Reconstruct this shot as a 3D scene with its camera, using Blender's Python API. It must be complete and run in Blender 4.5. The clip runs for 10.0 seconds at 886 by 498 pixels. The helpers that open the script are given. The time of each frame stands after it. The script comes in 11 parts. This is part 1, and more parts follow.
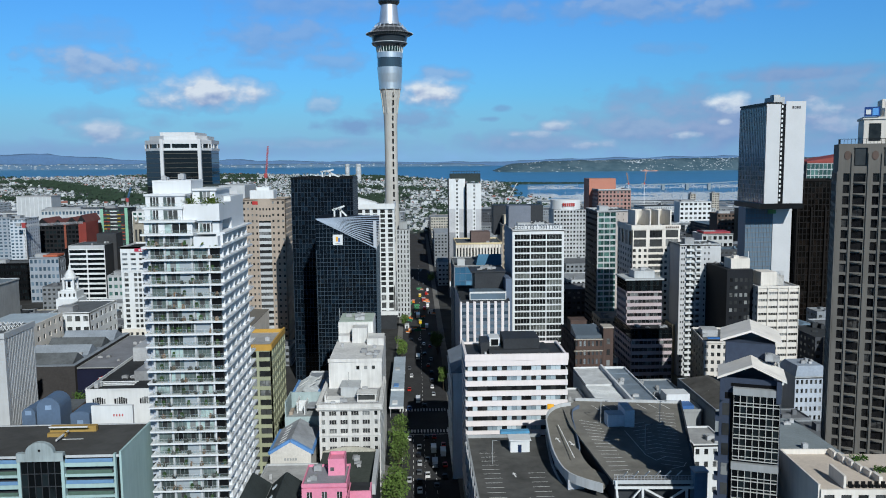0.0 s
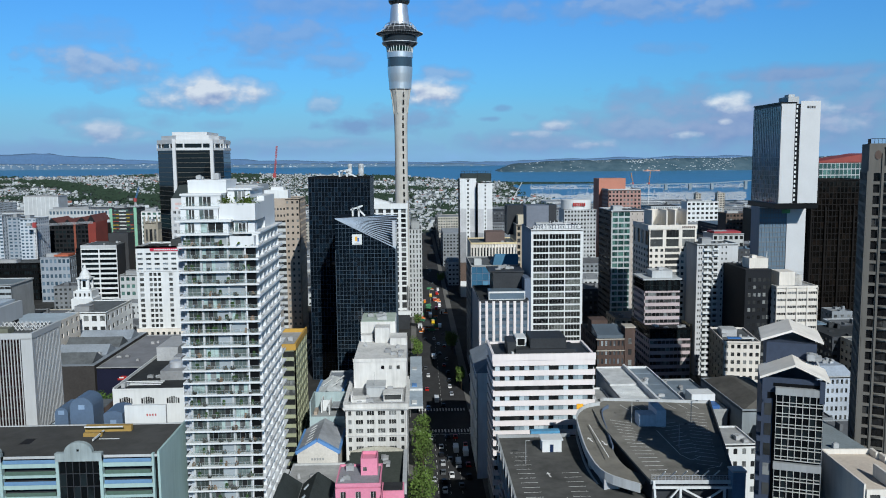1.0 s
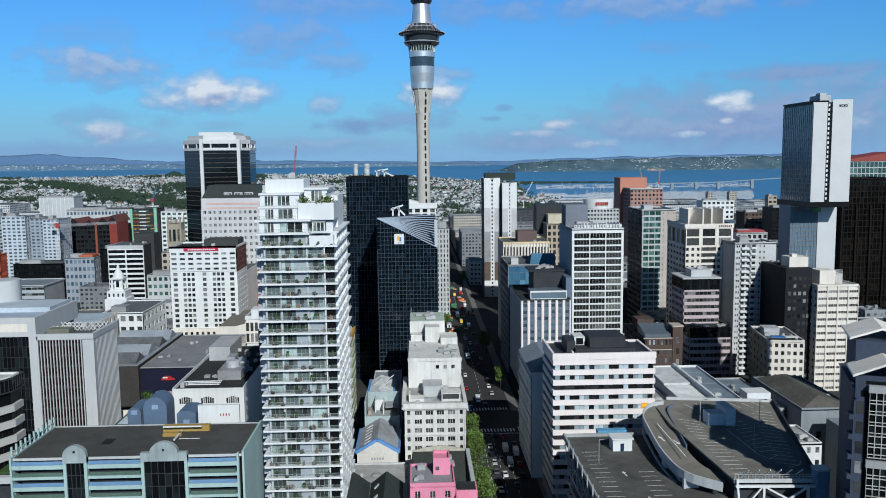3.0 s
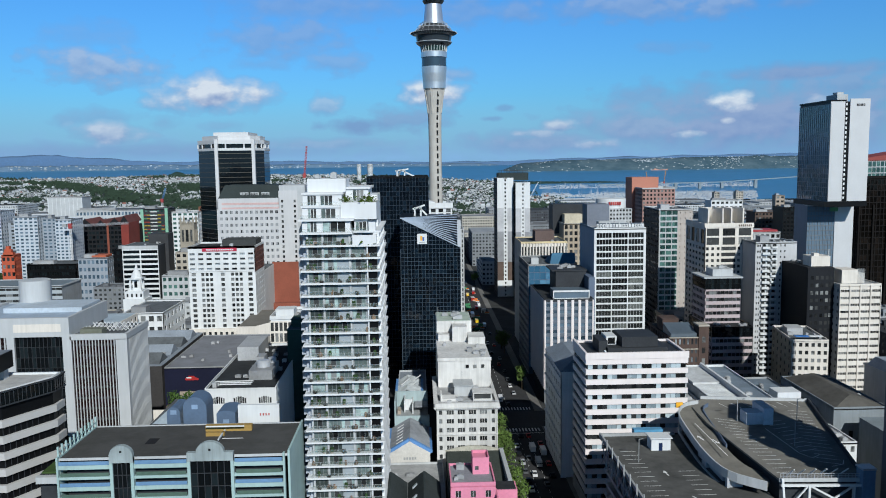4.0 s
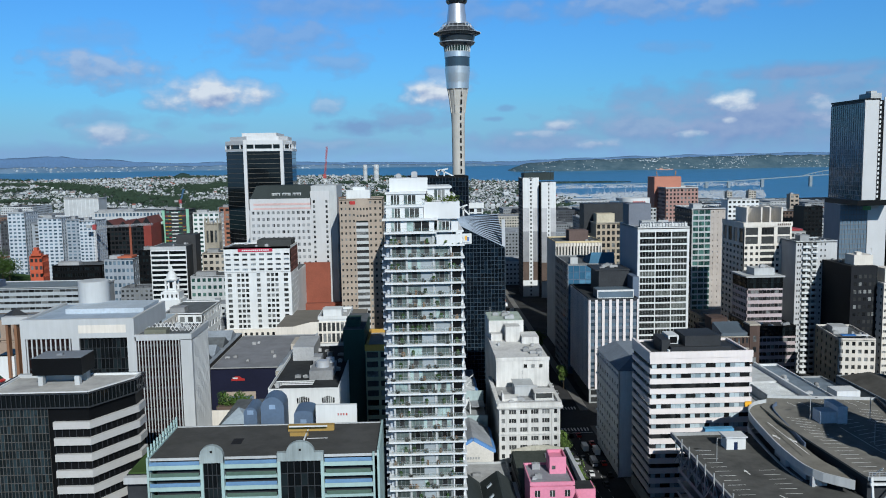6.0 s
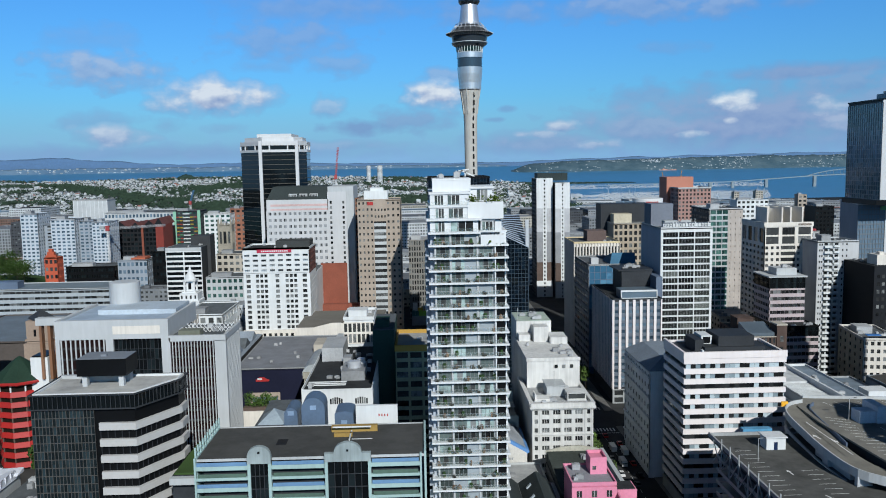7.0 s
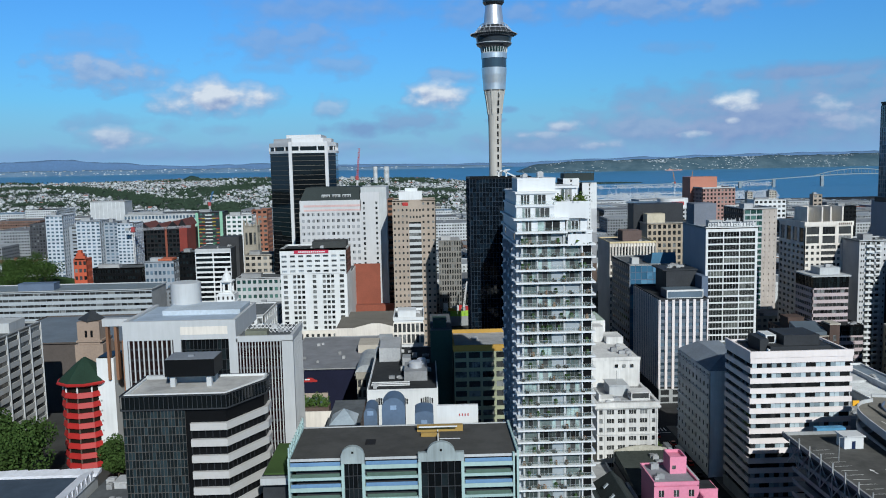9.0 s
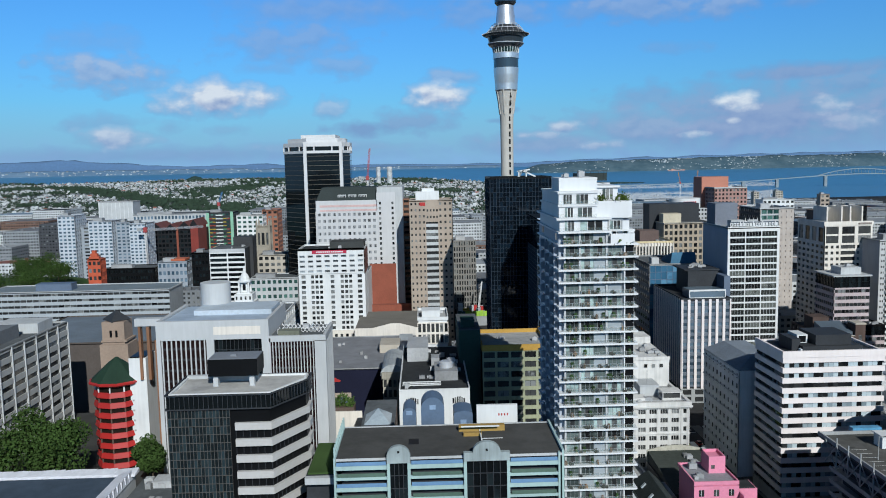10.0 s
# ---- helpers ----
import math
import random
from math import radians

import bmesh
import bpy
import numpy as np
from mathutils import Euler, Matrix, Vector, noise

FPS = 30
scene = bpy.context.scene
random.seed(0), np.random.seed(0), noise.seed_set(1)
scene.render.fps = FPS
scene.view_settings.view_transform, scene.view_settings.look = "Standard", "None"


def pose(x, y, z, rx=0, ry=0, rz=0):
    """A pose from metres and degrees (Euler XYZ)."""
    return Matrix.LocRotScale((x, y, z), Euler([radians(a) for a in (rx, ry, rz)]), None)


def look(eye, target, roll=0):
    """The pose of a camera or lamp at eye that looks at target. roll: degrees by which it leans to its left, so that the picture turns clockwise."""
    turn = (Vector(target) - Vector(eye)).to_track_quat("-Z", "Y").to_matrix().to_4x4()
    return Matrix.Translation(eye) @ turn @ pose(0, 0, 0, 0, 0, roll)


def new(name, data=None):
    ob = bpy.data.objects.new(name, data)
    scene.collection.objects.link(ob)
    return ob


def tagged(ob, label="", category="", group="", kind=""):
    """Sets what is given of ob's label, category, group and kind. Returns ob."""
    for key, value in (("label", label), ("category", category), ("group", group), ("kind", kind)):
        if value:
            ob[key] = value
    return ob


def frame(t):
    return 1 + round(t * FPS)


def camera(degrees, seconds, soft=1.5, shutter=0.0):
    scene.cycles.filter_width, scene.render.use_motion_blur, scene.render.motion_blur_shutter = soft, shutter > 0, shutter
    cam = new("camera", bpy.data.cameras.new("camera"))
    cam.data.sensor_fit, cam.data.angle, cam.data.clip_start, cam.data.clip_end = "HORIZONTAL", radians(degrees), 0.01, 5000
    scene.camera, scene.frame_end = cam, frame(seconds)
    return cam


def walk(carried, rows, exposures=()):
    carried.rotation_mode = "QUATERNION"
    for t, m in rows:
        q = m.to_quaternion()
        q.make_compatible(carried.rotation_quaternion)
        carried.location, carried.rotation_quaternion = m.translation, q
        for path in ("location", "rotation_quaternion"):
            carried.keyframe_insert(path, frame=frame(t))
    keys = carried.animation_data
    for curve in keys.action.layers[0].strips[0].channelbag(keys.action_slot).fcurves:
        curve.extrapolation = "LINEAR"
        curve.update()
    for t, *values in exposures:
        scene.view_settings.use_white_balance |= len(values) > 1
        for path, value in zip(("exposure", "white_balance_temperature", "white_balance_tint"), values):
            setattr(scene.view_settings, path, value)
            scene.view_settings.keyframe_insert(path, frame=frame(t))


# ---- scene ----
cam = camera(57.47, 10.0, soft=1.0)
EYE, TURN = 117.0, -1.95
ROWS = [  # seconds, place in metres, yaw, pitch, roll
    (0.0, 0.00, 0.00, 0.00, -0.045, -6.265, 0.51),
    (0.5, -4.08, 0.11, 0.00, -0.018, -6.265, 0.51),
    (1.0, -8.76, 0.19, -0.01, 0.000, -6.274, 0.51),
    (1.5, -13.21, 0.22, -0.02, 0.018, -6.283, 0.52),
    (2.0, -18.17, 0.27, -0.01, 0.054, -6.292, 0.56),
    (2.5, -22.88, 0.31, 0.00, 0.072, -6.292, 0.60),
    (4.0, -38.23, 0.43, -0.11, 0.162, -6.274, 0.73),
    (4.5, -43.09, 0.44, -0.14, 0.180, -6.283, 0.75),
    (5.0, -48.36, 0.47, -0.13, 0.207, -6.274, 0.80),
    (5.5, -53.28, 0.51, -0.12, 0.234, -6.265, 0.85),
    (7.0, -68.94, 0.76, -0.13, 0.351, -6.184, 1.01),
    (7.5, -73.95, 0.78, -0.09, 0.378, -6.157, 1.05),
    (8.0, -79.35, 0.73, -0.06, 0.405, -6.130, 1.09),
    (8.5, -84.34, 0.63, -0.03, 0.450, -6.121, 1.14),
    (9.0, -89.73, 0.54, -0.02, 0.486, -6.121, 1.17),
    (9.5, -94.65, 0.48, -0.02, 0.513, -6.112, 1.19),
    (10.0, -99.99, 0.39, 0.05, 0.540, -6.103, 1.20),
]
walk(cam, [(t, pose(0, 0, EYE, 0, 0, TURN) @ pose(x, y, z, 90 + pitch, roll, yaw)) for t, x, y, z, yaw, pitch, roll in ROWS],
     exposures=[(0.0, 0.0, 6280, 8), (10.0, 0.0, 6280, 8)])
# ---------------------------------------------------------------- light
SUN_TO = Vector((0.43, -1.54, 1.0)).normalized()
SUN_EL = math.asin(SUN_TO.z)
SUN_AZ = math.atan2(SUN_TO.x, SUN_TO.y)
EXPOSURE = 0.0
scene.view_settings.exposure = EXPOSURE

sun_data = bpy.data.lights.new("sun", "SUN")
sun_data.energy, sun_data.angle, sun_data.color = 4.6, radians(0.5), (0.975, 0.97, 0.925)
sun = new("sun", sun_data)
sun.matrix_world = look(SUN_TO * 900, (0, 0, 0))


def node(nt, kind, **values):
    n = nt.nodes.new(kind)
    for key, value in values.items():
        n.inputs[key].default_value = value
    return n


def calc(nt, op, a, b=None, clamp=False):
    n = nt.nodes.new("ShaderNodeMath")
    n.operation, n.use_clamp = op, clamp
    for i, v in enumerate((a, b)):
        if v is None:
            continue
        if isinstance(v, (int, float)):
            n.inputs[i].default_value = v
        else:
            nt.links.new(v, n.inputs[i])
    return n.outputs[0]


def ramp(nt, fac, stops):
    n = nt.nodes.new("ShaderNodeValToRGB")
    while len(n.color_ramp.elements) < len(stops):
        n.color_ramp.elements.new(0.5)
    for e, (p, c) in zip(n.color_ramp.elements, stops):
        e.position, e.color = p, (*c, 1) if len(c) == 3 else c
    nt.links.new(fac, n.inputs[0])
    return n.outputs[0]


def mix(nt, fac, a, b, blend="MIX"):
    n = nt.nodes.new("ShaderNodeMix")
    n.data_type, n.blend_type = "RGBA", blend
    for i, v in ((0, fac), (6, a), (7, b)):
        if isinstance(v, (int, float)):
            n.inputs[i].default_value = v
        elif isinstance(v, tuple):
            n.inputs[i].default_value = (*v, 1)
        else:
            nt.links.new(v, n.inputs[i])
    return n.outputs[2]


# clouds: azimuth and elevation in degrees, half sizes, cover, whiteness
WEST_CLOUDS = [
    (-13.9, 4.62, 3.9, 1.16, 1.00, 0.86), (-20.7, 6.19, 3.5, 1.04, 0.75, 0.50), (-18.1, 5.45, 1.8, 0.56, 0.45, 0.30), (-21.2, 8.16, 2.5, 0.80, 0.28, 0.40),
    (-6.8, 10.46, 6.0, 1.04, 0.50, 0.30), (-8.9, 8.41, 3.9, 1.28, 0.55, 0.30), (-5.5, 6.70, 1.9, 0.76, 0.50, 0.35), (1.1, 4.67, 2.1, 0.98, 1.00, 0.92),
    (1.8, 5.85, 1.8, 0.60, 0.60, 0.45), (-3.9, 2.48, 2.5, 0.48, 0.75, 0.02), (-0.4, 2.89, 2.5, 0.80, 0.65, 0.15), (-20.4, 1.98, 2.1, 0.76, 0.85, 0.75),
    (-21.1, 2.95, 2.5, 0.56, 0.40, 0.20), (-6.1, 3.99, 1.0, 0.76, 0.60, 0.70),
]
MID_CLOUDS = [
    (-17.0, 2.73, 1.0, 0.40, 0.35, 0.30), (-13.2, 2.53, 1.2, 0.32, 0.30, 0.30), (-18.7, 0.88, 16.8, 0.56, 0.50, 0.12), (-7.0, 1.21, 6.0, 0.40, 0.50, 0.45),
    (-10.7, 6.57, 1.7, 0.40, 0.32, 0.30), (15.3, 10.12, 4.2, 0.96, 0.60, 0.40), (20.3, 9.76, 2.2, 0.80, 0.60, 0.45), (11.1, 9.86, 1.5, 0.64, 0.45, 0.35),
    (7.1, 9.98, 1.8, 0.76, 0.50, 0.35), (3.4, 10.24, 2.2, 1.04, 0.45, 0.30), (16.8, 7.30, 2.1, 0.36, 0.28, 0.30), (25.2, 9.55, 1.0, 0.36, 0.35, 0.30),
    (23.0, 2.46, 10.8, 2.24, 0.97, 0.18), (25.7, 5.30, 5.4, 0.60, 0.85, 0.14),
]
EAST_CLOUDS = [
    (28.6, 4.11, 3.8, 1.12, 0.70, 0.20), (16.0, 4.21, 2.6, 0.80, 0.55, 0.15), (8.6, 1.20, 5.4, 0.80, 0.70, 0.25), (9.9, 2.23, 1.2, 0.44, 0.85, 0.75),
    (8.4, 1.71, 1.7, 0.32, 0.75, 0.60), (12.5, 1.00, 1.4, 0.36, 0.75, 0.60), (18.7, 1.48, 0.9, 0.28, 0.80, 0.75), (21.3, 3.57, 1.4, 0.72, 0.95, 1.00),
    (26.7, 2.96, 1.3, 0.64, 0.85, 0.65), (27.9, 1.98, 1.7, 0.72, 0.75, 0.45), (6.2, 3.57, 0.6, 0.20, 0.50, 0.00), (5.3, 2.84, 0.8, 0.16, 0.50, 0.00),
    (15.9, 2.25, 5.3, 1.44, 0.80, 0.25), (21.0, 2.33, 0.5, 0.24, 0.80, 0.80),
]


def sky_world():
    w = bpy.data.worlds.new("sky")
    scene.world, w.use_nodes = w, True
    nt = w.node_tree
    nt.nodes.clear()
    out, bg = nt.nodes.new("ShaderNodeOutputWorld"), nt.nodes.new("ShaderNodeBackground")
    sky = nt.nodes.new("ShaderNodeTexSky")
    sky.sky_type, sky.sun_disc, sky.sun_elevation, sky.sun_rotation = "NISHITA", False, SUN_EL, SUN_AZ
    sky.altitude, sky.air_density, sky.dust_density, sky.ozone_density = 100, 1.3, 0.6, 2.5
    co = nt.nodes.new("ShaderNodeTexCoord")
    sep = nt.nodes.new("ShaderNodeSeparateXYZ")
    nt.links.new(co.outputs["Generated"], sep.inputs[0])
    az = calc(nt, "MULTIPLY", calc(nt, "ARCTAN2", sep.outputs[0], sep.outputs[1]), 57.2958)
    el = calc(nt, "MULTIPLY", calc(nt, "ARCSINE", sep.outputs[2]), 57.2958)
    cv = nt.nodes.new("ShaderNodeCombineXYZ")
    nt.links.new(calc(nt, "MULTIPLY", az, 0.75), cv.inputs[0])
    nt.links.new(calc(nt, "MULTIPLY", el, 1.15), cv.inputs[1])
    n1 = node(nt, "ShaderNodeTexNoise", Scale=0.8, Detail=6.0, Roughness=0.47)
    nt.links.new(cv.outputs[0], n1.inputs["Vector"])
    up = nt.nodes.new("ShaderNodeVectorMath")
    up.inputs[1].default_value = (-0.15, 0.45, 0)
    nt.links.new(cv.outputs[0], up.inputs[0])
    n3 = node(nt, "ShaderNodeTexNoise", Scale=0.8, Detail=3.0, Roughness=0.5)
    nt.links.new(up.outputs[0], n3.inputs["Vector"])
    n2 = node(nt, "ShaderNodeTexNoise", Scale=0.28, Detail=5.0, Roughness=0.6)
    nt.links.new(cv.outputs[0], n2.inputs["Vector"])
    wob = calc(nt, "MULTIPLY", calc(nt, "SUBTRACT", n1.outputs[0], 0.44), 2.5)
    lump = calc(nt, "MULTIPLY", calc(nt, "SUBTRACT", n1.outputs[0], n3.outputs[0]), 1.9)
    total, shade = None, None
    for a, e, ra, re, o, b in WEST_CLOUDS + MID_CLOUDS + EAST_CLOUDS:
        da = calc(nt, "DIVIDE", calc(nt, "SUBTRACT", az, a), ra * 1.25)
        de = calc(nt, "DIVIDE", calc(nt, "SUBTRACT", el, e), re * 1.25)
        r = calc(nt, "SQRT", calc(nt, "ADD", calc(nt, "MULTIPLY", da, da), calc(nt, "MULTIPLY", de, de)))
        m = calc(nt, "ADD", calc(nt, "SUBTRACT", 1.0, r), calc(nt, "MULTIPLY", wob, 0.5 if ra > 4.5 else 0.55 if b > 0.7 else 0.9))
        m = calc(nt, "MULTIPLY", calc(nt, "MULTIPLY", m, 1.15 + 0.35 * b, True), o)
        total = m if total is None else calc(nt, "MAXIMUM", total, m)
        lit = calc(nt, "ADD", calc(nt, "ADD", calc(nt, "MULTIPLY", de, 0.6), 0.74), lump, True)
        sh = calc(nt, "MULTIPLY", calc(nt, "MULTIPLY", m, lit), b)
        shade = sh if shade is None else calc(nt, "MAXIMUM", shade, sh)
    # broken cloud over the rest of the dome
    veil = ramp(nt, n2.outputs[0], [(0.55, (0, 0, 0)), (0.75, (0.22, 0.22, 0.22))])
    high = calc(nt, "MULTIPLY", calc(nt, "SUBTRACT", el, 11.0), 0.15, True)
    total = calc(nt, "MAXIMUM", total, calc(nt, "MULTIPLY", veil, high))
    low = calc(nt, "SUBTRACT", 1.0, calc(nt, "MULTIPLY", calc(nt, "ABSOLUTE", calc(nt, "SUBTRACT", el, 0.2)), 0.24), True)
    lowcloud = calc(nt, "MULTIPLY", calc(nt, "MULTIPLY", low, calc(nt, "ADD", calc(nt, "MULTIPLY", wob, 0.22), 0.9), True), 0.85)
    zenith = calc(nt, "SUBTRACT", 1.0, calc(nt, "MULTIPLY", calc(nt, "MULTIPLY", calc(nt, "SUBTRACT", el, 12.0), 0.035, True), 0.90))
    aloft = calc(nt, "MULTIPLY", calc(nt, "SUBTRACT", el, 13.0), 0.06, True)
    deep = mix(nt, 1.0, sky.outputs[0], mix(nt, aloft, (0.34, 0.85, 1.56), (0.62, 0.85, 1.12)), "MULTIPLY")
    col = mix(nt, shade, (2.35, 3.8, 7.0), (9.6, 10.3, 11.0))
    dim = nt.nodes.new("ShaderNodeCombineColor")
    for i in range(3):
        nt.links.new(zenith, dim.inputs[i])
    deep = mix(nt, 1.0, deep, dim.outputs[0], "MULTIPLY")
    haze = mix(nt, lowcloud, deep, (3.3, 6.0, 9.9))
    final = mix(nt, total, haze, col)
    nt.links.new(final, bg.inputs[0])
    bg.inputs[1].default_value = 0.078
    nt.links.new(bg.outputs[0], out.inputs[0])


sky_world()


# ---------------------------------------------------------------- materials
MATS = {}
ALBEDO_CUT = 0.86  # lowers every base colour so shaded faces render deeper beside a stronger sun


def surface(name, colour, rough=0.8, metal=0.0, stain=0.25, grain=1.2, bump=0.15, vary=0.0, coat=0.0, streak=False, spec=0.5):
    """A painted, stone or metal surface with grain and blotches at two scales; vary: change from object to object."""
    if name in MATS:
        return MATS[name]
    spec = min(spec, 0.15) if max(colour) < 0.16 else spec
    colour = tuple(c * ALBEDO_CUT for c in colour)
    m = bpy.data.materials.new(name)
    m.use_nodes = True
    nt = m.node_tree
    bsdf = nt.nodes["Principled BSDF"]
    co = nt.nodes.new("ShaderNodeNewGeometry")
    big = node(nt, "ShaderNodeTexNoise", Scale=0.09, Detail=4.0, Roughness=0.6)
    fine = node(nt, "ShaderNodeTexNoise", Scale=grain, Detail=5.0, Roughness=0.65)
    if streak:
        st = nt.nodes.new("ShaderNodeMapping")
        st.inputs["Scale"].default_value = (0.8, 0.8, 0.06)
        nt.links.new(co.outputs["Position"], st.inputs[0])
        nt.links.new(st.outputs[0], fine.inputs["Vector"])
    else:
        nt.links.new(co.outputs["Position"], fine.inputs["Vector"])
    nt.links.new(co.outputs["Position"], big.inputs["Vector"])
    both = calc(nt, "ADD", calc(nt, "MULTIPLY", big.outputs[0], 0.55), calc(nt, "MULTIPLY", fine.outputs[0], 0.45))
    lo = tuple(c * (1 - stain) for c in colour)
    hi = tuple(min(1.0, c * (1 + stain * 0.45)) for c in colour)
    col = ramp(nt, both, [(0.33, lo), (0.62, hi)])
    if vary:
        info = nt.nodes.new("ShaderNodeObjectInfo")
        f = calc(nt, "ADD", calc(nt, "MULTIPLY", info.outputs["Random"], 2 * vary), 1 - vary)
        grey = nt.nodes.new("ShaderNodeCombineColor")
        for i in range(3):
            nt.links.new(f, grey.inputs[i])
        col = mix(nt, 1.0, col, grey.outputs[0], "MULTIPLY")
    nt.links.new(col, bsdf.inputs["Base Color"])
    bsdf.inputs["Roughness"].default_value, bsdf.inputs["Metallic"].default_value = rough, metal
    bsdf.inputs["Specular IOR Level"].default_value = spec
    if bump:
        b = node(nt, "ShaderNodeBump", Strength=bump, Distance=0.06)
        nt.links.new(fine.outputs[0], b.inputs["Height"])
        nt.links.new(b.outputs[0], bsdf.inputs["Normal"])
    MATS[name] = m
    return m


def glazing(name, dark, light, rough=0.06, share=0.3, island=False, metal=0.0, spec=0.9):
    """Window glass seen from outside: dark rooms behind, some with pale blinds, a mirror-like skin."""
    if name in MATS:
        return MATS[name]
    m = bpy.data.materials.new(name)
    m.use_nodes = True
    nt = m.node_tree
    bsdf = nt.nodes["Principled BSDF"]
    if island:
        rnd = nt.nodes.new("ShaderNodeNewGeometry").outputs["Random Per Island"]
    else:
        rnd = nt.nodes.new("ShaderNodeObjectInfo").outputs["Random"]
    g = nt.nodes.new("ShaderNodeNewGeometry")
    n = node(nt, "ShaderNodeTexNoise", Scale=0.5, Detail=3.0)
    nt.links.new(g.outputs["Position"], n.inputs["Vector"])
    f = calc(nt, "ADD", rnd, calc(nt, "MULTIPLY", calc(nt, "SUBTRACT", n.outputs[0], 0.5), 0.6))
    mid = tuple(a * 0.7 + b * 0.3 for a, b in zip(dark, light))
    col = ramp(nt, f, [(0.0, dark), (1 - share, mid), (min(1.0, 1.04 - share * 0.6), light)])
    nt.links.new(col, bsdf.inputs["Base Color"])
    bsdf.inputs["Roughness"].default_value, bsdf.inputs["Metallic"].default_value = rough, metal
    bsdf.inputs["Specular IOR Level"].default_value = spec
    w = node(nt, "ShaderNodeTexNoise", Scale=0.35, Detail=2.0)
    nt.links.new(g.outputs["Position"], w.inputs["Vector"])
    b = node(nt, "ShaderNodeBump", Strength=0.12, Distance=0.05)
    nt.links.new(w.outputs[0], b.inputs["Height"])
    nt.links.new(b.outputs[0], bsdf.inputs["Normal"])
    MATS[name] = m
    return m


WHITE = surface("white_paint", (0.69, 0.71, 0.715), 0.75, stain=0.14, streak=True)
PINKWHITE = surface("pinkish_white_panel", (0.80, 0.74, 0.73), 0.7, stain=0.10, streak=True)
CREAM = surface("cream_render", (0.73, 0.685, 0.62), 0.85, stain=0.2, streak=True)
BEIGE = surface("beige_concrete", (0.45, 0.41, 0.35), 0.85, stain=0.22, streak=True)
TAN = surface("tan_brick_panel", (0.39, 0.325, 0.265), 0.85, stain=0.2)
GREYC = surface("grey_concrete", (0.33, 0.345, 0.35), 0.85, stain=0.25, streak=True)
PALEC = surface("pale_concrete", (0.48, 0.50, 0.51), 0.85, stain=0.2, streak=True)
DARKC = surface("dark_grey_cladding", (0.040, 0.044, 0.050), 0.6, stain=0.3)
BLACKM = surface("black_metal", (0.006, 0.0065, 0.0075), 0.4, stain=0.3)
STEEL = surface("brushed_aluminium", (0.74, 0.76, 0.78), 0.33, metal=0.75, stain=0.12, streak=True)
ALU = surface("pale_aluminium_frame", (0.55, 0.57, 0.60), 0.45, metal=0.3, stain=0.1)
ROOFG = surface("grey_roof_membrane", (0.115, 0.127, 0.137), 0.9, stain=0.4, grain=0.5)
ROOFD = surface("dark_roof_membrane", (0.036, 0.039, 0.042), 0.9, stain=0.45, grain=0.4)
ROOFP = surface("pale_roof_membrane", (0.36, 0.365, 0.365), 0.9, stain=0.35, grain=0.4)
PLANT = surface("roof_plant_metal", (0.36, 0.37, 0.38), 0.6, stain=0.3, vary=0.3)
BLUEG = surface("blue_grey_cladding", (0.11, 0.15, 0.22), 0.6, stain=0.2)
BRICKR = surface("red_brick_wall", (0.26, 0.075, 0.045), 0.9, stain=0.25)
REDP = surface("red_paint", (0.42, 0.022, 0.02), 0.55, stain=0.2)
PINK = surface("pink_paint", (0.74, 0.26, 0.38), 0.8, stain=0.15)
MINT = surface("mint_paint", (0.36, 0.50, 0.49), 0.7, stain=0.15, streak=True)
OCHRE = surface("ochre_band", (0.48, 0.28, 0.05), 0.8, stain=0.2)
OLIVE = surface("olive_panel", (0.34, 0.36, 0.24), 0.85, stain=0.25, streak=True)
SALMON = surface("salmon_granite", (0.37, 0.215, 0.185), 0.7, stain=0.15)
BRONZE = surface("bronze_cladding", (0.009, 0.007, 0.006), 0.45, stain=0.4)
BROWNST = surface("brown_stone", (0.125, 0.092, 0.078), 0.9, stain=0.3)
ASPHALT = surface("asphalt", (0.05, 0.05, 0.052), 0.9, stain=0.35, grain=0.6)
DECK = surface("car_park_deck", (0.20, 0.19, 0.165), 0.9, stain=0.4, grain=0.35)
PAVE = surface("pavement_stone", (0.17, 0.165, 0.155), 0.9, stain=0.3)
LINE = surface("road_paint", (0.84, 0.84, 0.82), 0.8, stain=0.3)
GLASS = glazing("dark_window_glass", (0.006, 0.007, 0.008), (0.20, 0.21, 0.21), share=0.2, spec=0.3)
GLASSG = glazing("green_window_glass", (0.010, 0.03, 0.028), (0.10, 0.22, 0.20), share=0.35)
GLASSB = glazing("blue_window_glass", (0.02, 0.04, 0.06), (0.12, 0.18, 0.24), share=0.4)
GLASSI = glazing("joined_window_glass", (0.006, 0.007, 0.008), (0.17, 0.18, 0.18), island=True, share=0.18, spec=0.3)
GLASSN = glazing("navy_curtain_glass", (0.002, 0.004, 0.007), (0.006, 0.013, 0.022), island=True, share=0.3, rough=0.05, spec=0.28)
GLASSK = glazing("black_curtain_glass", (0.003, 0.004, 0.005), (0.012, 0.018, 0.021), island=True, share=0.3, rough=0.04, spec=0.32)
GLASSGI = glazing("green_curtain_glass", (0.012, 0.04, 0.036), (0.08, 0.17, 0.15), island=True, share=0.3)
GLASSBI = glazing("blue_curtain_glass", (0.03, 0.06, 0.09), (0.14, 0.20, 0.26), island=True, share=0.35)
GLASSPALE = glazing("apartment_glass", (0.012, 0.016, 0.016), (0.36, 0.47, 0.455), share=0.3)
GLASSM = glazing("blind_window_glass", (0.010, 0.012, 0.014), (0.30, 0.34, 0.37), share=0.38, spec=0.4)


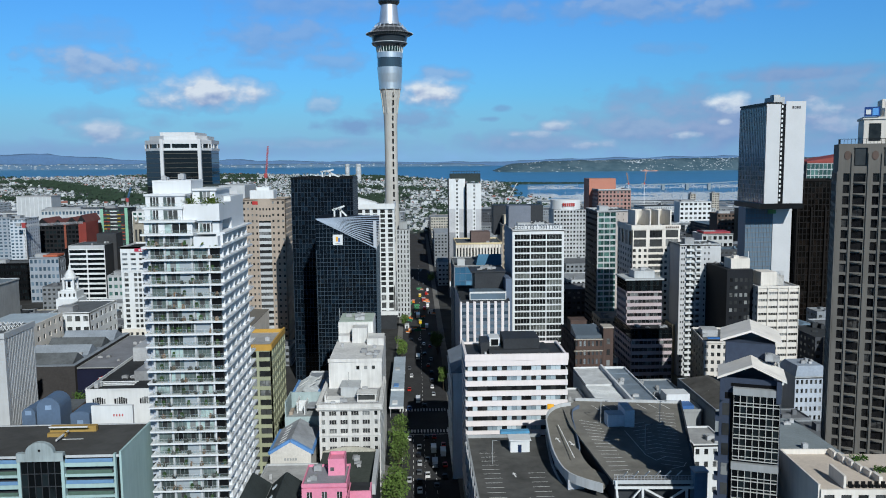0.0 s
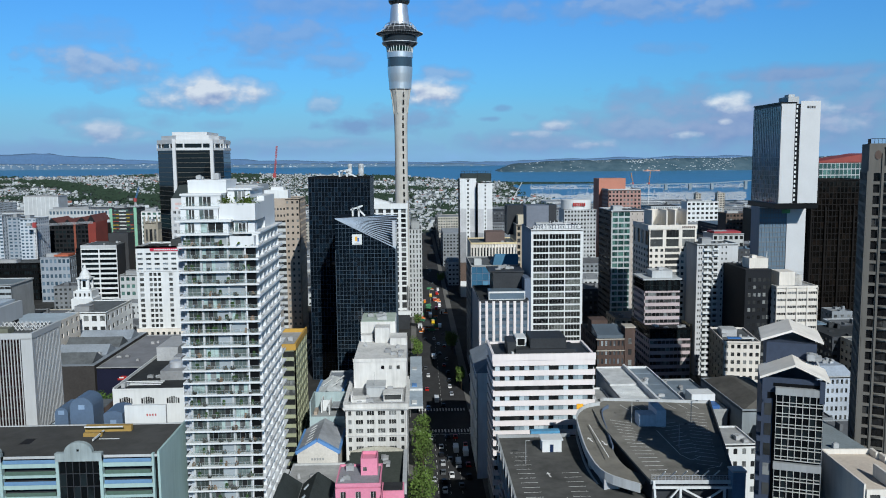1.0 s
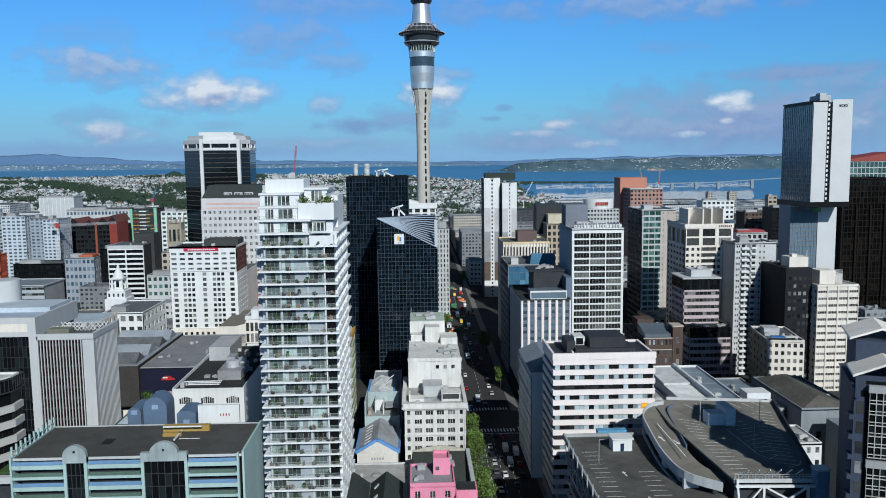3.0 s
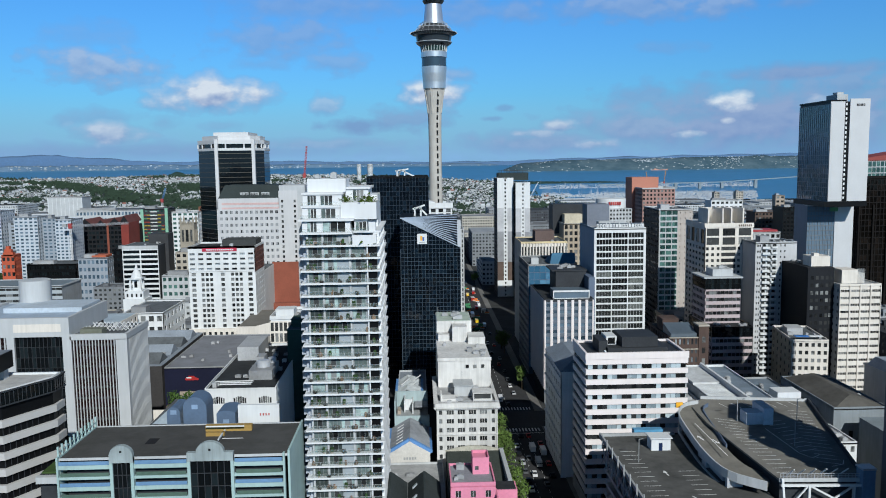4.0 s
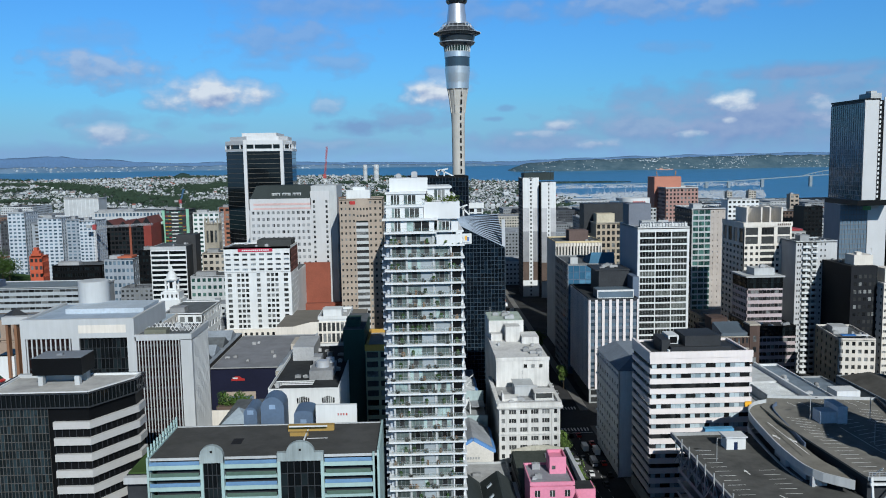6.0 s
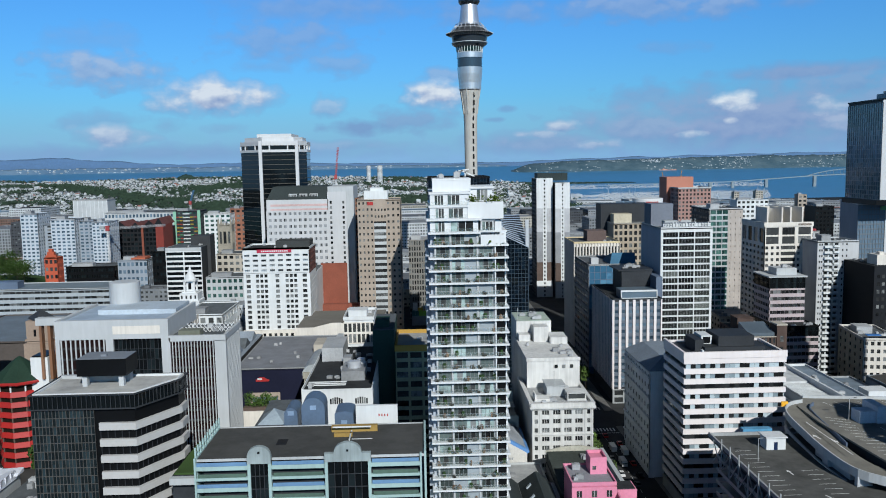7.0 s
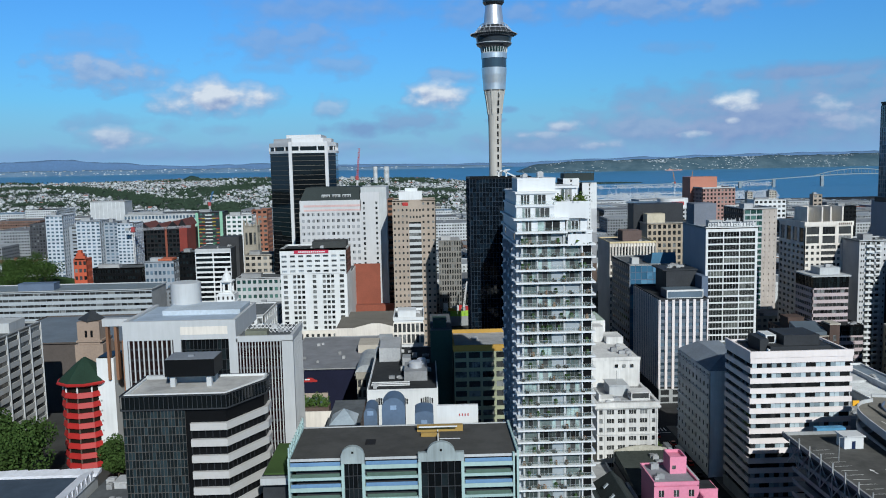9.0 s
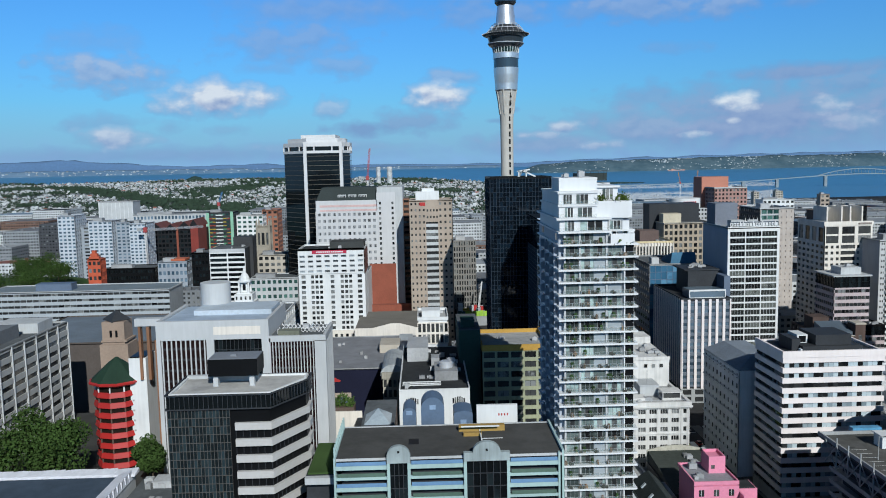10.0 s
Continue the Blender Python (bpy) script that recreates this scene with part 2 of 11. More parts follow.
# ---------------------------------------------------------------- building helpers
def box(bm, x0, x1, y0, y1, z0, z1):
    v = [bm.verts.new(p) for p in ((x0, y0, z0), (x1, y0, z0), (x1, y1, z0), (x0, y1, z0), (x0, y0, z1), (x1, y0, z1), (x1, y1, z1), (x0, y1, z1))]
    for f in ((0, 3, 2, 1), (4, 5, 6, 7), (0, 1, 5, 4), (1, 2, 6, 5), (2, 3, 7, 6), (3, 0, 4, 7)):
        bm.faces.new([v[i] for i in f])
    return v


def prism(bm, outline, z0, z1, top=None):
    """An upright prism over a plan outline (anticlockwise); top: the outline at z1, if another."""
    a = [bm.verts.new((x, y, z0)) for x, y in outline]
    b = [bm.verts.new((p[0], p[1], p[2] if len(p) > 2 else z1)) for p in (top or outline)]
    n = len(a)
    bm.faces.new(list(reversed(a)))
    bm.faces.new(b)
    for i in range(n):
        bm.faces.new((a[i], a[(i + 1) % n], b[(i + 1) % n], b[i]))


def tube(bm, cx, cy, rings, n=24):
    """A turned shape: rings of (radius, z)."""
    loops = [[bm.verts.new((cx + r * math.cos(6.28319 * i / n), cy + r * math.sin(6.28319 * i / n), z)) for i in range(n)] for r, z in rings]
    for a, b in zip(loops, loops[1:]):
        for i in range(n):
            bm.faces.new((a[i], a[(i + 1) % n], b[(i + 1) % n], b[i]))
    bm.faces.new(list(reversed(loops[0])))
    bm.faces.new(loops[-1])


def beam(bm, a, b, w):
    """A square bar from a to b."""
    a, b = Vector(a), Vector(b)
    d = (b - a).normalized()
    s = d.cross(Vector((0, 0, 1)))
    s = s.normalized() if s.length > 1e-4 else Vector((1, 0, 0))
    t = d.cross(s)
    q = [(s * i + t * j) * w / 2 for i, j in ((-1, -1), (1, -1), (1, 1), (-1, 1))]
    va, vb = [bm.verts.new(a + o) for o in q], [bm.verts.new(b + o) for o in q]
    bm.faces.new(va[::-1]), bm.faces.new(vb)
    for i in range(4):
        bm.faces.new((va[i], va[(i + 1) % 4], vb[(i + 1) % 4], vb[i]))


def part(name, bm, material, parent, label=""):
    me = bpy.data.meshes.new(name)
    bm.to_mesh(me)
    bm.free()
    for m in material if isinstance(material, (list, tuple)) else [material]:
        me.materials.append(m)
    ob = new(name, me)
    ob.parent = parent
    return tagged(ob, label)


def boxes(name, material, parent, *dims, label=""):
    # pieces that touch make one part, pieces that stand apart are parts of their own
    todo, first = list(dims), None
    while todo:
        lump = [todo.pop(0)]
        for d in lump:
            for e in todo[:]:
                if all(d[i] <= e[i + 1] + 0.02 and e[i] <= d[i + 1] + 0.02 for i in (0, 2, 4)):
                    lump.append(e)
                    todo.remove(e)
        bm = bmesh.new()
        for d in lump:
            box(bm, *d)
        ob = part(name, bm, material, parent, label)
        if first is None:
            first = ob
        elif parent is None:
            ob.parent = first
    return first


def thing(name, label, category, x, y, z=0.0, yaw=0.0, group="", kind=""):
    ob = new(name)
    ob.matrix_world = pose(x, y, z, 0, 0, yaw)
    return tagged(ob, label, category, group, kind)


TAKEN = []


class Block:
    """A building in its own frame: x along the front (which faces -y), y into the depth, z up."""

    def __init__(self, name, label, x0, x1, y0, y1, h, yaw=0.0, category="building", z=0.0, group=""):
        self.ob = thing(name, label, category, x0, y0, z, yaw, group)
        self.w, self.d, self.h = x1 - x0, y1 - y0, h
        self.shared = {}
        TAKEN.append((x0 - 2, x1 + 2, y0 - 2, y1 + 2))

    def body(self, material, inset=0.4, z0=0.0, z1=None, roof=None, x0=0.0, x1=None, y0=0.0, y1=None):
        x1, y1, z1 = self.w if x1 is None else x1, self.d if y1 is None else y1, self.h if z1 is None else z1
        boxes("core", material, self.ob, (x0 + inset, x1 - inset, y0 + inset, y1 - inset, z0, z1 - 0.3))
        if roof:
            boxes("roof", roof, self.ob, (x0 + inset, x1 - inset, y0 + inset, y1 - inset, z1 - 0.296, z1 - 0.1))
        return self

    def parapet(self, material, z=None, t=0.4, up=0.9, down=0.5, x0=0.0, x1=None, y0=0.0, y1=None):
        x1, y1, z = self.w if x1 is None else x1, self.d if y1 is None else y1, self.h if z is None else z
        boxes("parapet", material, self.ob, (x0, x1, y0, y0 + t, z - down, z + up), (x0, x1, y1 - t, y1, z - down, z + up),
              (x0, x0 + t, y0 + t, y1 - t, z - down, z + up), (x1 - t, x1, y0 + t, y1 - t, z - down, z + up))
        return self

    def place(self, side, u, out, z, x0, x1, y0, y1):
        """A point at u along a face, out metres in front of it."""
        if side == "front":
            return (x0 + u, y0 - out, z)
        if side == "back":
            return (x1 - u, y1 + out, z)
        if side == "left":
            return (x0 - out, y1 - u, z)
        return (x1 + out, y0 + u, z)

    def slab(self, bm, side, u0, u1, z0, z1, o0, o1, ext):
        p, q = self.place(side, u0, o0, z0, *ext), self.place(side, u1, o1, z1, *ext)
        box(bm, min(p[0], q[0]), max(p[0], q[0]), min(p[1], q[1]), max(p[1], q[1]), z0, z1)

    def pierced(self, bm, side, us, zs, depth, ext):
        """One unbroken wall with openings at every odd cell of the grid us by zs."""
        hole = lambda i, j: i % 2 == 1 and j % 2 == 1 and 0 < i < len(us) - 2 and 0 < j < len(zs) - 2
        solid = lambda i, j: 0 <= i < len(us) - 1 and 0 <= j < len(zs) - 1 and not hole(i, j)
        out, inn = [[[bm.verts.new(self.place(side, u, o, z, *ext)) for z in zs] for u in us] for o in (0.0, -depth)]
        for i in range(len(us) - 1):
            for j in range(len(zs) - 1):
                if not solid(i, j):
                    continue
                bm.faces.new((out[i][j], out[i + 1][j], out[i + 1][j + 1], out[i][j + 1]))
                bm.faces.new((inn[i][j + 1], inn[i + 1][j + 1], inn[i + 1][j], inn[i][j]))
                for di, dj, a, b in ((-1, 0, (i, j), (i, j + 1)), (1, 0, (i + 1, j + 1), (i + 1, j)), (0, -1, (i + 1, j), (i, j)), (0, 1, (i, j + 1), (i + 1, j + 1))):
                    if not solid(i + di, j + dj):
                        bm.faces.new((out[a[0]][a[1]], out[b[0]][b[1]], inn[b[0]][b[1]], inn[a[0]][a[1]]))
        bmesh.ops.recalc_face_normals(bm, faces=bm.faces)

    def facade(self, side, wall, glass, rows, cols, wf=0.6, hf=0.55, z0=0.0, z1=None, u0=0.0, u1=None, x0=0.0, x1=None, y0=0.0, y1=None,
               depth=0.4, join=False, lift=0.5, mullions=1, frame_mat=None, pier_out=0.0, band_out=0.0, skip=()):
        """A wall of piers and spandrels round real openings, with a window set back in each."""
        x1, y1, z1 = self.w if x1 is None else x1, self.d if y1 is None else y1, self.h if z1 is None else z1
        ext = (x0, x1, y0, y1)
        full = (x1 - x0) if side in ("front", "back") else (y1 - y0)
        u1 = full if u1 is None else u1
        frame_mat = frame_mat or DARKC
        rh, cw = (z1 - z0) / rows, (u1 - u0) / cols
        ww, wh = cw * wf, rh * hf
        gap = (rh - wh) * lift
        bm = bmesh.new()
        if pier_out == 0 and band_out == 0 and wf < 0.99 and 0.01 < gap < rh - wh - 0.01:
            us = [u0] + [u0 + c * cw + e for c in range(cols) for e in ((cw - ww) / 2, (cw + ww) / 2)] + [u1]
            zs = [z0] + [z0 + r * rh + e for r in range(rows) for e in (gap, gap + wh)] + [z1]
            self.pierced(bm, side, us, zs, depth, ext)
            rows_left = 0
        else:
            rows_left = rows
        for r in range(rows_left):
            zb = z0 + r * rh
            if gap > 0.01:
                self.slab(bm, side, u0, u1, zb, zb + gap, -depth, band_out, ext)
            if rh - wh - gap > 0.01:
                self.slab(bm, side, u0, u1, zb + gap + wh, zb + rh, -depth, band_out, ext)
            if pier_out == 0 and wf < 0.999:
                for c in range(cols + 1):
                    a = u0 + max(0.0, c * cw - (cw - ww) / 2)
                    b = min(u1, u0 + c * cw + (cw - ww) / 2)
                    self.slab(bm, side, a, b, zb + gap, zb + gap + wh, -depth, 0, ext)
        if pier_out > 0:
            for c in range(cols + 1):
                a = u0 + max(0.0, c * cw - (cw - ww) / 2)
                b = min(u1, u0 + c * cw + (cw - ww) / 2)
                self.slab(bm, side, a, b, z0, z1, -depth, pier_out, ext)
        part("wall", bm, wall, self.ob)
        if join:
            bm = bmesh.new()
            for r in range(rows):
                for c in range(cols):
                    if (r, c) in skip:
                        continue
                    a = u0 + c * cw + (cw - ww) / 2
                    for k in range(mullions):
                        self.slab(bm, side, a + ww * k / mullions, a + ww * (k + 1) / mullions - 0.06, z0 + r * rh + gap, z0 + r * rh + gap + wh, -depth + 0.01, -depth + 0.1, ext)
            return tagged(part("window_band", bm, glass, self.ob), kind="stuff")
        key = (side, round(ww, 3), round(wh, 3), mullions, glass.name)
        if key not in self.shared:
            bm = bmesh.new()
            line, bar = [], min(0.05, ww / mullions / 8)
            for i in range(mullions + 1):
                x = -ww / 2 + ww * i / mullions
                a, c = max(-ww / 2, x - bar), min(ww / 2, x + bar)
                line += [(a, -0.06), (a, -0.12), (c, -0.12), (c, -0.06)]
            line = line[1:-1] + [(ww / 2, 0.0), (-ww / 2, 0.0)]
            lo, hi = [[bm.verts.new((x, y, z)) for x, y in line] for z in (0, wh)]
            bm.faces.new(lo[::-1]).material_index = 1
            bm.faces.new(hi).material_index = 1
            for i in range(len(line)):
                j = (i + 1) % len(line)
                f = bm.faces.new((lo[i], lo[j], hi[j], hi[i]))
                f.material_index = 0 if line[i][1] == line[j][1] == -0.06 else 1
            bmesh.ops.recalc_face_normals(bm, faces=bm.faces)
            me = bpy.data.meshes.new("window")
            bm.to_mesh(me)
            bm.free()
            me.materials.append(glass), me.materials.append(frame_mat)
            self.shared[key] = me
        me = self.shared[key]
        turn = {"front": 0, "right": 90, "back": 180, "left": -90}[side]
        for r in range(rows):
            for c in range(cols):
                if (r, c) in skip:
                    continue
                p = self.place(side, u0 + (c + 0.5) * cw, -depth + 0.02, z0 + r * rh + gap, *ext)
                o = new("window", me)
                o.parent = self.ob
                o.matrix_local = pose(*p, 0, 0, turn)

    def curtain(self, side, glass, rows, cols, z0=0.0, z1=None, x0=0.0, x1=None, y0=0.0, y1=None, bar=0.12, out=0.12, mat=None, hbar=None, vbars=True):
        """Glass panels, each very slightly out of true, between thin proud bars."""
        x1, y1, z1 = self.w if x1 is None else x1, self.d if y1 is None else y1, self.h if z1 is None else z1
        ext = (x0, x1, y0, y1)
        full = (x1 - x0) if side in ("front", "back") else (y1 - y0)
        rh, cw = (z1 - z0) / rows, full / cols
        bm = bmesh.new()
        rnd = random.Random(len(self.ob.name) * 7 + rows)
        for r in range(rows):
            for c in range(cols):
                j = [0.11 + rnd.uniform(-1, 1) * 0.012 for _ in range(4)]
                vs = []
                for (u, z), o in zip(((c * cw, r * rh), ((c + 1) * cw, r * rh), ((c + 1) * cw, (r + 1) * rh), (c * cw, (r + 1) * rh)), j):
                    vs.append(bm.verts.new(self.place(side, u, -0.3 + o, z0 + z, *ext)))
                bm.faces.new(vs)
        tagged(part("glass_panel", bm, glass, self.ob), kind="stuff")
        bm = bmesh.new()
        if vbars:
            for c in range(cols + 1):
                self.slab(bm, side, max(0, c * cw - bar / 2), min(full, c * cw + bar / 2), z0, z1, -0.25, out - 0.1, ext)
        for r in range(rows + 1):
            hb = hbar or bar
            self.slab(bm, side, 0, full, z0 + r * rh - hb / 2, z0 + r * rh + hb / 2, -0.25, out - 0.12, ext)
        part("mullion_grid", bm, mat or ALU, self.ob)

    def plant(self, x0, x1, y0, y1, h, z=None, material=None, name="plant_room", label=""):
        z = self.h if z is None else z
        bm = bmesh.new()
        box(bm, x0, x1, y0, y1, z - 0.1, z + h)
        box(bm, x0 - 0.15, x1 + 0.15, y0 - 0.15, y1 + 0.15, z + h, z + h + 0.25)
        part(name, bm, material or PLANT, self.ob, label)
        return self

    def units(self, n, seed, z=None, x0=1.5, x1=None, y0=1.5, y1=None):
        """Air handling units, ducts and vents standing on the roof."""
        z = (self.h if z is None else z) - 0.1
        x1, y1 = self.w - 1.5 if x1 is None else x1, self.d - 1.5 if y1 is None else y1
        rnd = random.Random(seed)
        for i in range(n):
            a, b, h = rnd.uniform(0.8, 2.6), rnd.uniform(0.8, 2.2), rnd.uniform(0.6, 1.7)
            x, y = rnd.uniform(x0, max(x0, x1 - a)), rnd.uniform(y0, max(y0, y1 - b))
            bm = bmesh.new()
            box(bm, x, x + a, y, y + b, z + 0.15, z + h)
            box(bm, x + 0.1, x + 0.25, y + 0.1, y + b - 0.1, z, z + 0.15)
            box(bm, x + a - 0.25, x + a - 0.1, y + 0.1, y + b - 0.1, z, z + 0.15)
            tube(bm, x + a / 2, y + b / 2, [(min(a, b) * 0.36, z + h), (min(a, b) * 0.36, z + h + 0.18)], 10)
            part("air_unit", bm, PLANT, self.ob)
        return self


# ---------------------------------------------------------------- ground, water and distance
def land_height(x, y):
    """Level streets, then the low western ridge that rises towards the harbour."""
    s = min(1.0, max(0.0, (y - 1300) / 3000))
    left = min(1.0, max(0.25, (500 - x) / 900))
    return (s * s * (3 - 2 * s)) * 46 * left + s * 5 * math.sin(x * 0.004) * left


def sheet(name, material, xs, ys, zf, label, category, kind="structure"):
    bm = bmesh.new()
    grid = [[bm.verts.new((x, y, zf(x, y))) for x in xs] for y in ys]
    for j in range(len(ys) - 1):
        for i in range(len(xs) - 1):
            bm.faces.new((grid[j][i], grid[j][i + 1], grid[j + 1][i + 1], grid[j + 1][i]))
    ob = part(name, bm, material, None)
    for f in ob.data.polygons:
        f.use_smooth = True
    return tagged(ob, label, category, kind=kind)


def span(a, b, n):
    return [a + (b - a) * i / (n - 1) for i in range(n)]


CITYG = surface("city_ground", (0.05, 0.051, 0.051), 0.95, stain=0.45, grain=0.08)
SEA = surface("harbour_water", (0.055, 0.21, 0.40), 0.4, stain=0.18, grain=0.02, bump=0.3)
# the hills' blue is distance haze painted into the base colour
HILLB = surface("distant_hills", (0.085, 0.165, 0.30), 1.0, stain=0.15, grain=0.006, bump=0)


def speckled(name, low, high, pale, scale, cover, stretch=(1.0, 0.35, 2.5)):
    """Far built-up land: mottled ground broken by small pale roofs."""
    if name in MATS:
        return MATS[name]
    m = surface(name, high, 1.0, bump=0)
    nt = m.node_tree
    bsdf = nt.nodes["Principled BSDF"]
    geo = nt.nodes.new("ShaderNodeNewGeometry")
    st = nt.nodes.new("ShaderNodeMapping")
    st.inputs["Scale"].default_value = stretch
    nt.links.new(geo.outputs["Position"], st.inputs[0])
    patch = node(nt, "ShaderNodeTexNoise", Scale=scale * 0.12, Detail=5.0, Roughness=0.65)
    nt.links.new(st.outputs[0], patch.inputs["Vector"])
    cell = node(nt, "ShaderNodeTexVoronoi", Scale=scale)
    nt.links.new(st.outputs[0], cell.inputs["Vector"])
    sep = nt.nodes.new("ShaderNodeSeparateColor")
    nt.links.new(cell.outputs["Color"], sep.inputs[0])
    town = node(nt, "ShaderNodeTexNoise", Scale=scale * 0.05, Detail=3.0)
    nt.links.new(st.outputs[0], town.inputs["Vector"])
    base = ramp(nt, patch.outputs[0], [(0.36, low), (0.64, high)])
    edge = calc(nt, "LESS_THAN", cell.outputs["Distance"], 0.42)
    chance = calc(nt, "GREATER_THAN", calc(nt, "ADD", sep.outputs[0], calc(nt, "MULTIPLY", calc(nt, "SUBTRACT", town.outputs[0], 0.5), 1.2)), 1 - cover)
    roof = mix(nt, sep.outputs[1], tuple(c * 0.45 for c in pale), pale)
    nt.links.new(mix(nt, calc(nt, "MULTIPLY", edge, chance), base, roof), bsdf.inputs["Base Color"])
    return m


SUBURB = speckled("suburb_ground", (0.026, 0.042, 0.036), (0.066, 0.078, 0.070), (0.46, 0.49, 0.51), 0.11, 0.24, (1, 0.6, 1))
# far shore and headland tones have the blue of distance haze mixed in
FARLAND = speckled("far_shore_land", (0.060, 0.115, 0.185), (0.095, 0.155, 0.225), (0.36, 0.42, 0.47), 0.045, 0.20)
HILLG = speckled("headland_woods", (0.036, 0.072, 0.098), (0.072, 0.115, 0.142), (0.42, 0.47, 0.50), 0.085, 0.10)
sheet("ground", CITYG, span(-900, 900, 10), [-3600, -1200, -200, 0, 300, 600, 900, 1300], lambda x, y: 0.0, "grey built-over city ground between the blocks", "ground")
def water_z(y):
    """The harbour as it lifts towards the far shore."""
    return -16 + 98 * max(0.0, (y - 3300) / 1600) ** 1.35


def shore_x(y):
    """The suburb's eastern shoreline."""
    return 340 + 0.055 * max(0.0, y - 2450) + 40 * math.sin(y * 0.006) + 22 * math.sin(y * 0.017)


def suburb():
    bm = bmesh.new()
    ys, n = span(1300, 4450, 60), 60
    rows = []
    for y in ys:
        e = shore_x(y)
        rows.append([bm.verts.new((x, y, land_height(x, y) if x < e - 1 else -18)) for x in span(-3200, e, n)])
    for a, b in zip(rows, rows[1:]):
        for i in range(n - 1):
            bm.faces.new((a[i], a[i + 1], b[i + 1], b[i]))
    ob = part("backdrop_suburb", bm, SUBURB, None)
    tagged(ob, "green suburb rising gently to the harbour", "hillside", kind="structure")


suburb()
sheet("waterfront_ground", CITYG, span(300, 2600, 12), [1298, 1700, 2100, 2430, 2440], lambda x, y: -4 - 8 * (y - 1298) / 1100 - (12 if y > 2435 else 0), "flat reclaimed waterfront land", "ground")
sheet("water", SEA, span(-3600, 4200, 20), [1300, 2400, 3000, 3500, 3900, 4300, 4700, 4900],
      lambda x, y: water_z(y), "blue harbour water under a light breeze", "harbour")


def ridge(name, material, x0, x1, y, base, top, label, seed, n=160, thick=90, rough=0.0):
    """A long hill: base and top give heights along x."""
    bm = bmesh.new()
    rows = []
    steps = ((0, 0.0), (thick * 0.12, 0.24), (thick * 0.25, 0.45), (thick * 0.42, 0.66), (thick * 0.6, 0.85), (thick * 0.8, 0.95), (thick, 1.0), (thick * 1.3, 0.8))
    for k, (dy, f) in enumerate(steps):
        row = []
        for x in span(x0, x1, n):
            b, t = base(x), top(x)
            w = noise.noise(Vector((x * 0.006, k * 0.5, seed))) * 0.08 + noise.noise(Vector((x * 0.03, k * 0.9, seed + 5))) * 0.05 + noise.noise(Vector((x * 0.09, k * 2.0, seed + 9))) * rough
            row.append(bm.verts.new((x, y + dy, b + (t - b) * max(0.0, f * (1 + w)))))
        rows.append(row)
    for a, b in zip(rows, rows[1:]):
        for i in range(n - 1):
            bm.faces.new((a[i], a[i + 1], b[i + 1], b[i]))
    ob = part(name, bm, material, None)
    for f in ob.data.polygons:
        f.use_smooth = True
    return tagged(ob, label, "hills", kind="structure")


def lerp_table(table):
    def f(x):
        for (a, za), (b, zb) in zip(table, table[1:]):
            if x <= b:
                s = max(0.0, min(1.0, (x - a) / (b - a)))
                return za + (zb - za) * s
        return table[-1][1]
    return f


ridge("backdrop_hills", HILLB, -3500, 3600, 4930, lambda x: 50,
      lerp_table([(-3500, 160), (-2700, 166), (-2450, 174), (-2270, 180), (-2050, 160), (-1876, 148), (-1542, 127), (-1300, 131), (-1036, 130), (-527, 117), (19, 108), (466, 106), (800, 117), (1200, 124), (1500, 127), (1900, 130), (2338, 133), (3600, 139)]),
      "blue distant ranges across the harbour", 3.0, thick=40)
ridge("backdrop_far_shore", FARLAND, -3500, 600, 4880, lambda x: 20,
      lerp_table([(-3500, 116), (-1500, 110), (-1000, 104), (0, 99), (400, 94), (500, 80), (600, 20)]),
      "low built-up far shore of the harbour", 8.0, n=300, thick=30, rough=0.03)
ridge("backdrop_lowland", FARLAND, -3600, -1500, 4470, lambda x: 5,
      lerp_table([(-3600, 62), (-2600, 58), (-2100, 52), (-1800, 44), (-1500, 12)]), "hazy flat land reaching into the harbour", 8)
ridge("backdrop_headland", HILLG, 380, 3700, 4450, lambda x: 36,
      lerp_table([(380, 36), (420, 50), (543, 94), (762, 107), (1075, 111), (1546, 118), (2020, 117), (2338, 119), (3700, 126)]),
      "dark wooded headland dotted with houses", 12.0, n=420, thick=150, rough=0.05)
ridge("backdrop_cliff", surface("pink_sandstone", (0.46, 0.27, 0.22), 0.95, stain=0.4, grain=0.03), 1219, 1382, 4436, lambda x: 24,
      lerp_table([(1219, 34), (1240, 46), (1272, 57), (1300, 50), (1330, 53), (1360, 42), (1382, 30)]), "pink sandstone point below the headland", 31.0, n=60, thick=10, rough=0.2)
WOODS = surface("waterside_woods", (0.030, 0.058, 0.050), 1.0, stain=0.5, grain=0.05, bump=0)
ridge("backdrop_spit", WOODS, 240, 960, 3740, lambda x: -2,
      lerp_table([(240, 17), (420, 15), (600, 11), (840, 9), (930, 6), (960, -2)]), "low wooded spit sheltering the marina", 21.0, n=200, thick=40, rough=0.16)
ridge("backdrop_islet", WOODS, -1380, -1246, 4300, lambda x: 30,
      lerp_table([(-1380, 44), (-1350, 62), (-1315, 74), (-1280, 66), (-1255, 50), (-1246, 40)]), "dark wooded islet in the harbour", 25.0, n=60, thick=40, rough=0.06)

# ---------------------------------------------------------------- the telecommunications tower
TX, TY = -21.7, 757.0
CONCRETE = surface("tower_concrete", (0.50, 0.48, 0.44), 0.85, stain=0.18, streak=True)
TGLASS = glazing("tower_glass", (0.006, 0.008, 0.010), (0.03, 0.04, 0.05), rough=0.08, island=True)


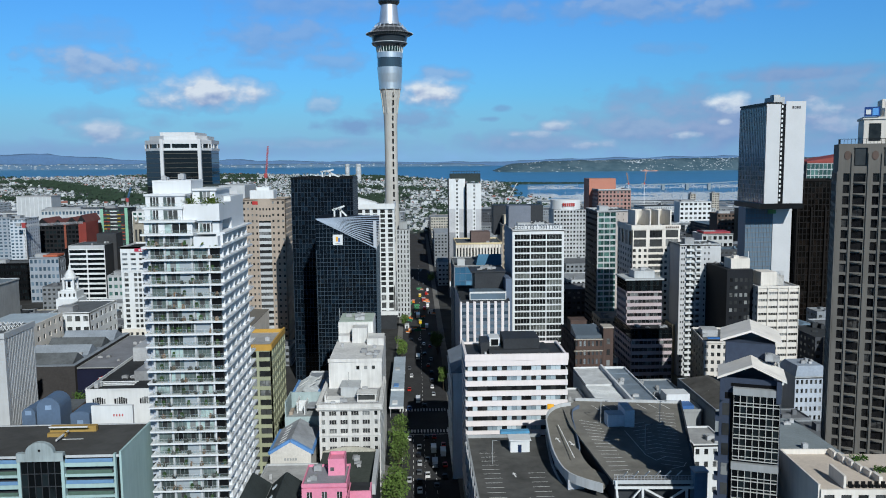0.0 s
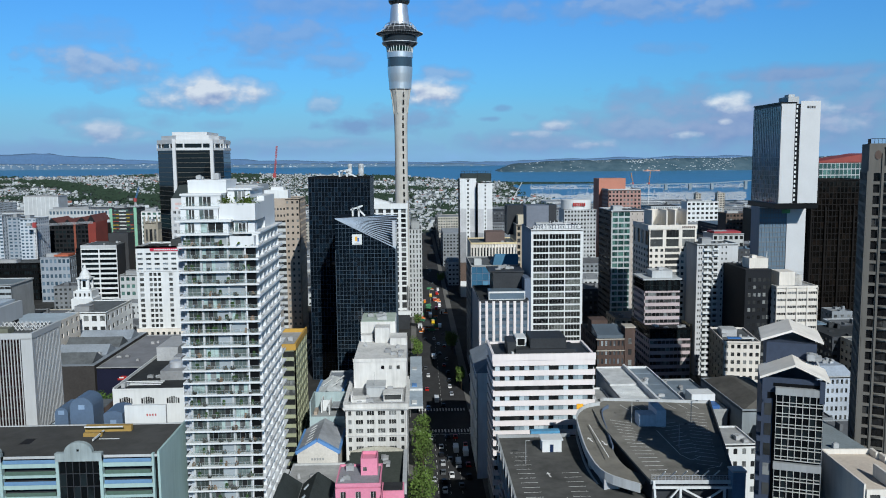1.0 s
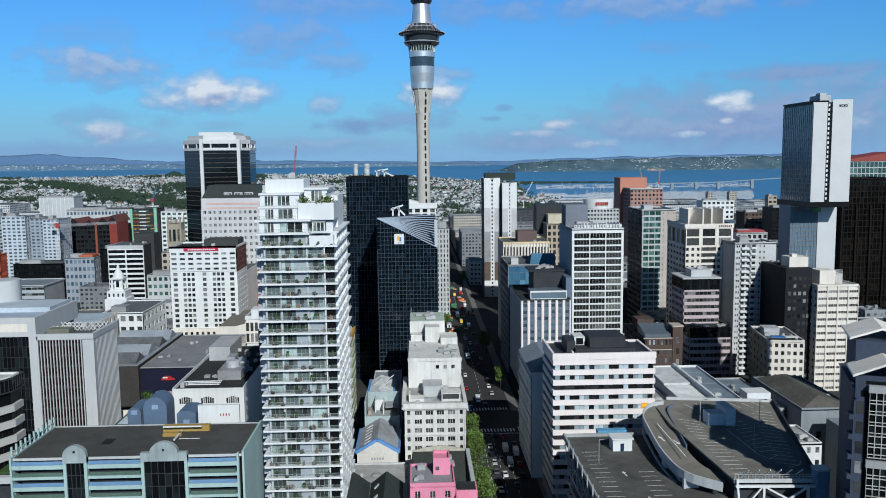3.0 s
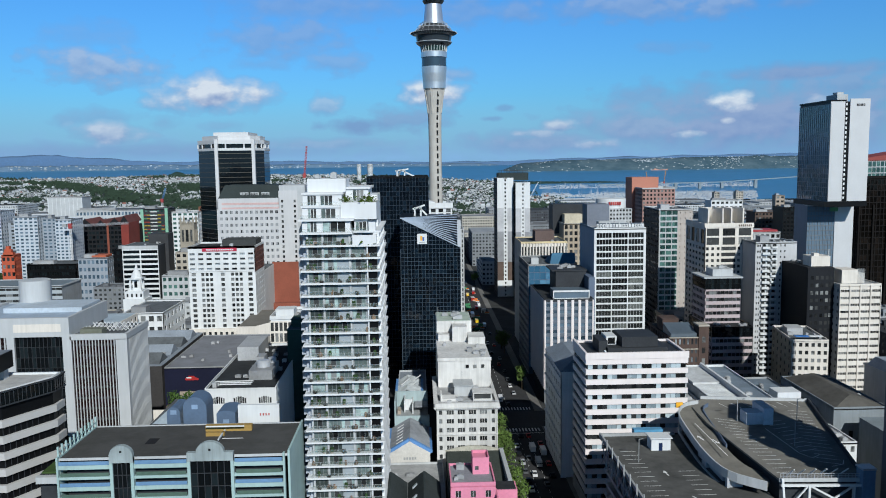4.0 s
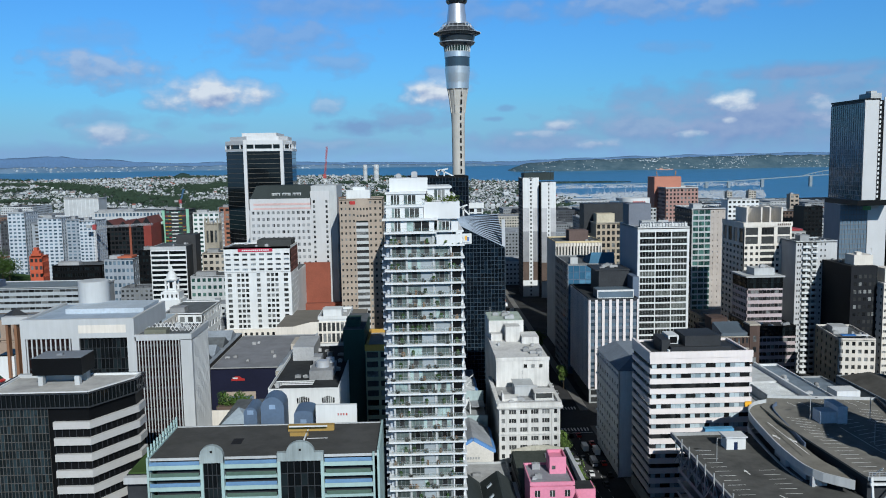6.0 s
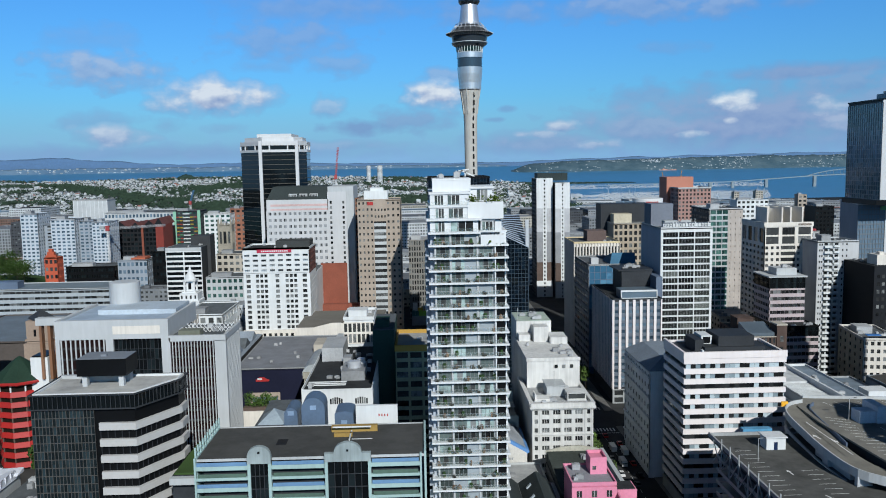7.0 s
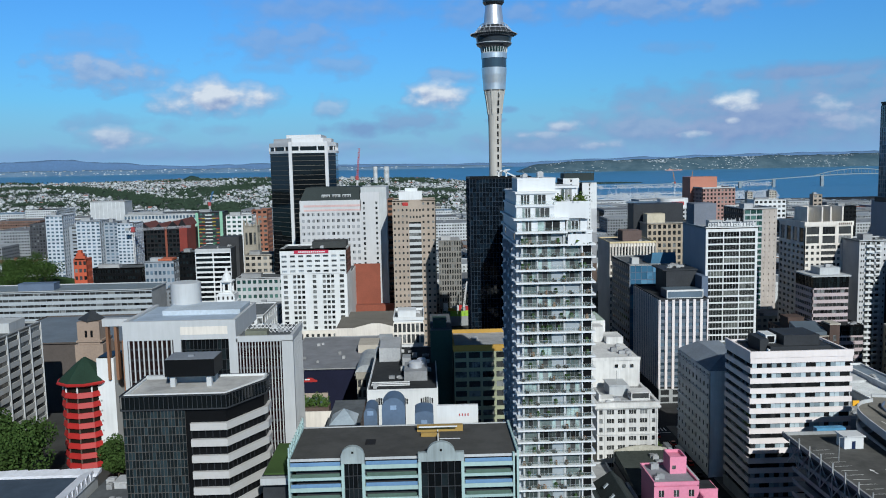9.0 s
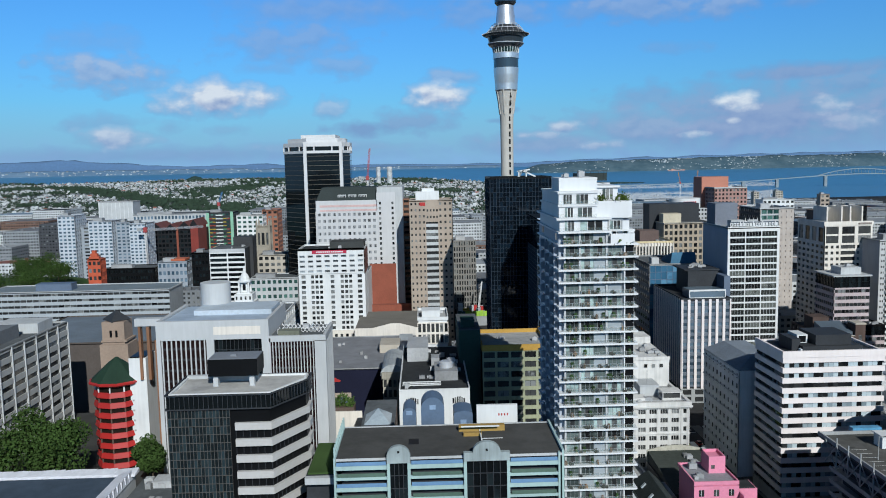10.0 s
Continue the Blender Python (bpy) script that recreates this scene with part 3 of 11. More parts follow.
def sky_tower():
    ob = thing("observation_tower", "tall pale concrete tower with a steel and dark glass pod", "tower", TX, TY)
    bm = bmesh.new()
    tube(bm, 0, 0, [(9.5, 0), (7.4, 40), (6.3, 80), (5.8, 110), (6.0, 150), (6.6, 163), (8.4, 176), (9.4, 181)], 32)
    part("shaft", bm, CONCRETE, ob)
    for k in range(8):
        a = 6.28319 * (k + 0.5) / 8
        bm = bmesh.new()
        pts = [(13.5, 0), (10.2, 18), (7.6, 42)]
        for (r0, z0), (r1, z1) in zip(pts, pts[1:]):
            beam(bm, (r0 * math.cos(a), r0 * math.sin(a), z0), (r1 * math.cos(a), r1 * math.sin(a), z1), 2.6)
        part("buttress", bm, CONCRETE, ob)
        bm = bmesh.new()
        for (r0, z0), (r1, z1) in zip([(6.6, 160), (8.0, 172), (9.6, 181.5)], [(8.0, 172), (9.6, 181.5), (9.7, 183)]):
            beam(bm, (r0 * math.cos(a), r0 * math.sin(a), z0), (r1 * math.cos(a), r1 * math.sin(a), z1), 0.9)
        part("rib", bm, CONCRETE, ob)
    a = -1.2
    for z in range(44, 178, 7):
        bm = bmesh.new()
        r = 6.1 if z < 150 else 6.0 + (z - 150) * 0.09
        r = 5.75 + max(0, (100 - z) * 0.02) if z < 160 else r
        cx, cy = math.cos(a), math.sin(a)
        beam(bm, (r * cx, r * cy, z - 2.2), (r * cx, r * cy, z + 2.2), 1.5)
        part("slot_window", bm, BLACKM, ob)
    bm = bmesh.new()
    tube(bm, 0, 0, [(9.6, 181.5), (10.2, 182.2), (10.4, 188), (11.2, 196), (11.5, 202)], 48)
    part("lower_drum", bm, STEEL, ob, "brushed steel lower drum")
    bm = bmesh.new()
    tube(bm, 0, 0, [(11.3, 202), (11.3, 210.4)], 48)
    part("dark_band", bm, TGLASS, ob)
    bm = bmesh.new()
    tube(bm, 0, 0, [(11.8, 210.4), (11.9, 215), (11.5, 215.6)], 48)
    part("steel_ring", bm, STEEL, ob)
    bm = bmesh.new()
    tube(bm, 0, 0, [(11.4, 215.5), (12.0, 220.0)], 48)
    part("window_ring", bm, GLASSG, ob)
    for k in range(28):
        a = 6.28319 * k / 28
        bm = bmesh.new()
        beam(bm, (11.6 * math.cos(a), 11.6 * math.sin(a), 215.3), (12.3 * math.cos(a), 12.3 * math.sin(a), 220.2), 0.42)
        part("post", bm, WHITE, ob)
    bm = bmesh.new()
    tube(bm, 0, 0, [(12.2, 220), (15.6, 222.2), (16.2, 223.4), (15.4, 224.2), (16.6, 229.4), (18.3, 230.2)], 48)
    part("pod", bm, TGLASS, ob, "dark glass observation pod")
    bm = bmesh.new()
    tube(bm, 0, 0, [(16.0, 223.3), (16.5, 223.6), (16.5, 224.1), (15.6, 224.3)], 48)
    part("pod_rim", bm, ALU, ob)
    bm = bmesh.new()
    tube(bm, 0, 0, [(18.2, 230.2), (21.2, 231.6), (21.3, 232.1), (17.0, 234.0), (12.5, 237.0), (11.5, 239.0), (9.2, 240.2)], 48)
    part("upper_roof", bm, DARKC, ob, "dark sloping pod roof")
    for k in range(56):
        a = 6.28319 * k / 56
        c, s = math.cos(a), math.sin(a)
        bm = bmesh.new()
        beam(bm, (18.0 * c, 18.0 * s, 230.3), (21.6 * c, 21.6 * s, 232.2), 0.55)
        part("outrigger", bm, WHITE, ob)
    for k in range(20):
        a = 6.28319 * k / 20
        c, s = math.cos(a), math.sin(a)
        bm = bmesh.new()
        beam(bm, (17.5 * c, 17.5 * s, 233.8), (12.6 * c, 12.6 * s, 239.8), 0.3)
        beam(bm, (12.6 * c, 12.6 * s, 237.0), (12.6 * c, 12.6 * s, 240.4), 0.3)
        part("strut", bm, ALU, ob)
    for r, z in ((12.6, 240.2), (15.2, 237.0), (10.5, 241.6)):
        bm = bmesh.new()
        for k in range(40):
            a, b = 6.28319 * k / 40, 6.28319 * (k + 1) / 40
            beam(bm, (r * math.cos(a), r * math.sin(a), z), (r * math.cos(b), r * math.sin(b), z), 0.35)
        part("rail_ring", bm, ALU, ob)
    bm = bmesh.new()
    tube(bm, 0, 0, [(9.3, 239.5), (9.0, 243), (7.4, 257.5), (7.2, 258.0)], 40)
    part("upper_drum", bm, STEEL, ob, "brushed steel upper drum")
    bm = bmesh.new()
    tube(bm, 0, 0, [(7.2, 257.6), (8.6, 258.6), (9.8, 260.4), (9.8, 264.5), (8.6, 266), (5, 268)], 40)
    part("upper_pod", bm, TGLASS, ob)
    bm = bmesh.new()
    tube(bm, 0, 0, [(3.4, 268), (2.6, 285), (1.6, 300), (0.5, 328)], 20)
    part("mast", bm, STEEL, ob)


sky_tower()


# ---------------------------------------------------------------- apartment tower with balconies
def apartment_tower():
    X0, X1, Y0, Y1 = -66.4, -48.0, 199.6, 236.0
    b = Block("apartment_tower", "white high-rise apartment tower with glass balconies on every floor", X0, X1, Y0, Y1, 99.4)
    W, D = b.w, b.d
    fh, n = 3.11, 32
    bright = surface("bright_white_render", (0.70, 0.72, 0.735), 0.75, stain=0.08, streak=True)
    # wall behind the balconies darker than the slabs: recess shade in its colour
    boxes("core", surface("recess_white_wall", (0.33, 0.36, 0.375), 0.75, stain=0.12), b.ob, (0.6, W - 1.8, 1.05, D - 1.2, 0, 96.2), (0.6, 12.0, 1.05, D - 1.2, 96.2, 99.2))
    rnd = random.Random(5)
    grey = surface("grey_balcony_panel", (0.31, 0.35, 0.38), 0.6, stain=0.12)
    rail = glazing("balcony_glass", (0.20, 0.25, 0.24), (0.34, 0.42, 0.40), rough=0.05, share=0.5)
    rail.node_tree.nodes["Principled BSDF"].inputs["Alpha"].default_value = 0.10
    # shared pieces
    def mesh_of(name, mats, *dims):
        bm = bmesh.new()
        for m, d in dims:
            k = len(bm.faces)
            box(bm, *d)
            bm.faces.ensure_lookup_table()
            for f in bm.faces[k:]:
                f.material_index = m
        me = bpy.data.meshes.new(name)
        bm.to_mesh(me)
        bm.free()
        for m in mats:
            me.materials.append(m)
        return me

    def put(me, name, x, y, z, turn=0):
        o = new(name, me)
        o.parent = b.ob
        o.matrix_local = pose(x, y, z, 0, 0, turn)
        return o

    slab_me = mesh_of("floor_slab", [bright], (0, (-0.95, W + 0.35, -0.35, D + 0.3, -0.22, 0.22)))
    top_me = mesh_of("floor_slab", [bright], (0, (-0.95, 11.9, -0.35, D + 0.3, -0.22, 0.22)), (0, (11.9, W + 0.35, 3.2, D + 0.3, -0.22, 0.22)))
    bays = [(1.0, 4.3), (4.8, 7.9), (7.95, 11.0), (11.6, 15.2)]
    frm = surface("anodised_grey_frame", (0.20, 0.215, 0.225), 0.5)
    door_me = mesh_of("window", [GLASSPALE, frm], (0, (0, 3.1, -0.05, 0.02, 0.05, 2.6)), (1, (-0.06, 0.06, -0.12, -0.051, 0, 2.7)), (1, (1.0, 1.1, -0.12, -0.051, 0, 2.7)),
                      (1, (2.04, 2.14, -0.12, -0.051, 0, 2.7)), (1, (3.05, 3.17, -0.12, -0.051, 0, 2.7)))
    panel_me = mesh_of("wall_panel", [grey], (0, (-0.3, 2.7, -0.06, 0.03, 0.0, 2.72)))
    dark_me = mesh_of("window", [GLASS, frm, GLASSPALE], (0, (0.9, 2.2, -0.05, 0.02, 0.05, 2.6)), (2, (0, 0.9, -0.05, 0.02, 0.05, 2.6)), (2, (2.2, 3.1, -0.05, 0.02, 0.05, 2.6)), (1, (0.86, 0.96, -0.12, -0.051, 0, 2.7)), (1, (2.14, 2.24, -0.12, -0.051, 0, 2.7)))
    # black box fills the open corner loggia in place of its shade
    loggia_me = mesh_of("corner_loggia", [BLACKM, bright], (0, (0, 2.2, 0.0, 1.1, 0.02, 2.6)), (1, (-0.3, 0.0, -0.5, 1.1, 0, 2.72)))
    fin_me = mesh_of("pier", [PALEC], (0, (-0.22, 0.22, -0.25, 0.2, 0.0, 2.72)))
    rail_me = mesh_of("balustrade", [rail, ALU], (0, (0, 4.4, -0.03, 0.0, 0.05, 1.0)), (1, (0, 4.4, -0.04, 0.01, 1.0, 1.04)), (1, (0, 0.06, -0.05, 0.02, 0.0, 1.0)),
                      (1, (2.2, 2.26, -0.05, 0.02, 0.0, 1.0)))
    slot_me = mesh_of("side_window", [GLASS], (0, (0.0, 0.1, 0.0, 1.6, 0.0, 1.7)))
    fin_side = mesh_of("balcony_fin", [bright], (0, (-0.1, 1.5, -0.1, 0.1, 0, 2.72)))
    furn_me = mesh_of("balcony_furniture", [surface("dark_wicker", (0.05, 0.045, 0.04), 0.8, vary=0.5)], (0, (-0.5, 0.5, -0.4, 0.4, 0, 0.45)), (0, (-0.5, 0.5, 0.3, 0.4, 0.45, 0.9)))
    plant_me = mesh_of("balcony_planter", [surface("potted_foliage", (0.035, 0.07, 0.025), 0.9, vary=0.4), TAN], (0, (-0.35, 0.35, -0.35, 0.3, 0.4, 1.1)), (0, (-0.2, 0.3, -0.2, 0.38, 0.9, 1.5)), (1, (-0.25, 0.25, -0.25, 0.25, 0, 0.4)))
    cup_me = mesh_of("balcony_cupboard", [surface("warm_timber", (0.20, 0.11, 0.055), 0.7, vary=0.5)], (0, (-0.45, 0.45, -0.2, 0.2, 0, 0.8)), (0, (-0.2, 0.15, -0.15, 0.15, 0.8, 1.15)))
    # vanes share the lilac-grey that paints the left side's shade
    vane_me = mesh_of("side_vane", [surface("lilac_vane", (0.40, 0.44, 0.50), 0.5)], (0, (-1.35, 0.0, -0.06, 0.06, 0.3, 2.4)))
    for k in range(1, 24):
        for j in range(4):
            put(vane_me, "side_vane", -0.52, 3.4 + j * 7.4, 99.4 - (k + 1) * fh, 32)
    for k in range(n):
        z = 99.4 - k * fh
        put(slab_me if k else top_me, "floor_slab", 0, 0, z)
        if k > 22:
            continue
        zf = z - fh + 0.2
        if k == 0:
            last = 2
        else:
            last = 4
        for i, (a, c) in enumerate(bays[:last]):
            f = rnd.random()
            if f < (0.0, 0.08, 0.4, 0.1)[i]:
                put(panel_me, "wall_panel", a + 0.3, 0.98, zf)
            elif f < 0.5:
                put(door_me, "window", a, 1.0, zf)
            else:
                put(dark_me, "window", a, 1.0, zf)
        for x in (0.75, 4.5, 11.1, 15.3)[:3 if k == 0 else 4]:
            put(fin_me, "pier", x, 0.85, zf)
        if k:
            put(loggia_me, "corner_loggia", 15.6, 0.55, zf)
        for x in (0.2, 4.7, 9.2, 13.7)[:2 if k == 0 else 4]:
            put(rail_me, "balustrade", x, -0.15, zf)
        for i in range(rnd.randint(5, 9)):
            put(rnd.choices((furn_me, plant_me, cup_me), (5, 3, 2))[0], "balcony_furniture", rnd.uniform(0.6, 10.5 if k == 0 else W - 1), 0.3, zf, rnd.uniform(0, 90))
        # right side: glazed bays with slanting white fins
        for j in range(6):
            y = 2.4 + j * 5.7
            put(fin_side, "balcony_fin", W - 1.5, y, zf, 14)
            if j % 2 == 0:
                put(door_me, "window", W - 1.72, y + 0.8, zf, 90)
            if (j + k) % 2 == 0:
                put(rail_me, "balustrade", W + 0.2, y + 0.5, zf, 90)
    # left side of the white tower, its shade painted as lilac-grey
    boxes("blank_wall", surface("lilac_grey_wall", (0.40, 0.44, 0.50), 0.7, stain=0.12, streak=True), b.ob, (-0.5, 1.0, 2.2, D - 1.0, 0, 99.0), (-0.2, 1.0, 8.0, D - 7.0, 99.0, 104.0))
    for k in range(30):
        put(slot_me, "side_window", -0.56, 5.0 + 6.5 * (k % 2), 97.2 - k * fh)
        put(slot_me, "side_window", -0.56, 21.0 + 6.0 * ((k + 1) % 2), 97.2 - k * fh)
    # stepped penthouses
    def pent(x0, x1, y0, y1, z0, z1, win, eave=0.7):
        boxes("penthouse", bright, b.ob, (x0, x1, y0, y1, z0, z1 - 0.5))
        boxes("roof_slab", bright, b.ob, (x0 - eave, x1 + eave, y0 - eave, y1 + 0.3, z1 - 0.5, z1))
        for a, c in win:
            boxes("window", GLASS, b.ob, (a, c, y0 - 0.04, y0 + 0.05, z0 + 0.15, z1 - 0.75))
            for f in (0.0, 0.33, 0.66, 1.0):
                x = a + (c - a) * f
                boxes("window_frame", bright, b.ob, (x - 0.07, x + 0.07, y0 - 0.12, y0 - 0.045, z0 + 0.15, z1 - 0.75))
            boxes("curtain_panel", GLASSPALE, b.ob, (a + 0.1, a + (c - a) * 0.3, y0 - 0.08, y0 - 0.045, z0 + 0.2, z1 - 0.8))
        if win:
            boxes("terrace_rail", rail, b.ob, (x0 - 0.4, x1, y0 - 1.3, y0 - 1.27, z0, z0 + 1.0))
    pent(-0.4, 11.4, 1.0, D - 2, 99.6, 102.9, [(0.8, 3.2), (4.6, 10.2)], 0.9)
    pent(-0.4, 8.8, 1.9, D - 5, 102.9, 106.1, [(1.0, 3.1), (4.2, 7.8)], 0.3)
    pent(-0.3, 9.3, 2.8, D - 6, 106.1, 109.3, [(0.8, 3.0), (4.0, 7.0)], 0.3)
    pent(0.4, 10.0, 6.5, 18, 109.3, 112.6, [], 0.05)
    pent(12.2, 15.4, 3.4, 16, 99.6, 102.6, [(12.5, 15.2)], 0.3)
    boxes("terrace_box", bright, b.ob, (15.7, 17.4, 3.6, 6.5, 99.6, 102.2))
    boxes("terrace_parapet", bright, b.ob, (11.9, W - 0.6, -0.3, 0.0, 96.5, 98.9), (W - 0.9, W - 0.6, 0.0, 3.2, 96.5, 98.9))
    boxes("blank_parapet", bright, b.ob, (8.9, W - 0.6, 2.4, 16, 102.6, 106.8), label="blank white terrace block")
    pent(9.8, 15.6, 8.0, 24, 106.8, 110.4, [(11.6, 14.4)], 0.5)
    boxes("rear_penthouse", bright, b.ob, (11.0, W - 1.0, 17.0, D - 4, 99.6, 108.0))
    for x, y, z in ((9.8, 3.4, 106.7), (10.6, 3.6, 106.7), (14.6, 3.4, 106.7), (15.6, 3.8, 106.7), (16.6, 4.2, 106.7), (12.6, 1.2, 96.4), (14.2, 1.4, 96.4), (16.0, 1.2, 96.4)):
        bm = bmesh.new()
        rr = random.Random(int(x * 10))
        for i in range(60):
            p = Vector((rr.gauss(0, 0.7), rr.gauss(0, 0.7), abs(rr.gauss(0.7, 0.5))))
            s = rr.uniform(0.15, 0.3)
            q = [bm.verts.new((x + p.x + rr.uniform(-s, s) * 2, y + p.y + rr.uniform(-s, s) * 2, z + p.z + rr.uniform(-s, s) * 2)) for _ in range(3)]
            bm.faces.new(q)
        part("roof_shrub", bm, surface("shrub_leaf", (0.07, 0.11, 0.02), 0.9), b.ob)
    b.units(3, 4, z=112.7, x0=1, x1=9, y0=8, y1=17)


apartment_tower()


# ---------------------------------------------------------------- dark towers
def octagon_tower():
    b = Block("octagonal_office_tower", "black glass eight-sided office tower with pale columns and crown", -207.8, -155.0, 610.0, 672.0, 126.0)
    plan = [(0.8, 24.0), (20.3, 1.0), (46.3, 7.5), (52.0, 21.0), (50.8, 50.0), (37.8, 62.0), (9.8, 62.0), (-2.2, 45.0)]
    cx, cy = 26.0, 33.0

    def outline(g=0.0):
        return [(cx + (x - cx) * (1 - g / 27), cy + (y - cy) * (1 - g / 31)) for x, y in plan]

    bm = bmesh.new()
    prism(bm, outline(0.3), 0, 126)
    part("glass_core", bm, GLASSK, b.ob)
    band = surface("bronze_spandrel_line", (0.11, 0.10, 0.085), 0.5, stain=0.15)
    for k in range(35):
        bm = bmesh.new()
        prism(bm, outline(0.1), 3 + k * 3.55, 3.3 + k * 3.55)
        part("spandrel", bm, band, b.ob)
    pale = surface("pale_crown_concrete", (0.60, 0.61, 0.62), 0.8, stain=0.12, streak=True)
    for x, y in plan[1:3]:
        boxes("column", pale, b.ob, (x - 1.2, x + 1.2, y - 1.0, y + 1.4, 0, 134.4))
    for z0, z1, g, name in ((126.0, 127.9, -0.4, "crown_sill"), (131.0, 134.0, -0.2, "crown_wall"), (134.0, 137.2, 3.4, "crown_step")):
        bm = bmesh.new()
        prism(bm, outline(g), z0, z1)
        part(name, bm, pale, b.ob, "pale concrete crown" if name == "crown_wall" else "")
    bm = bmesh.new()
    prism(bm, outline(1.0), 127.9, 131.0)
    part("crown_windows", bm, GLASSK, b.ob)
    ring = outline(0.0)
    for (xa, ya), (xb, yb) in zip(ring, ring[1:5]):
        for f in (0.0, 0.25, 0.75):
            x, y = xa + (xb - xa) * f, ya + (yb - ya) * f
            boxes("crown_post", pale, b.ob, (x - 0.45, x + 0.45, y - 0.1, y + 0.9, 127.9, 131.0))
    boxes("plant_room", pale, b.ob, (16, 42, 12, 48, 137.2, 139.8))


def black_tower():
    b = Block("black_glass_tower", "tall black glass office tower with a flat roof", -65.2, -32.6, 428.0, 462.0, 108.2)
    b.body(BLACKM, 0.35)
    b.curtain("front", GLASSN, 44, 19, bar=0.13, mat=surface("dark_mullion", (0.035, 0.05, 0.07), 0.5))
    b.curtain("left", GLASSN, 44, 19, bar=0.13, mat=MATS["dark_mullion"])
    b.curtain("right", GLASSN, 44, 19, bar=0.13, mat=MATS["dark_mullion"])
    b.parapet(BLACKM, up=0.6)
    boxes("roof", ROOFD, b.ob, (0.4, b.w - 0.4, 0.4, b.d - 0.4, 107.9, 108.1))
    bm = bmesh.new()
    for p, q in (((16, 6, 108), (16, 6, 112)), ((20, 6, 108), (20, 6, 112)), ((15, 6, 111.5), (22, 6, 112.5)), ((18, 6, 112), (25, 6, 108.6)), ((16, 9, 108), (18, 6, 112))):
        beam(bm, p, q, 0.7)
    part("maintenance_crane", bm, WHITE, b.ob, "white roof maintenance cradle crane")


def logo_tower():
    b = Block("slant_roof_glass_tower", "black glass tower with slanted ribbed roof and square sign", -47.0, -18.6, 381.0, 417.0, 89.5)
    W, D = b.w, b.d
    zl, zr, zb = 89.8, 75.6, 88.6
    bm = bmesh.new()
    prism(bm, [(0.3, 0.3), (W - 0.3, 0.3), (W - 0.3, D), (0.3, D)], 0, 75, [(0.3, 0.3, 75.3), (W - 0.3, 0.3, 75.3), (W - 0.3, D, 75.3), (0.3, D, 75.3)])
    part("core", bm, BLACKM, b.ob)
    b.curtain("front", GLASSN, 38, 17, z1=75.4, bar=0.13, mat=surface("grey_mullion", (0.06, 0.085, 0.11), 0.5))
    b.curtain("right", GLASSN, 38, 18, z1=75.4, bar=0.13, mat=MATS["grey_mullion"])
    b.curtain("left", GLASSN, 38, 18, z1=75.4, bar=0.13, mat=MATS["grey_mullion"])
    # wedge above: front and side triangles, and the slanted roof
    bm = bmesh.new()
    fl, fr, br, bl, f2 = (0.05, 0.0, zl), (W, 0.0, zr), (W, D, zb), (0.05, D, zl), (0.05, 0.0, 75.4)
    vs = {k: bm.verts.new(v) for k, v in (("fl", fl), ("fr", fr), ("br", br), ("bl", bl), ("f2", f2), ("b2", (0.05, D, 75.4)), ("r2", (W, D, 75.4)))}
    for f in (("f2", "fr", "fl"), ("fr", "r2", "br"), ("f2", "fl", "bl", "b2"), ("b2", "bl", "br", "r2")):
        bm.faces.new([vs[k] for k in f])
    part("wedge", bm, GLASSN, b.ob)
    bm = bmesh.new()
    for k in range(1, 17):
        x = W * k / 17
        beam(bm, (x, -0.05, 75.4), (x, -0.05, zl + (zr - zl) * x / W), 0.13)
    for z in (77.4, 79.4, 81.4, 83.4, 85.4, 87.4):
        beam(bm, (0, -0.05, z), (W * (zl - z) / (zl - zr), -0.05, z), 0.15)
    part("mullion_grid", bm, MATS["grey_mullion"], b.ob)
    bm = bmesh.new()
    a = [bm.verts.new(v) for v in (fl, fr, br)]
    c = [bm.verts.new((v[0], v[1], v[2] + 0.3)) for v in (fl, br, bl)]
    bm.faces.new(a), bm.faces.new(c)
    part("roof_skin", bm, surface("blue_steel_roof", (0.010, 0.014, 0.022), 0.4, stain=0.2), b.ob)
    for k in range(13):
        s = k / 12
        q = (W, s * D, zr + (zb - zr) * s)
        bm = bmesh.new()
        beam(bm, (0.2, 0.1, zl + 0.25), (q[0], q[1], q[2] + 0.35), 0.42)
        part("roof_rib", bm, surface("pale_roof_rib", (0.34, 0.40, 0.48), 0.45), b.ob)
    boxes("edge_fin", ALU, b.ob, (W - 1.4, W + 0.1, 0.3, 1.6, 74.8, 88.8), label="pale metal edge fin")
    # sign: plain shapes
    sg = boxes("sign", WHITE, b.ob, (8.0, 12.6, -0.55, -0.16, 81.0 - 3.2, 86.0 - 3.4), label="square white sign with coloured shapes")
    boxes("sign_shape", surface("sign_orange", (0.80, 0.42, 0.05), 0.5), sg, (9.4, 10.5, -0.6, -0.552, 79.4, 81.6))
    boxes("sign_shape", surface("sign_blue", (0.03, 0.14, 0.45), 0.5), sg, (10.5, 11.3, -0.6, -0.552, 79.2, 81.0))
    boxes("sign_bar", surface("sign_grey", (0.30, 0.31, 0.33), 0.5), sg, (9.0, 11.6, -0.6, -0.552, 78.3, 78.6))
    bm = bmesh.new()
    for p, q in (((7, 20, 88), (7, 20, 94)), ((10, 20, 88), (10, 20, 94)), ((6, 20, 93), (12, 20, 95)), ((9, 20, 94), (13, 20, 90))):
        beam(bm, p, q, 0.8)
    part("maintenance_crane", bm, WHITE, b.ob, "white roof maintenance cradle crane")


octagon_tower()
black_tower()
logo_tower()


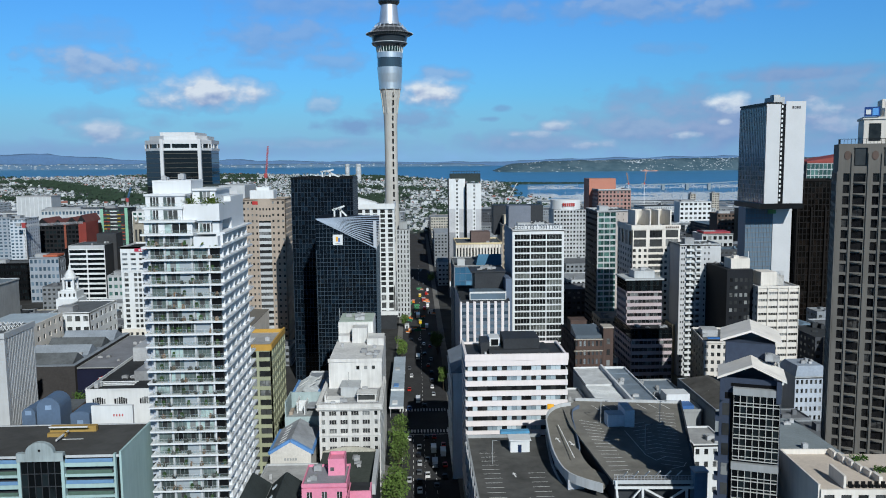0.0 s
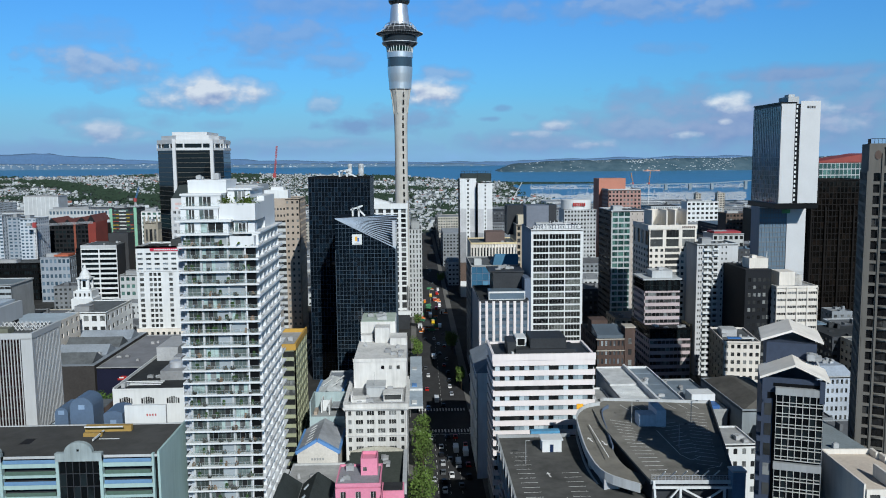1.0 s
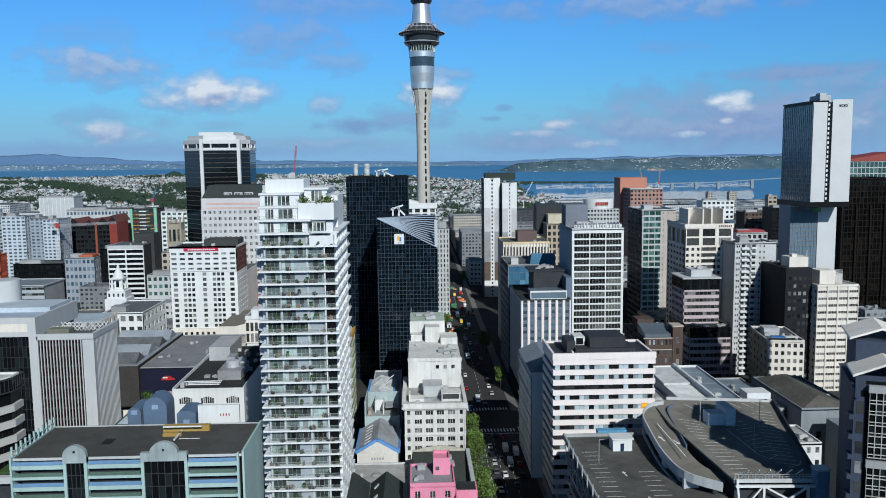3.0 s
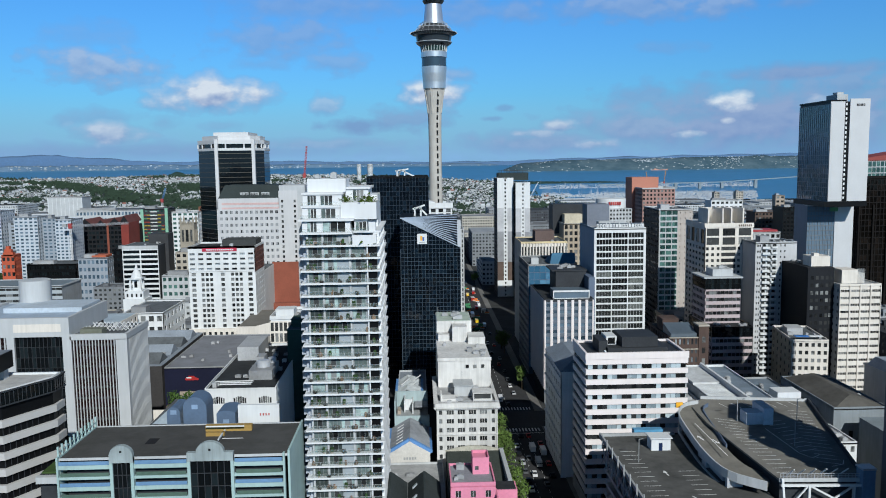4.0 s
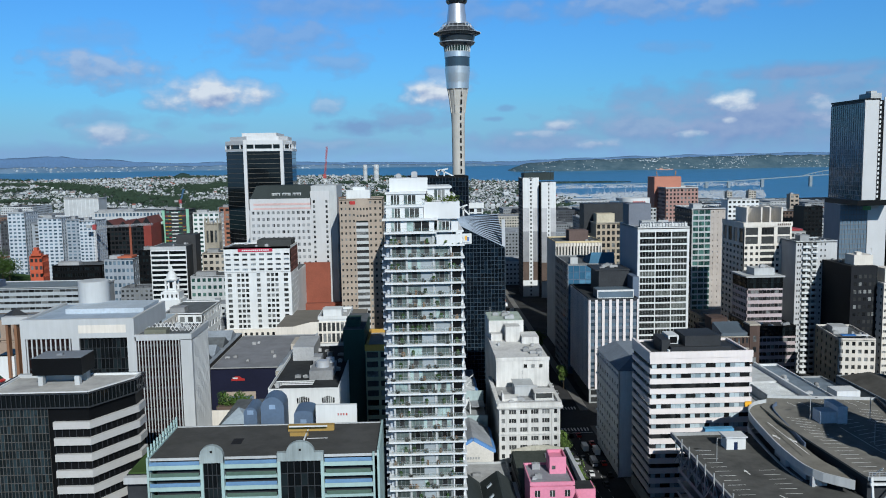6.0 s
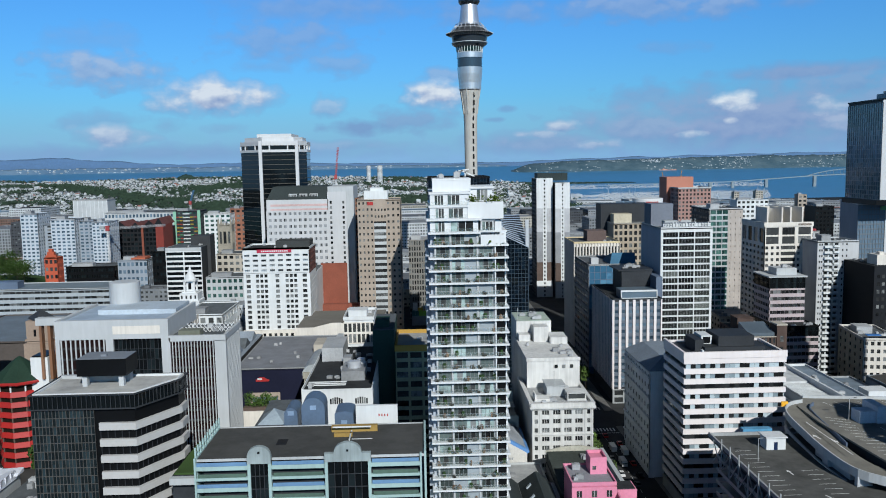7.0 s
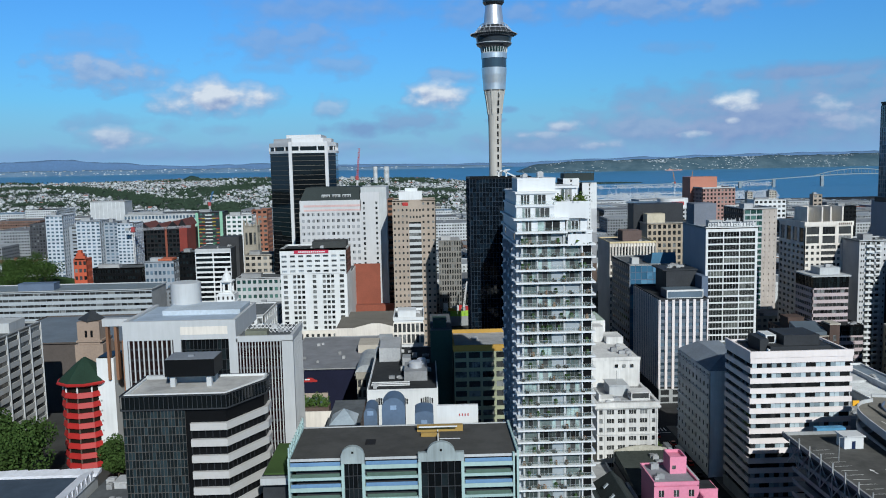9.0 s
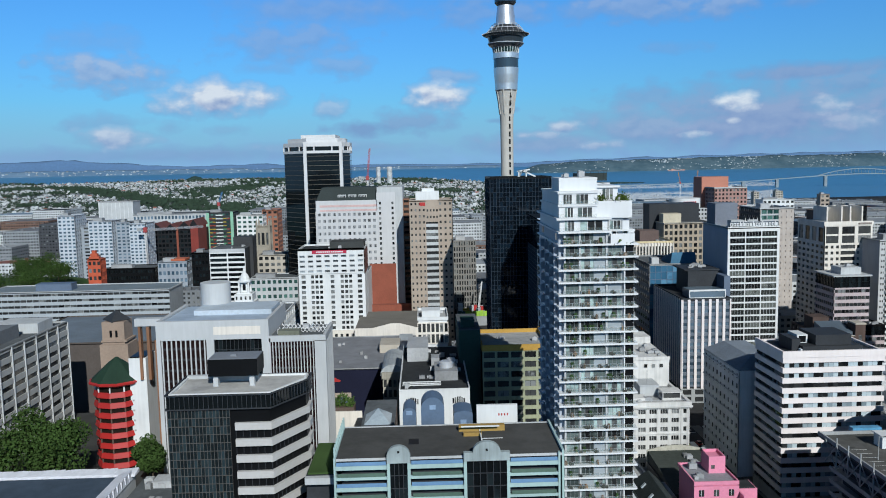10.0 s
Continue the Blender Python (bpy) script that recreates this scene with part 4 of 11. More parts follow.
# ---------------------------------------------------------------- lettering with the built-in font
def sign_bars(pattern, material, parent, x, y, z, size, gap=0.12):
    """A row of plain sign shapes: x is a low one, t a tall one, o a square ring."""
    w = size * 0.42
    step = w + gap * size
    u = x - (len(pattern) * step - gap * size) / 2
    for ch in pattern:
        h = size * (0.78 if ch == "t" else 0.56)
        t = w * 0.3
        if ch == "o":
            boxes("sign_shape", material, parent, (u, u + t, y, y + 0.14, z, z + h), (u + w - t, u + w, y, y + 0.14, z, z + h), (u + t, u + w - t, y, y + 0.14, z, z + t), (u + t, u + w - t, y, y + 0.14, z + h - t, z + h))
        else:
            boxes("sign_shape", material, parent, (u, u + w, y, y + 0.14, z, z + size * 0.56), (u, u + t, y, y + 0.14, z + size * 0.56, z + h + 0.01))
        u += step


def sign_tower():
    b = Block("white_grid_office_tower", "white grid office tower with dark windows and rooftop lettering", 47.2, 72.6, 391.0, 426.0, 82.6)
    W, D = b.w, b.d
    b.body(WHITE, 0.6, roof=ROOFP)
    for i in range(3):
        b.facade("front", WHITE, glazing("office_glass", (0.005, 0.006, 0.007), (0.12, 0.13, 0.12), share=0.14, spec=0.3), 24, 1, wf=0.94, hf=0.76, z0=4.0, z1=81.0, u0=0.9 + i * (W - 1.8) / 3, u1=0.9 + (i + 1) * (W - 1.8) / 3, depth=0.35, mullions=5, frame_mat=PALEC, lift=0.55)
    boxes("corner_pier", WHITE, b.ob, (0, 0.9, 0, 0.8, 0, 82.6), (W - 0.9, W, 0, 0.8, 0, 82.6), (0.9, W - 0.9, 0, 0.6, 81.0, 82.6), (0.9, W - 0.9, 0, 0.6, 0, 4))
    boxes("side_wall", surface("pale_blue_grey_wall", (0.42, 0.46, 0.53), 0.8, stain=0.12, streak=True), b.ob, (0, 0.6, 0.8, D, 0, 82.6), (W - 0.6, W, 0.8, D, 0, 82.6))
    b.parapet(WHITE, up=0.5)
    boxes("lift_core", surface("slate_core_wall", (0.16, 0.18, 0.22), 0.8, stain=0.2), b.ob, (0.2, 11.5, 18, 30, 80, 93.6))
    boxes("screen", PALEC, b.ob, (3.0, 9.5, 4, 9, 82.6, 86.0), (11, 16, 3.5, 4, 83, 86.2), (16.4, 20, 5, 8, 82.6, 85.0))
    boxes("sign_board", surface("slate_sign_board", (0.10, 0.12, 0.15), 0.7), b.ob, (1.0, W - 1.0, 0.4, 0.7, 83.1, 85.4))
    sign_bars("ooottoxtootxoot", WHITE, b.ob, W / 2, -0.05, 83.3, 2.9)
    bm = bmesh.new()
    for x in (10, 12, 14, 16, 18):
        beam(bm, (x, 4, 82.5), (x, 4, 87), 0.2)
    part("aerials", bm, WHITE, b.ob)
    b.units(6, 11)


def fin_building():
    b = Block("white_finned_office_block", "white office block with tall vertical fins above dark base", 20.9, 44.3, 378.0, 424.0, 50.0)
    W, D = b.w, b.d
    b.body(DARKC, 0.7, roof=ROOFD)
    dk = surface("blue_grey_spandrel", (0.13, 0.16, 0.20), 0.5, stain=0.15)
    b.facade("front", dk, GLASSB, 13, 7, wf=0.62, hf=0.5, z0=8.0, z1=49.3, depth=0.6)
    b.facade("left", dk, GLASSBI, 13, 14, wf=0.62, hf=0.5, z0=8.0, z1=49.3, depth=0.6, join=True)
    for c in range(8):
        x = c * W / 7
        boxes("fin", PINKWHITE, b.ob, (max(0, x - 0.62), min(W, x + 0.62), -0.35, 0.0, 7.0, 50.2))
    for c in range(15):
        y = c * D / 14
        boxes("fin", PINKWHITE, b.ob, (-0.35, 0.0, max(0, y - 0.62), min(D, y + 0.62), 7.0, 50.2))
    b.facade("front", GREYC, GLASS, 2, 4, wf=0.7, hf=0.7, z0=0.0, z1=7.0, depth=0.6)
    b.parapet(DARKC, up=0.8)
    boxes("roof_pavilion", surface("steel_blue_glazing", (0.12, 0.17, 0.22), 0.3), b.ob, (5.0, W - 1.5, 4, 15, 50, 54))
    boxes("pavilion_frame", WHITE, b.ob, (4.6, W - 1.2, 3.6, 4.2, 53.4, 54.2), (4.6, 5.0, 3.6, 4.2, 50, 53.4), (W - 1.6, W - 1.2, 3.6, 4.2, 50, 53.4), (4.6, W - 1.2, 3.6, 4.0, 50.0, 50.5))
    boxes("plant_room", DARKC, b.ob, (8, W - 0.5, 16, 34, 50, 62), (6, W, 15.5, 34.5, 61.8, 62.4))
    b.units(10, 3, z=62.5, x0=8, x1=W - 2, y0=17, y1=33)
    boxes("stair_wall", BLUEG, b.ob, (W - 1.2, W + 1.8, 6, 30, 0, 60))


def stepped_glass():
    b = Block("blue_glass_stepped_block", "dark blue glass office block with a sloping glazed roof", 20.5, 46.0, 432.0, 472.0, 60.0)
    b.body(BLUEG, 0.35, roof=ROOFG)
    b.curtain("front", glazing("bright_blue_glass", (0.03, 0.10, 0.18), (0.10, 0.24, 0.38), island=True, share=0.5), 15, 8, bar=0.2, mat=BLUEG)
    b.facade("left", surface("stepped_grey", (0.26, 0.27, 0.29), 0.7), GLASS, 15, 9, wf=0.85, hf=0.5, join=True)
    b.parapet(GREYC, up=0.5)
    bm = bmesh.new()
    prism(bm, [(12, 2), (26, 2), (26, 20), (12, 20)], 60, 66, [(13.5, 4, 66), (26, 4, 66), (26, 20, 62), (13.5, 20, 62)])
    part("glazed_roof", bm, surface("blue_glass_roof", (0.06, 0.16, 0.26), 0.8, stain=0.2, spec=0.15), b.ob)
    boxes("plant_room", PALEC, b.ob, (2, 6, 3, 8, 60, 63.5))


def cream_block():
    b = Block("cream_ribbed_office_block", "cream office block with vertical ribs along the top storeys", 24.8, 53.6, 497.0, 530.0, 65.5)
    W, D = b.w, b.d
    b.body(CREAM, 0.5, roof=ROOFG)
    b.facade("front", CREAM, GLASSI, 1, 15, wf=0.42, hf=0.8, z0=53, z1=64, join=True)
    b.facade("front", CREAM, GLASSI, 13, 15, wf=0.5, hf=0.55, z0=0, z1=52.6, join=True)
    boxes("side_wall", PALEC, b.ob, (-0.02, 0.5, 0.5, D, 0, 65.4))
    for c in range(16):
        x = c * W / 15
        boxes("rib", CREAM, b.ob, (max(0, x - 0.35), min(W, x + 0.35), -0.6, 0, 53, 65))
    b.parapet(surface("yellow_cream_band", (0.66, 0.55, 0.34), 0.85), up=0.6)
    boxes("plant_room", surface("brown_plant_wall", (0.15, 0.11, 0.10), 0.9), b.ob, (10, 22, 8, 20, 65.5, 72))
    b.units(5, 9)


def twin_slabs():
    for i, (x0, x1, y0, h) in enumerate(((28.6, 42.3, 684, 101.0), (43.2, 55.4, 676, 97.2))):
        b = Block("white_apartment_slab", "white blank-walled apartment slab with a narrow strip of windows" if i == 0 else "white blank-walled apartment slab beside its taller twin", x0, x1, y0, y0 + 30, h, group="twin slabs")
        b.body(WHITE, 0.35, roof=ROOFG)
        b.facade("front", WHITE, GLASSI, 30, 3, wf=0.30, hf=0.5, join=True)
        boxes("front_skin", WHITE, b.ob, (0.0, b.w * (0.40 if i == 0 else 0.46), -0.1, 0.3, 0, h), (b.w * (0.62 if i == 0 else 0.60), b.w, -0.1, 0.3, 0, h))
        b.facade("left", DARKC, GLASSI, 30, 6, wf=0.5, hf=0.5, join=True)
        b.parapet(WHITE, up=0.4)
        mid, low = surface("pale_grey_tone", (0.50, 0.51, 0.53), 0.8), surface("mid_grey_tone", (0.28, 0.29, 0.31), 0.8)
        for m, za, zb in ((mid, 56, 76), (low, 30, 56), (BROWNST, 14, 30)):
            boxes("tone_panel", m, b.ob, (0.02, b.w * 0.39, -0.16, -0.104, za, zb))
            boxes("tone_panel", m, b.ob, (b.w * 0.63, b.w - 0.02, -0.16, -0.104, za, zb))
        if i == 0:
            boxes("roof_screen", surface("dark_green_screen", (0.035, 0.05, 0.05), 0.6), b.ob, (1.5, 27, 4, 22, h - 2, h + 4.5))
            bm = bmesh.new()
            for x in span(2, 26.5, 12):
                beam(bm, (x, 3.8, h), (x, 3.8, h + 6.6), 0.25)
            beam(bm, (1.5, 3.8, h + 6.5), (27, 3.8, h + 6.5), 0.3)
            part("roof_rail", bm, DARKC, b.ob)


def banded_block():
    b = Block("white_banded_office_block", "white office block with pinkish bands and continuous windows", 15.9, 49.5, 259.0, 281.0, 52.4)
    W, D = b.w, b.d
    b.body(DARKC, 0.5)
    rows = 14
    rh = 3.38
    pick = random.Random(31)
    pane = [glazing("drawn_blue_blind", (0.16, 0.21, 0.24), (0.40, 0.48, 0.52), share=0.6, spec=0.4), glazing("bare_dark_pane", (0.006, 0.007, 0.008), (0.03, 0.032, 0.034), share=0.3, spec=0.3)]
    cw = (W - 1.2) / 20
    panes = []
    for m in pane:
        bm = bmesh.new()
        box(bm, 0.04, cw - 0.04, 0.0, 0.1, 0.02, 1.56)
        me = bpy.data.meshes.new("window")
        bm.to_mesh(me)
        bm.free()
        me.materials.append(m)
        panes.append(me)
    bm = bmesh.new()
    for r in range(rows):
        zb = 4.11 + r * rh
        lit = pick.choice((0.85, 0.85, 0.6, 0.15))
        for c in range(20):
            o = new("window", panes[0 if c % 4 != 3 and pick.random() < lit else 1])
            o.parent = b.ob
            o.matrix_local = pose(0.6 + c * cw, 0.30, zb + 0.01)
        for c in range(13):
            y = 1.0 + c * (D - 1.2) / 13
            box(bm, 0.36, 0.46, y, y + (D - 1.2) / 13 - 0.1, zb + 0.03, zb + 1.57)
        z = zb + rh
        boxes("band", PINKWHITE, b.ob, (-0.12, W + 0.12, -0.12, 0.47, z - 1.78, z), (-0.12, 0.47, 0.47, D, z - 1.78, z))
    # side panes coloured darker than the front ones to paint that face's shade
    tagged(part("window_band", bm, glazing("shaded_side_panes", (0.008, 0.009, 0.010), (0.10, 0.12, 0.13), island=True, share=0.35, spec=0.3), b.ob), kind="stuff")
    boxes("top_band", PINKWHITE, b.ob, (-0.3, W + 0.3, -0.3, 0.5, 51.44, 53.6), (-0.3, 0.5, 0.5, D, 51.44, 53.6), (W - 0.5, W + 0.3, 0.5, D, 50.0, 52.9), (0.5, W - 0.5, D - 0.5, D, 50.0, 52.9))
    boxes("roof", ROOFP, b.ob, (0.4, W - 0.4, 0.4, D - 0.4, 50.4, 50.8))
    boxes("penthouse", DARKC, b.ob, (8, 28, 3.5, 14, 50.8, 54.2), (13, 25, 5, 17, 54.2, 57.6), (5.5, 8.4, 6, 16, 50.8, 56.2), label="charcoal roof plant housing")
    boxes("white_stair_box", WHITE, b.ob, (8.6, 12.2, 9, 16, 50.8, 57.0), (6.4, 7.0, 1.5, 3.0, 50.8, 53.8))
    boxes("stair_door", BLACKM, b.ob, (9.2, 11.6, 8.96, 8.995, 54.4, 56.6))
    b.units(6, 21, z=51, x0=20, x1=W - 2, y0=2, y1=20)
    boxes("base_wall", GREYC, b.ob, (0, W, 0, 0.9, 0, 4), (0, 0.9, 0.9, D, 0, 4))
    boxes("side_wall", PALEC, b.ob, (W - 0.9, W, 0.9, D, 0, 48.4))
    c = Block("grey_ledged_building", "pale grey older building with stone ledges and hipped roof", 12.6, 32.0, 287.0, 323.0, 40.0)
    gw = surface("pale_blue_render", (0.72, 0.76, 0.79), 0.85, stain=0.2, streak=True)
    c.body(gw, 0.3)
    c.facade("left", gw, GLASS, 10, 9, wf=0.35, hf=0.5, z0=2, z1=39.4, depth=0.3)
    boxes("front_wall", gw, c.ob, (0, c.w, 0, 0.3, 0, 40))
    for k in range(5):
        boxes("ledge", gw, c.ob, (-0.5, 0.0, 0, c.d, 7 + k * 7.6, 7.5 + k * 7.6))
    bm = bmesh.new()
    prism(bm, [(-0.3, -0.3), (c.w, -0.3), (c.w, c.d), (-0.3, c.d)], 40, 44, [(6, 5, 44), (c.w - 5, 5, 44), (c.w - 5, c.d - 5, 44), (6, c.d - 5, 44)])
    part("hipped_roof", bm, surface("blue_grey_hip", (0.22, 0.26, 0.31), 0.8, stain=0.25), c.ob)


sign_tower()
fin_building()
stepped_glass()
cream_block()
twin_slabs()
banded_block()


def crown_tower():
    b = Block("cream_crowned_office_tower", "cream office tower with dark corner windows and curved crown walls", 119.4, 146.2, 440.5, 472.0, 79.7)
    W, D = b.w, b.d
    b.body(CREAM, 0.5, roof=ROOFP)
    sq = dict(depth=0.5, z0=2.0, z1=68.0)
    b.facade("front", CREAM, GLASS, 20, 3, wf=0.52, hf=0.5, u0=0.0, u1=W * 0.34, **sq)
    b.facade("front", CREAM, GLASS, 20, 1, wf=0.95, hf=0.62, u0=W * 0.34, u1=W * 0.66, mullions=4, **sq)
    b.facade("front", CREAM, GLASS, 20, 3, wf=0.52, hf=0.5, u0=W * 0.66, u1=W, **sq)
    b.facade("front", CREAM, GLASS, 2, 3, wf=0.78, hf=0.82, z0=68.0, z1=78.0, depth=0.5, mullions=4)
    b.facade("left", CREAM, GLASS, 20, 6, wf=0.6, hf=0.5, **sq)
    b.facade("left", CREAM, GLASS, 1, 4, wf=0.7, hf=0.8, z0=68, z1=78, depth=0.5)
    boxes("cornice", CREAM, b.ob, (-0.3, W + 0.3, -0.3, 0.5, 78.0, 80.4), (-0.3, 0.5, 0.5, D, 78.0, 80.4))
    for x0, x1 in ((2.5, 3.3), (10.6, 11.4), (15.4, 16.2), (22.0, 22.8)):
        bm = bmesh.new()
        prism(bm, [(x0, 3), (x1, 3), (x1, 18), (x0, 18)], 79.6, 88.4)
        part("crown_fin", bm, CREAM, b.ob)
    for x0, x1 in ((3.3, 10.6), (16.2, 22.0)):
        bm = bmesh.new()
        pts = [(x0 + (x1 - x0) * i / 8, 12 + 4 * math.sin(math.pi * i / 8)) for i in range(9)]
        prism(bm, pts[::-1][:1] + [(p[0], p[1] + 0.4) for p in pts[::-1]][1:-1] + pts[:1] + [(p[0], p[1]) for p in pts[1:-1]], 79.6, 87.4)
        bmesh.ops.recalc_face_normals(bm, faces=bm.faces)
        part("crown_wall", bm, CREAM, b.ob)
    boxes("parapet_wall", CREAM, b.ob, (2.5, 22.8, 17.8, 18.4, 79.6, 88.2))
    boxes("name_board", BROWNST, b.ob, *[(W - 8.2 + i * 1.1, W - 7.5 + i * 1.1, -0.42, -0.31, 78.5, 79.6) for i in range(7)])
    b.units(5, 31)


def pink_banded():
    b = Block("pink_banded_office_block", "dark glass office block with pale pink spandrel bands", 107.2, 128.0, 394.0, 428.0, 32.0)
    W = b.w
    band = surface("pale_pink_band", (0.48, 0.40, 0.41), 0.7, stain=0.12)
    b.body(BLACKM, 0.4, roof=ROOFD)
    for side in ("front", "left"):
        b.facade(side, band, GLASSI, 7, 10, wf=0.98, hf=0.5, z0=2, z1=27, join=True)
    b.curtain("front", GLASSK, 2, 12, z0=27.2, z1=32, mat=BLACKM)
    b.curtain("left", GLASSK, 2, 16, z0=27.2, z1=32, mat=BLACKM)
    b.parapet(BLACKM, up=0.4)
    u = dict(x0=0.2, x1=18.6, y0=11.0, y1=30.0)
    boxes("upper_core", BLACKM, b.ob, (0.7, 18.1, 11.5, 29.5, 32, 55.3))
    for side in ("front", "left"):
        b.facade(side, band, GLASSI, 5, 9, wf=0.98, hf=0.5, z0=32, z1=49.5, join=True, **u)
        b.curtain(side, GLASSK, 2, 12, z0=49.6, z1=55, mat=BLACKM, **u)
    boxes("roof_edge", PALEC, b.ob, (-0.6, 19.4, 10.2, 30.8, 55.2, 55.9))
    boxes("plant_room", PALEC, b.ob, (5, 15.5, 14, 24, 55.9, 59.5), label="pale pink roof plant room")
    b.units(5, 41, z=59.6, x0=5.5, x1=15, y0=14.5, y1=23.5)
    b.units(7, 42, z=32.0, x0=1, x1=W - 1, y0=1, y1=9)


def pale_slab():
    b = Block("pale_apartment_slab", "pale grey apartment slab with stacked white balconies", 140.5, 162.7, 423.0, 443.0, 71.0)
    W, D = b.w, b.d
    b.body(PALEC, 0.4, roof=ROOFG)
    boxes("blank_wall", surface("grey_white_wall", (0.52, 0.53, 0.54), 0.85, stain=0.15, streak=True), b.ob, (0, 3.2, 0, 0.4, 0, 71), (11.6, W, 0, 0.4, 0, 71))
    b.facade("front", PALEC, GLASSI, 23, 3, wf=0.7, hf=0.6, u0=3.2, u1=11.6, join=True)
    rh = 71 / 23
    for k in range(23):
        z = k * rh
        boxes("balcony", WHITE, b.ob, (3.4, 7.2, -1.3, 0.0, z, z + 1.15))
        boxes("balcony", WHITE, b.ob, (8.6, 11.4, -0.9, 0.0, z + 0.2, z + 1.2))
        for x in (0.9, 2.1, 13.2, 15.4):
            boxes("window", GLASS, b.ob, (x, x + 0.7, -0.06, -0.003, z + 1.1, z + 2.2))
    # sides get a darker copy of the front wall: shade put in the colour
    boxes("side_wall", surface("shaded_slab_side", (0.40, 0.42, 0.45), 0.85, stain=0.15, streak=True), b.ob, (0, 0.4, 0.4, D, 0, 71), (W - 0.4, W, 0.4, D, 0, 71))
    boxes("wall_sign", surface("pale_cyan_sign", (0.25, 0.60, 0.72), 0.6), b.ob, (17.6, 20.2, -0.12, -0.003, 53, 59))
    b.parapet(PALEC, up=0.6)
    b.plant(4, 9, 4, 10, 3.0)
    b.units(4, 8)


def slim_hotel_tower():
    b = Block("slim_hotel_tower", "slim pale hotel tower with dark glass side and black recess line", 222.8, 248.1, 510.0, 552.0, 151.0)
    W, D = b.w, b.d
    skin = surface("pale_panel_cladding", (0.56, 0.57, 0.58), 0.55, stain=0.08)
    boxes("core", BLACKM, b.ob, (0.4, W - 0.4, 0.5, D, 84, 150.5))
    boxes("front_panel", skin, b.ob, (0, 9.2, 0, 0.6, 87.6, 151.0))
    boxes("front_panel", skin, b.ob, (12.5, W, 0, 0.6, 87.6, 152.2))
    boxes("side_panel", skin, b.ob, (W - 0.4, W, 0.6, D, 87.6, 152.0))
    for k in range(21):
        boxes("slot_light", WHITE, b.ob, (9.9, 10.9, 0.3, 0.45, 89 + k * 2.95, 90.6 + k * 2.95))
    b.curtain("left", GLASSBI, 21, 16, z0=87.6, z1=149, bar=0.35, mat=surface("grey_side_mullion", (0.26, 0.28, 0.31), 0.5))
    boxes("shadow_gap", BLACKM, b.ob, (-2.2, W + 0.3, -0.4, D, 84.2, 87.4))
    boxes("roof_box", PALEC, b.ob, (8, 15, 8, 22, 151, 155.5), (9, 13, 10, 16, 155.5, 157))
    boxes("roof_edge", BLACKM, b.ob, (-0.2, 10, -0.1, D, 150.6, 151.6))
    sign_bars("xoxo", surface("dark_letter", (0.05, 0.05, 0.055), 0.5), b.ob, 19.2, -0.14, 147.6, 2.6)
    low = dict(x0=-4.2, x1=W + 1.2, y0=17.0, y1=72.0)
    pod = surface("grey_podium_wall", (0.12, 0.15, 0.18), 0.7)
    side = surface("slate_podium_side", (0.17, 0.20, 0.25), 0.7, stain=0.15, streak=True)
    bm = bmesh.new()
    prism(bm, [(-4.1, 17.4), (W + 1.1, 17.4), (W + 1.1, 76.0), (14.8, 76.0)], 0, 83.6)
    part("podium_core", bm, side, b.ob)
    bm = bmesh.new()
    prism(bm, [(-4.5, 16.8), (W + 1.5, 16.8), (W + 1.5, 76.4), (14.5, 76.4)], 83.6, 84.2)
    part("podium_roof", bm, PALEC, b.ob)
    b.facade("front", pod, GLASSB, 24, 10, wf=0.84, hf=0.72, z0=6, z1=83.6, u0=0, u1=18.2, join=True, mullions=2, **low)
    boxes("podium_panel", skin, b.ob, (14.0, W + 1.2, 16.6, 17.4, 0, 83.6))
    boxes("sign", surface("green_sign", (0.10, 0.32, 0.12), 0.5), b.ob, (10.4, 15.8, 16.3, 16.58, 80.0, 82.6))


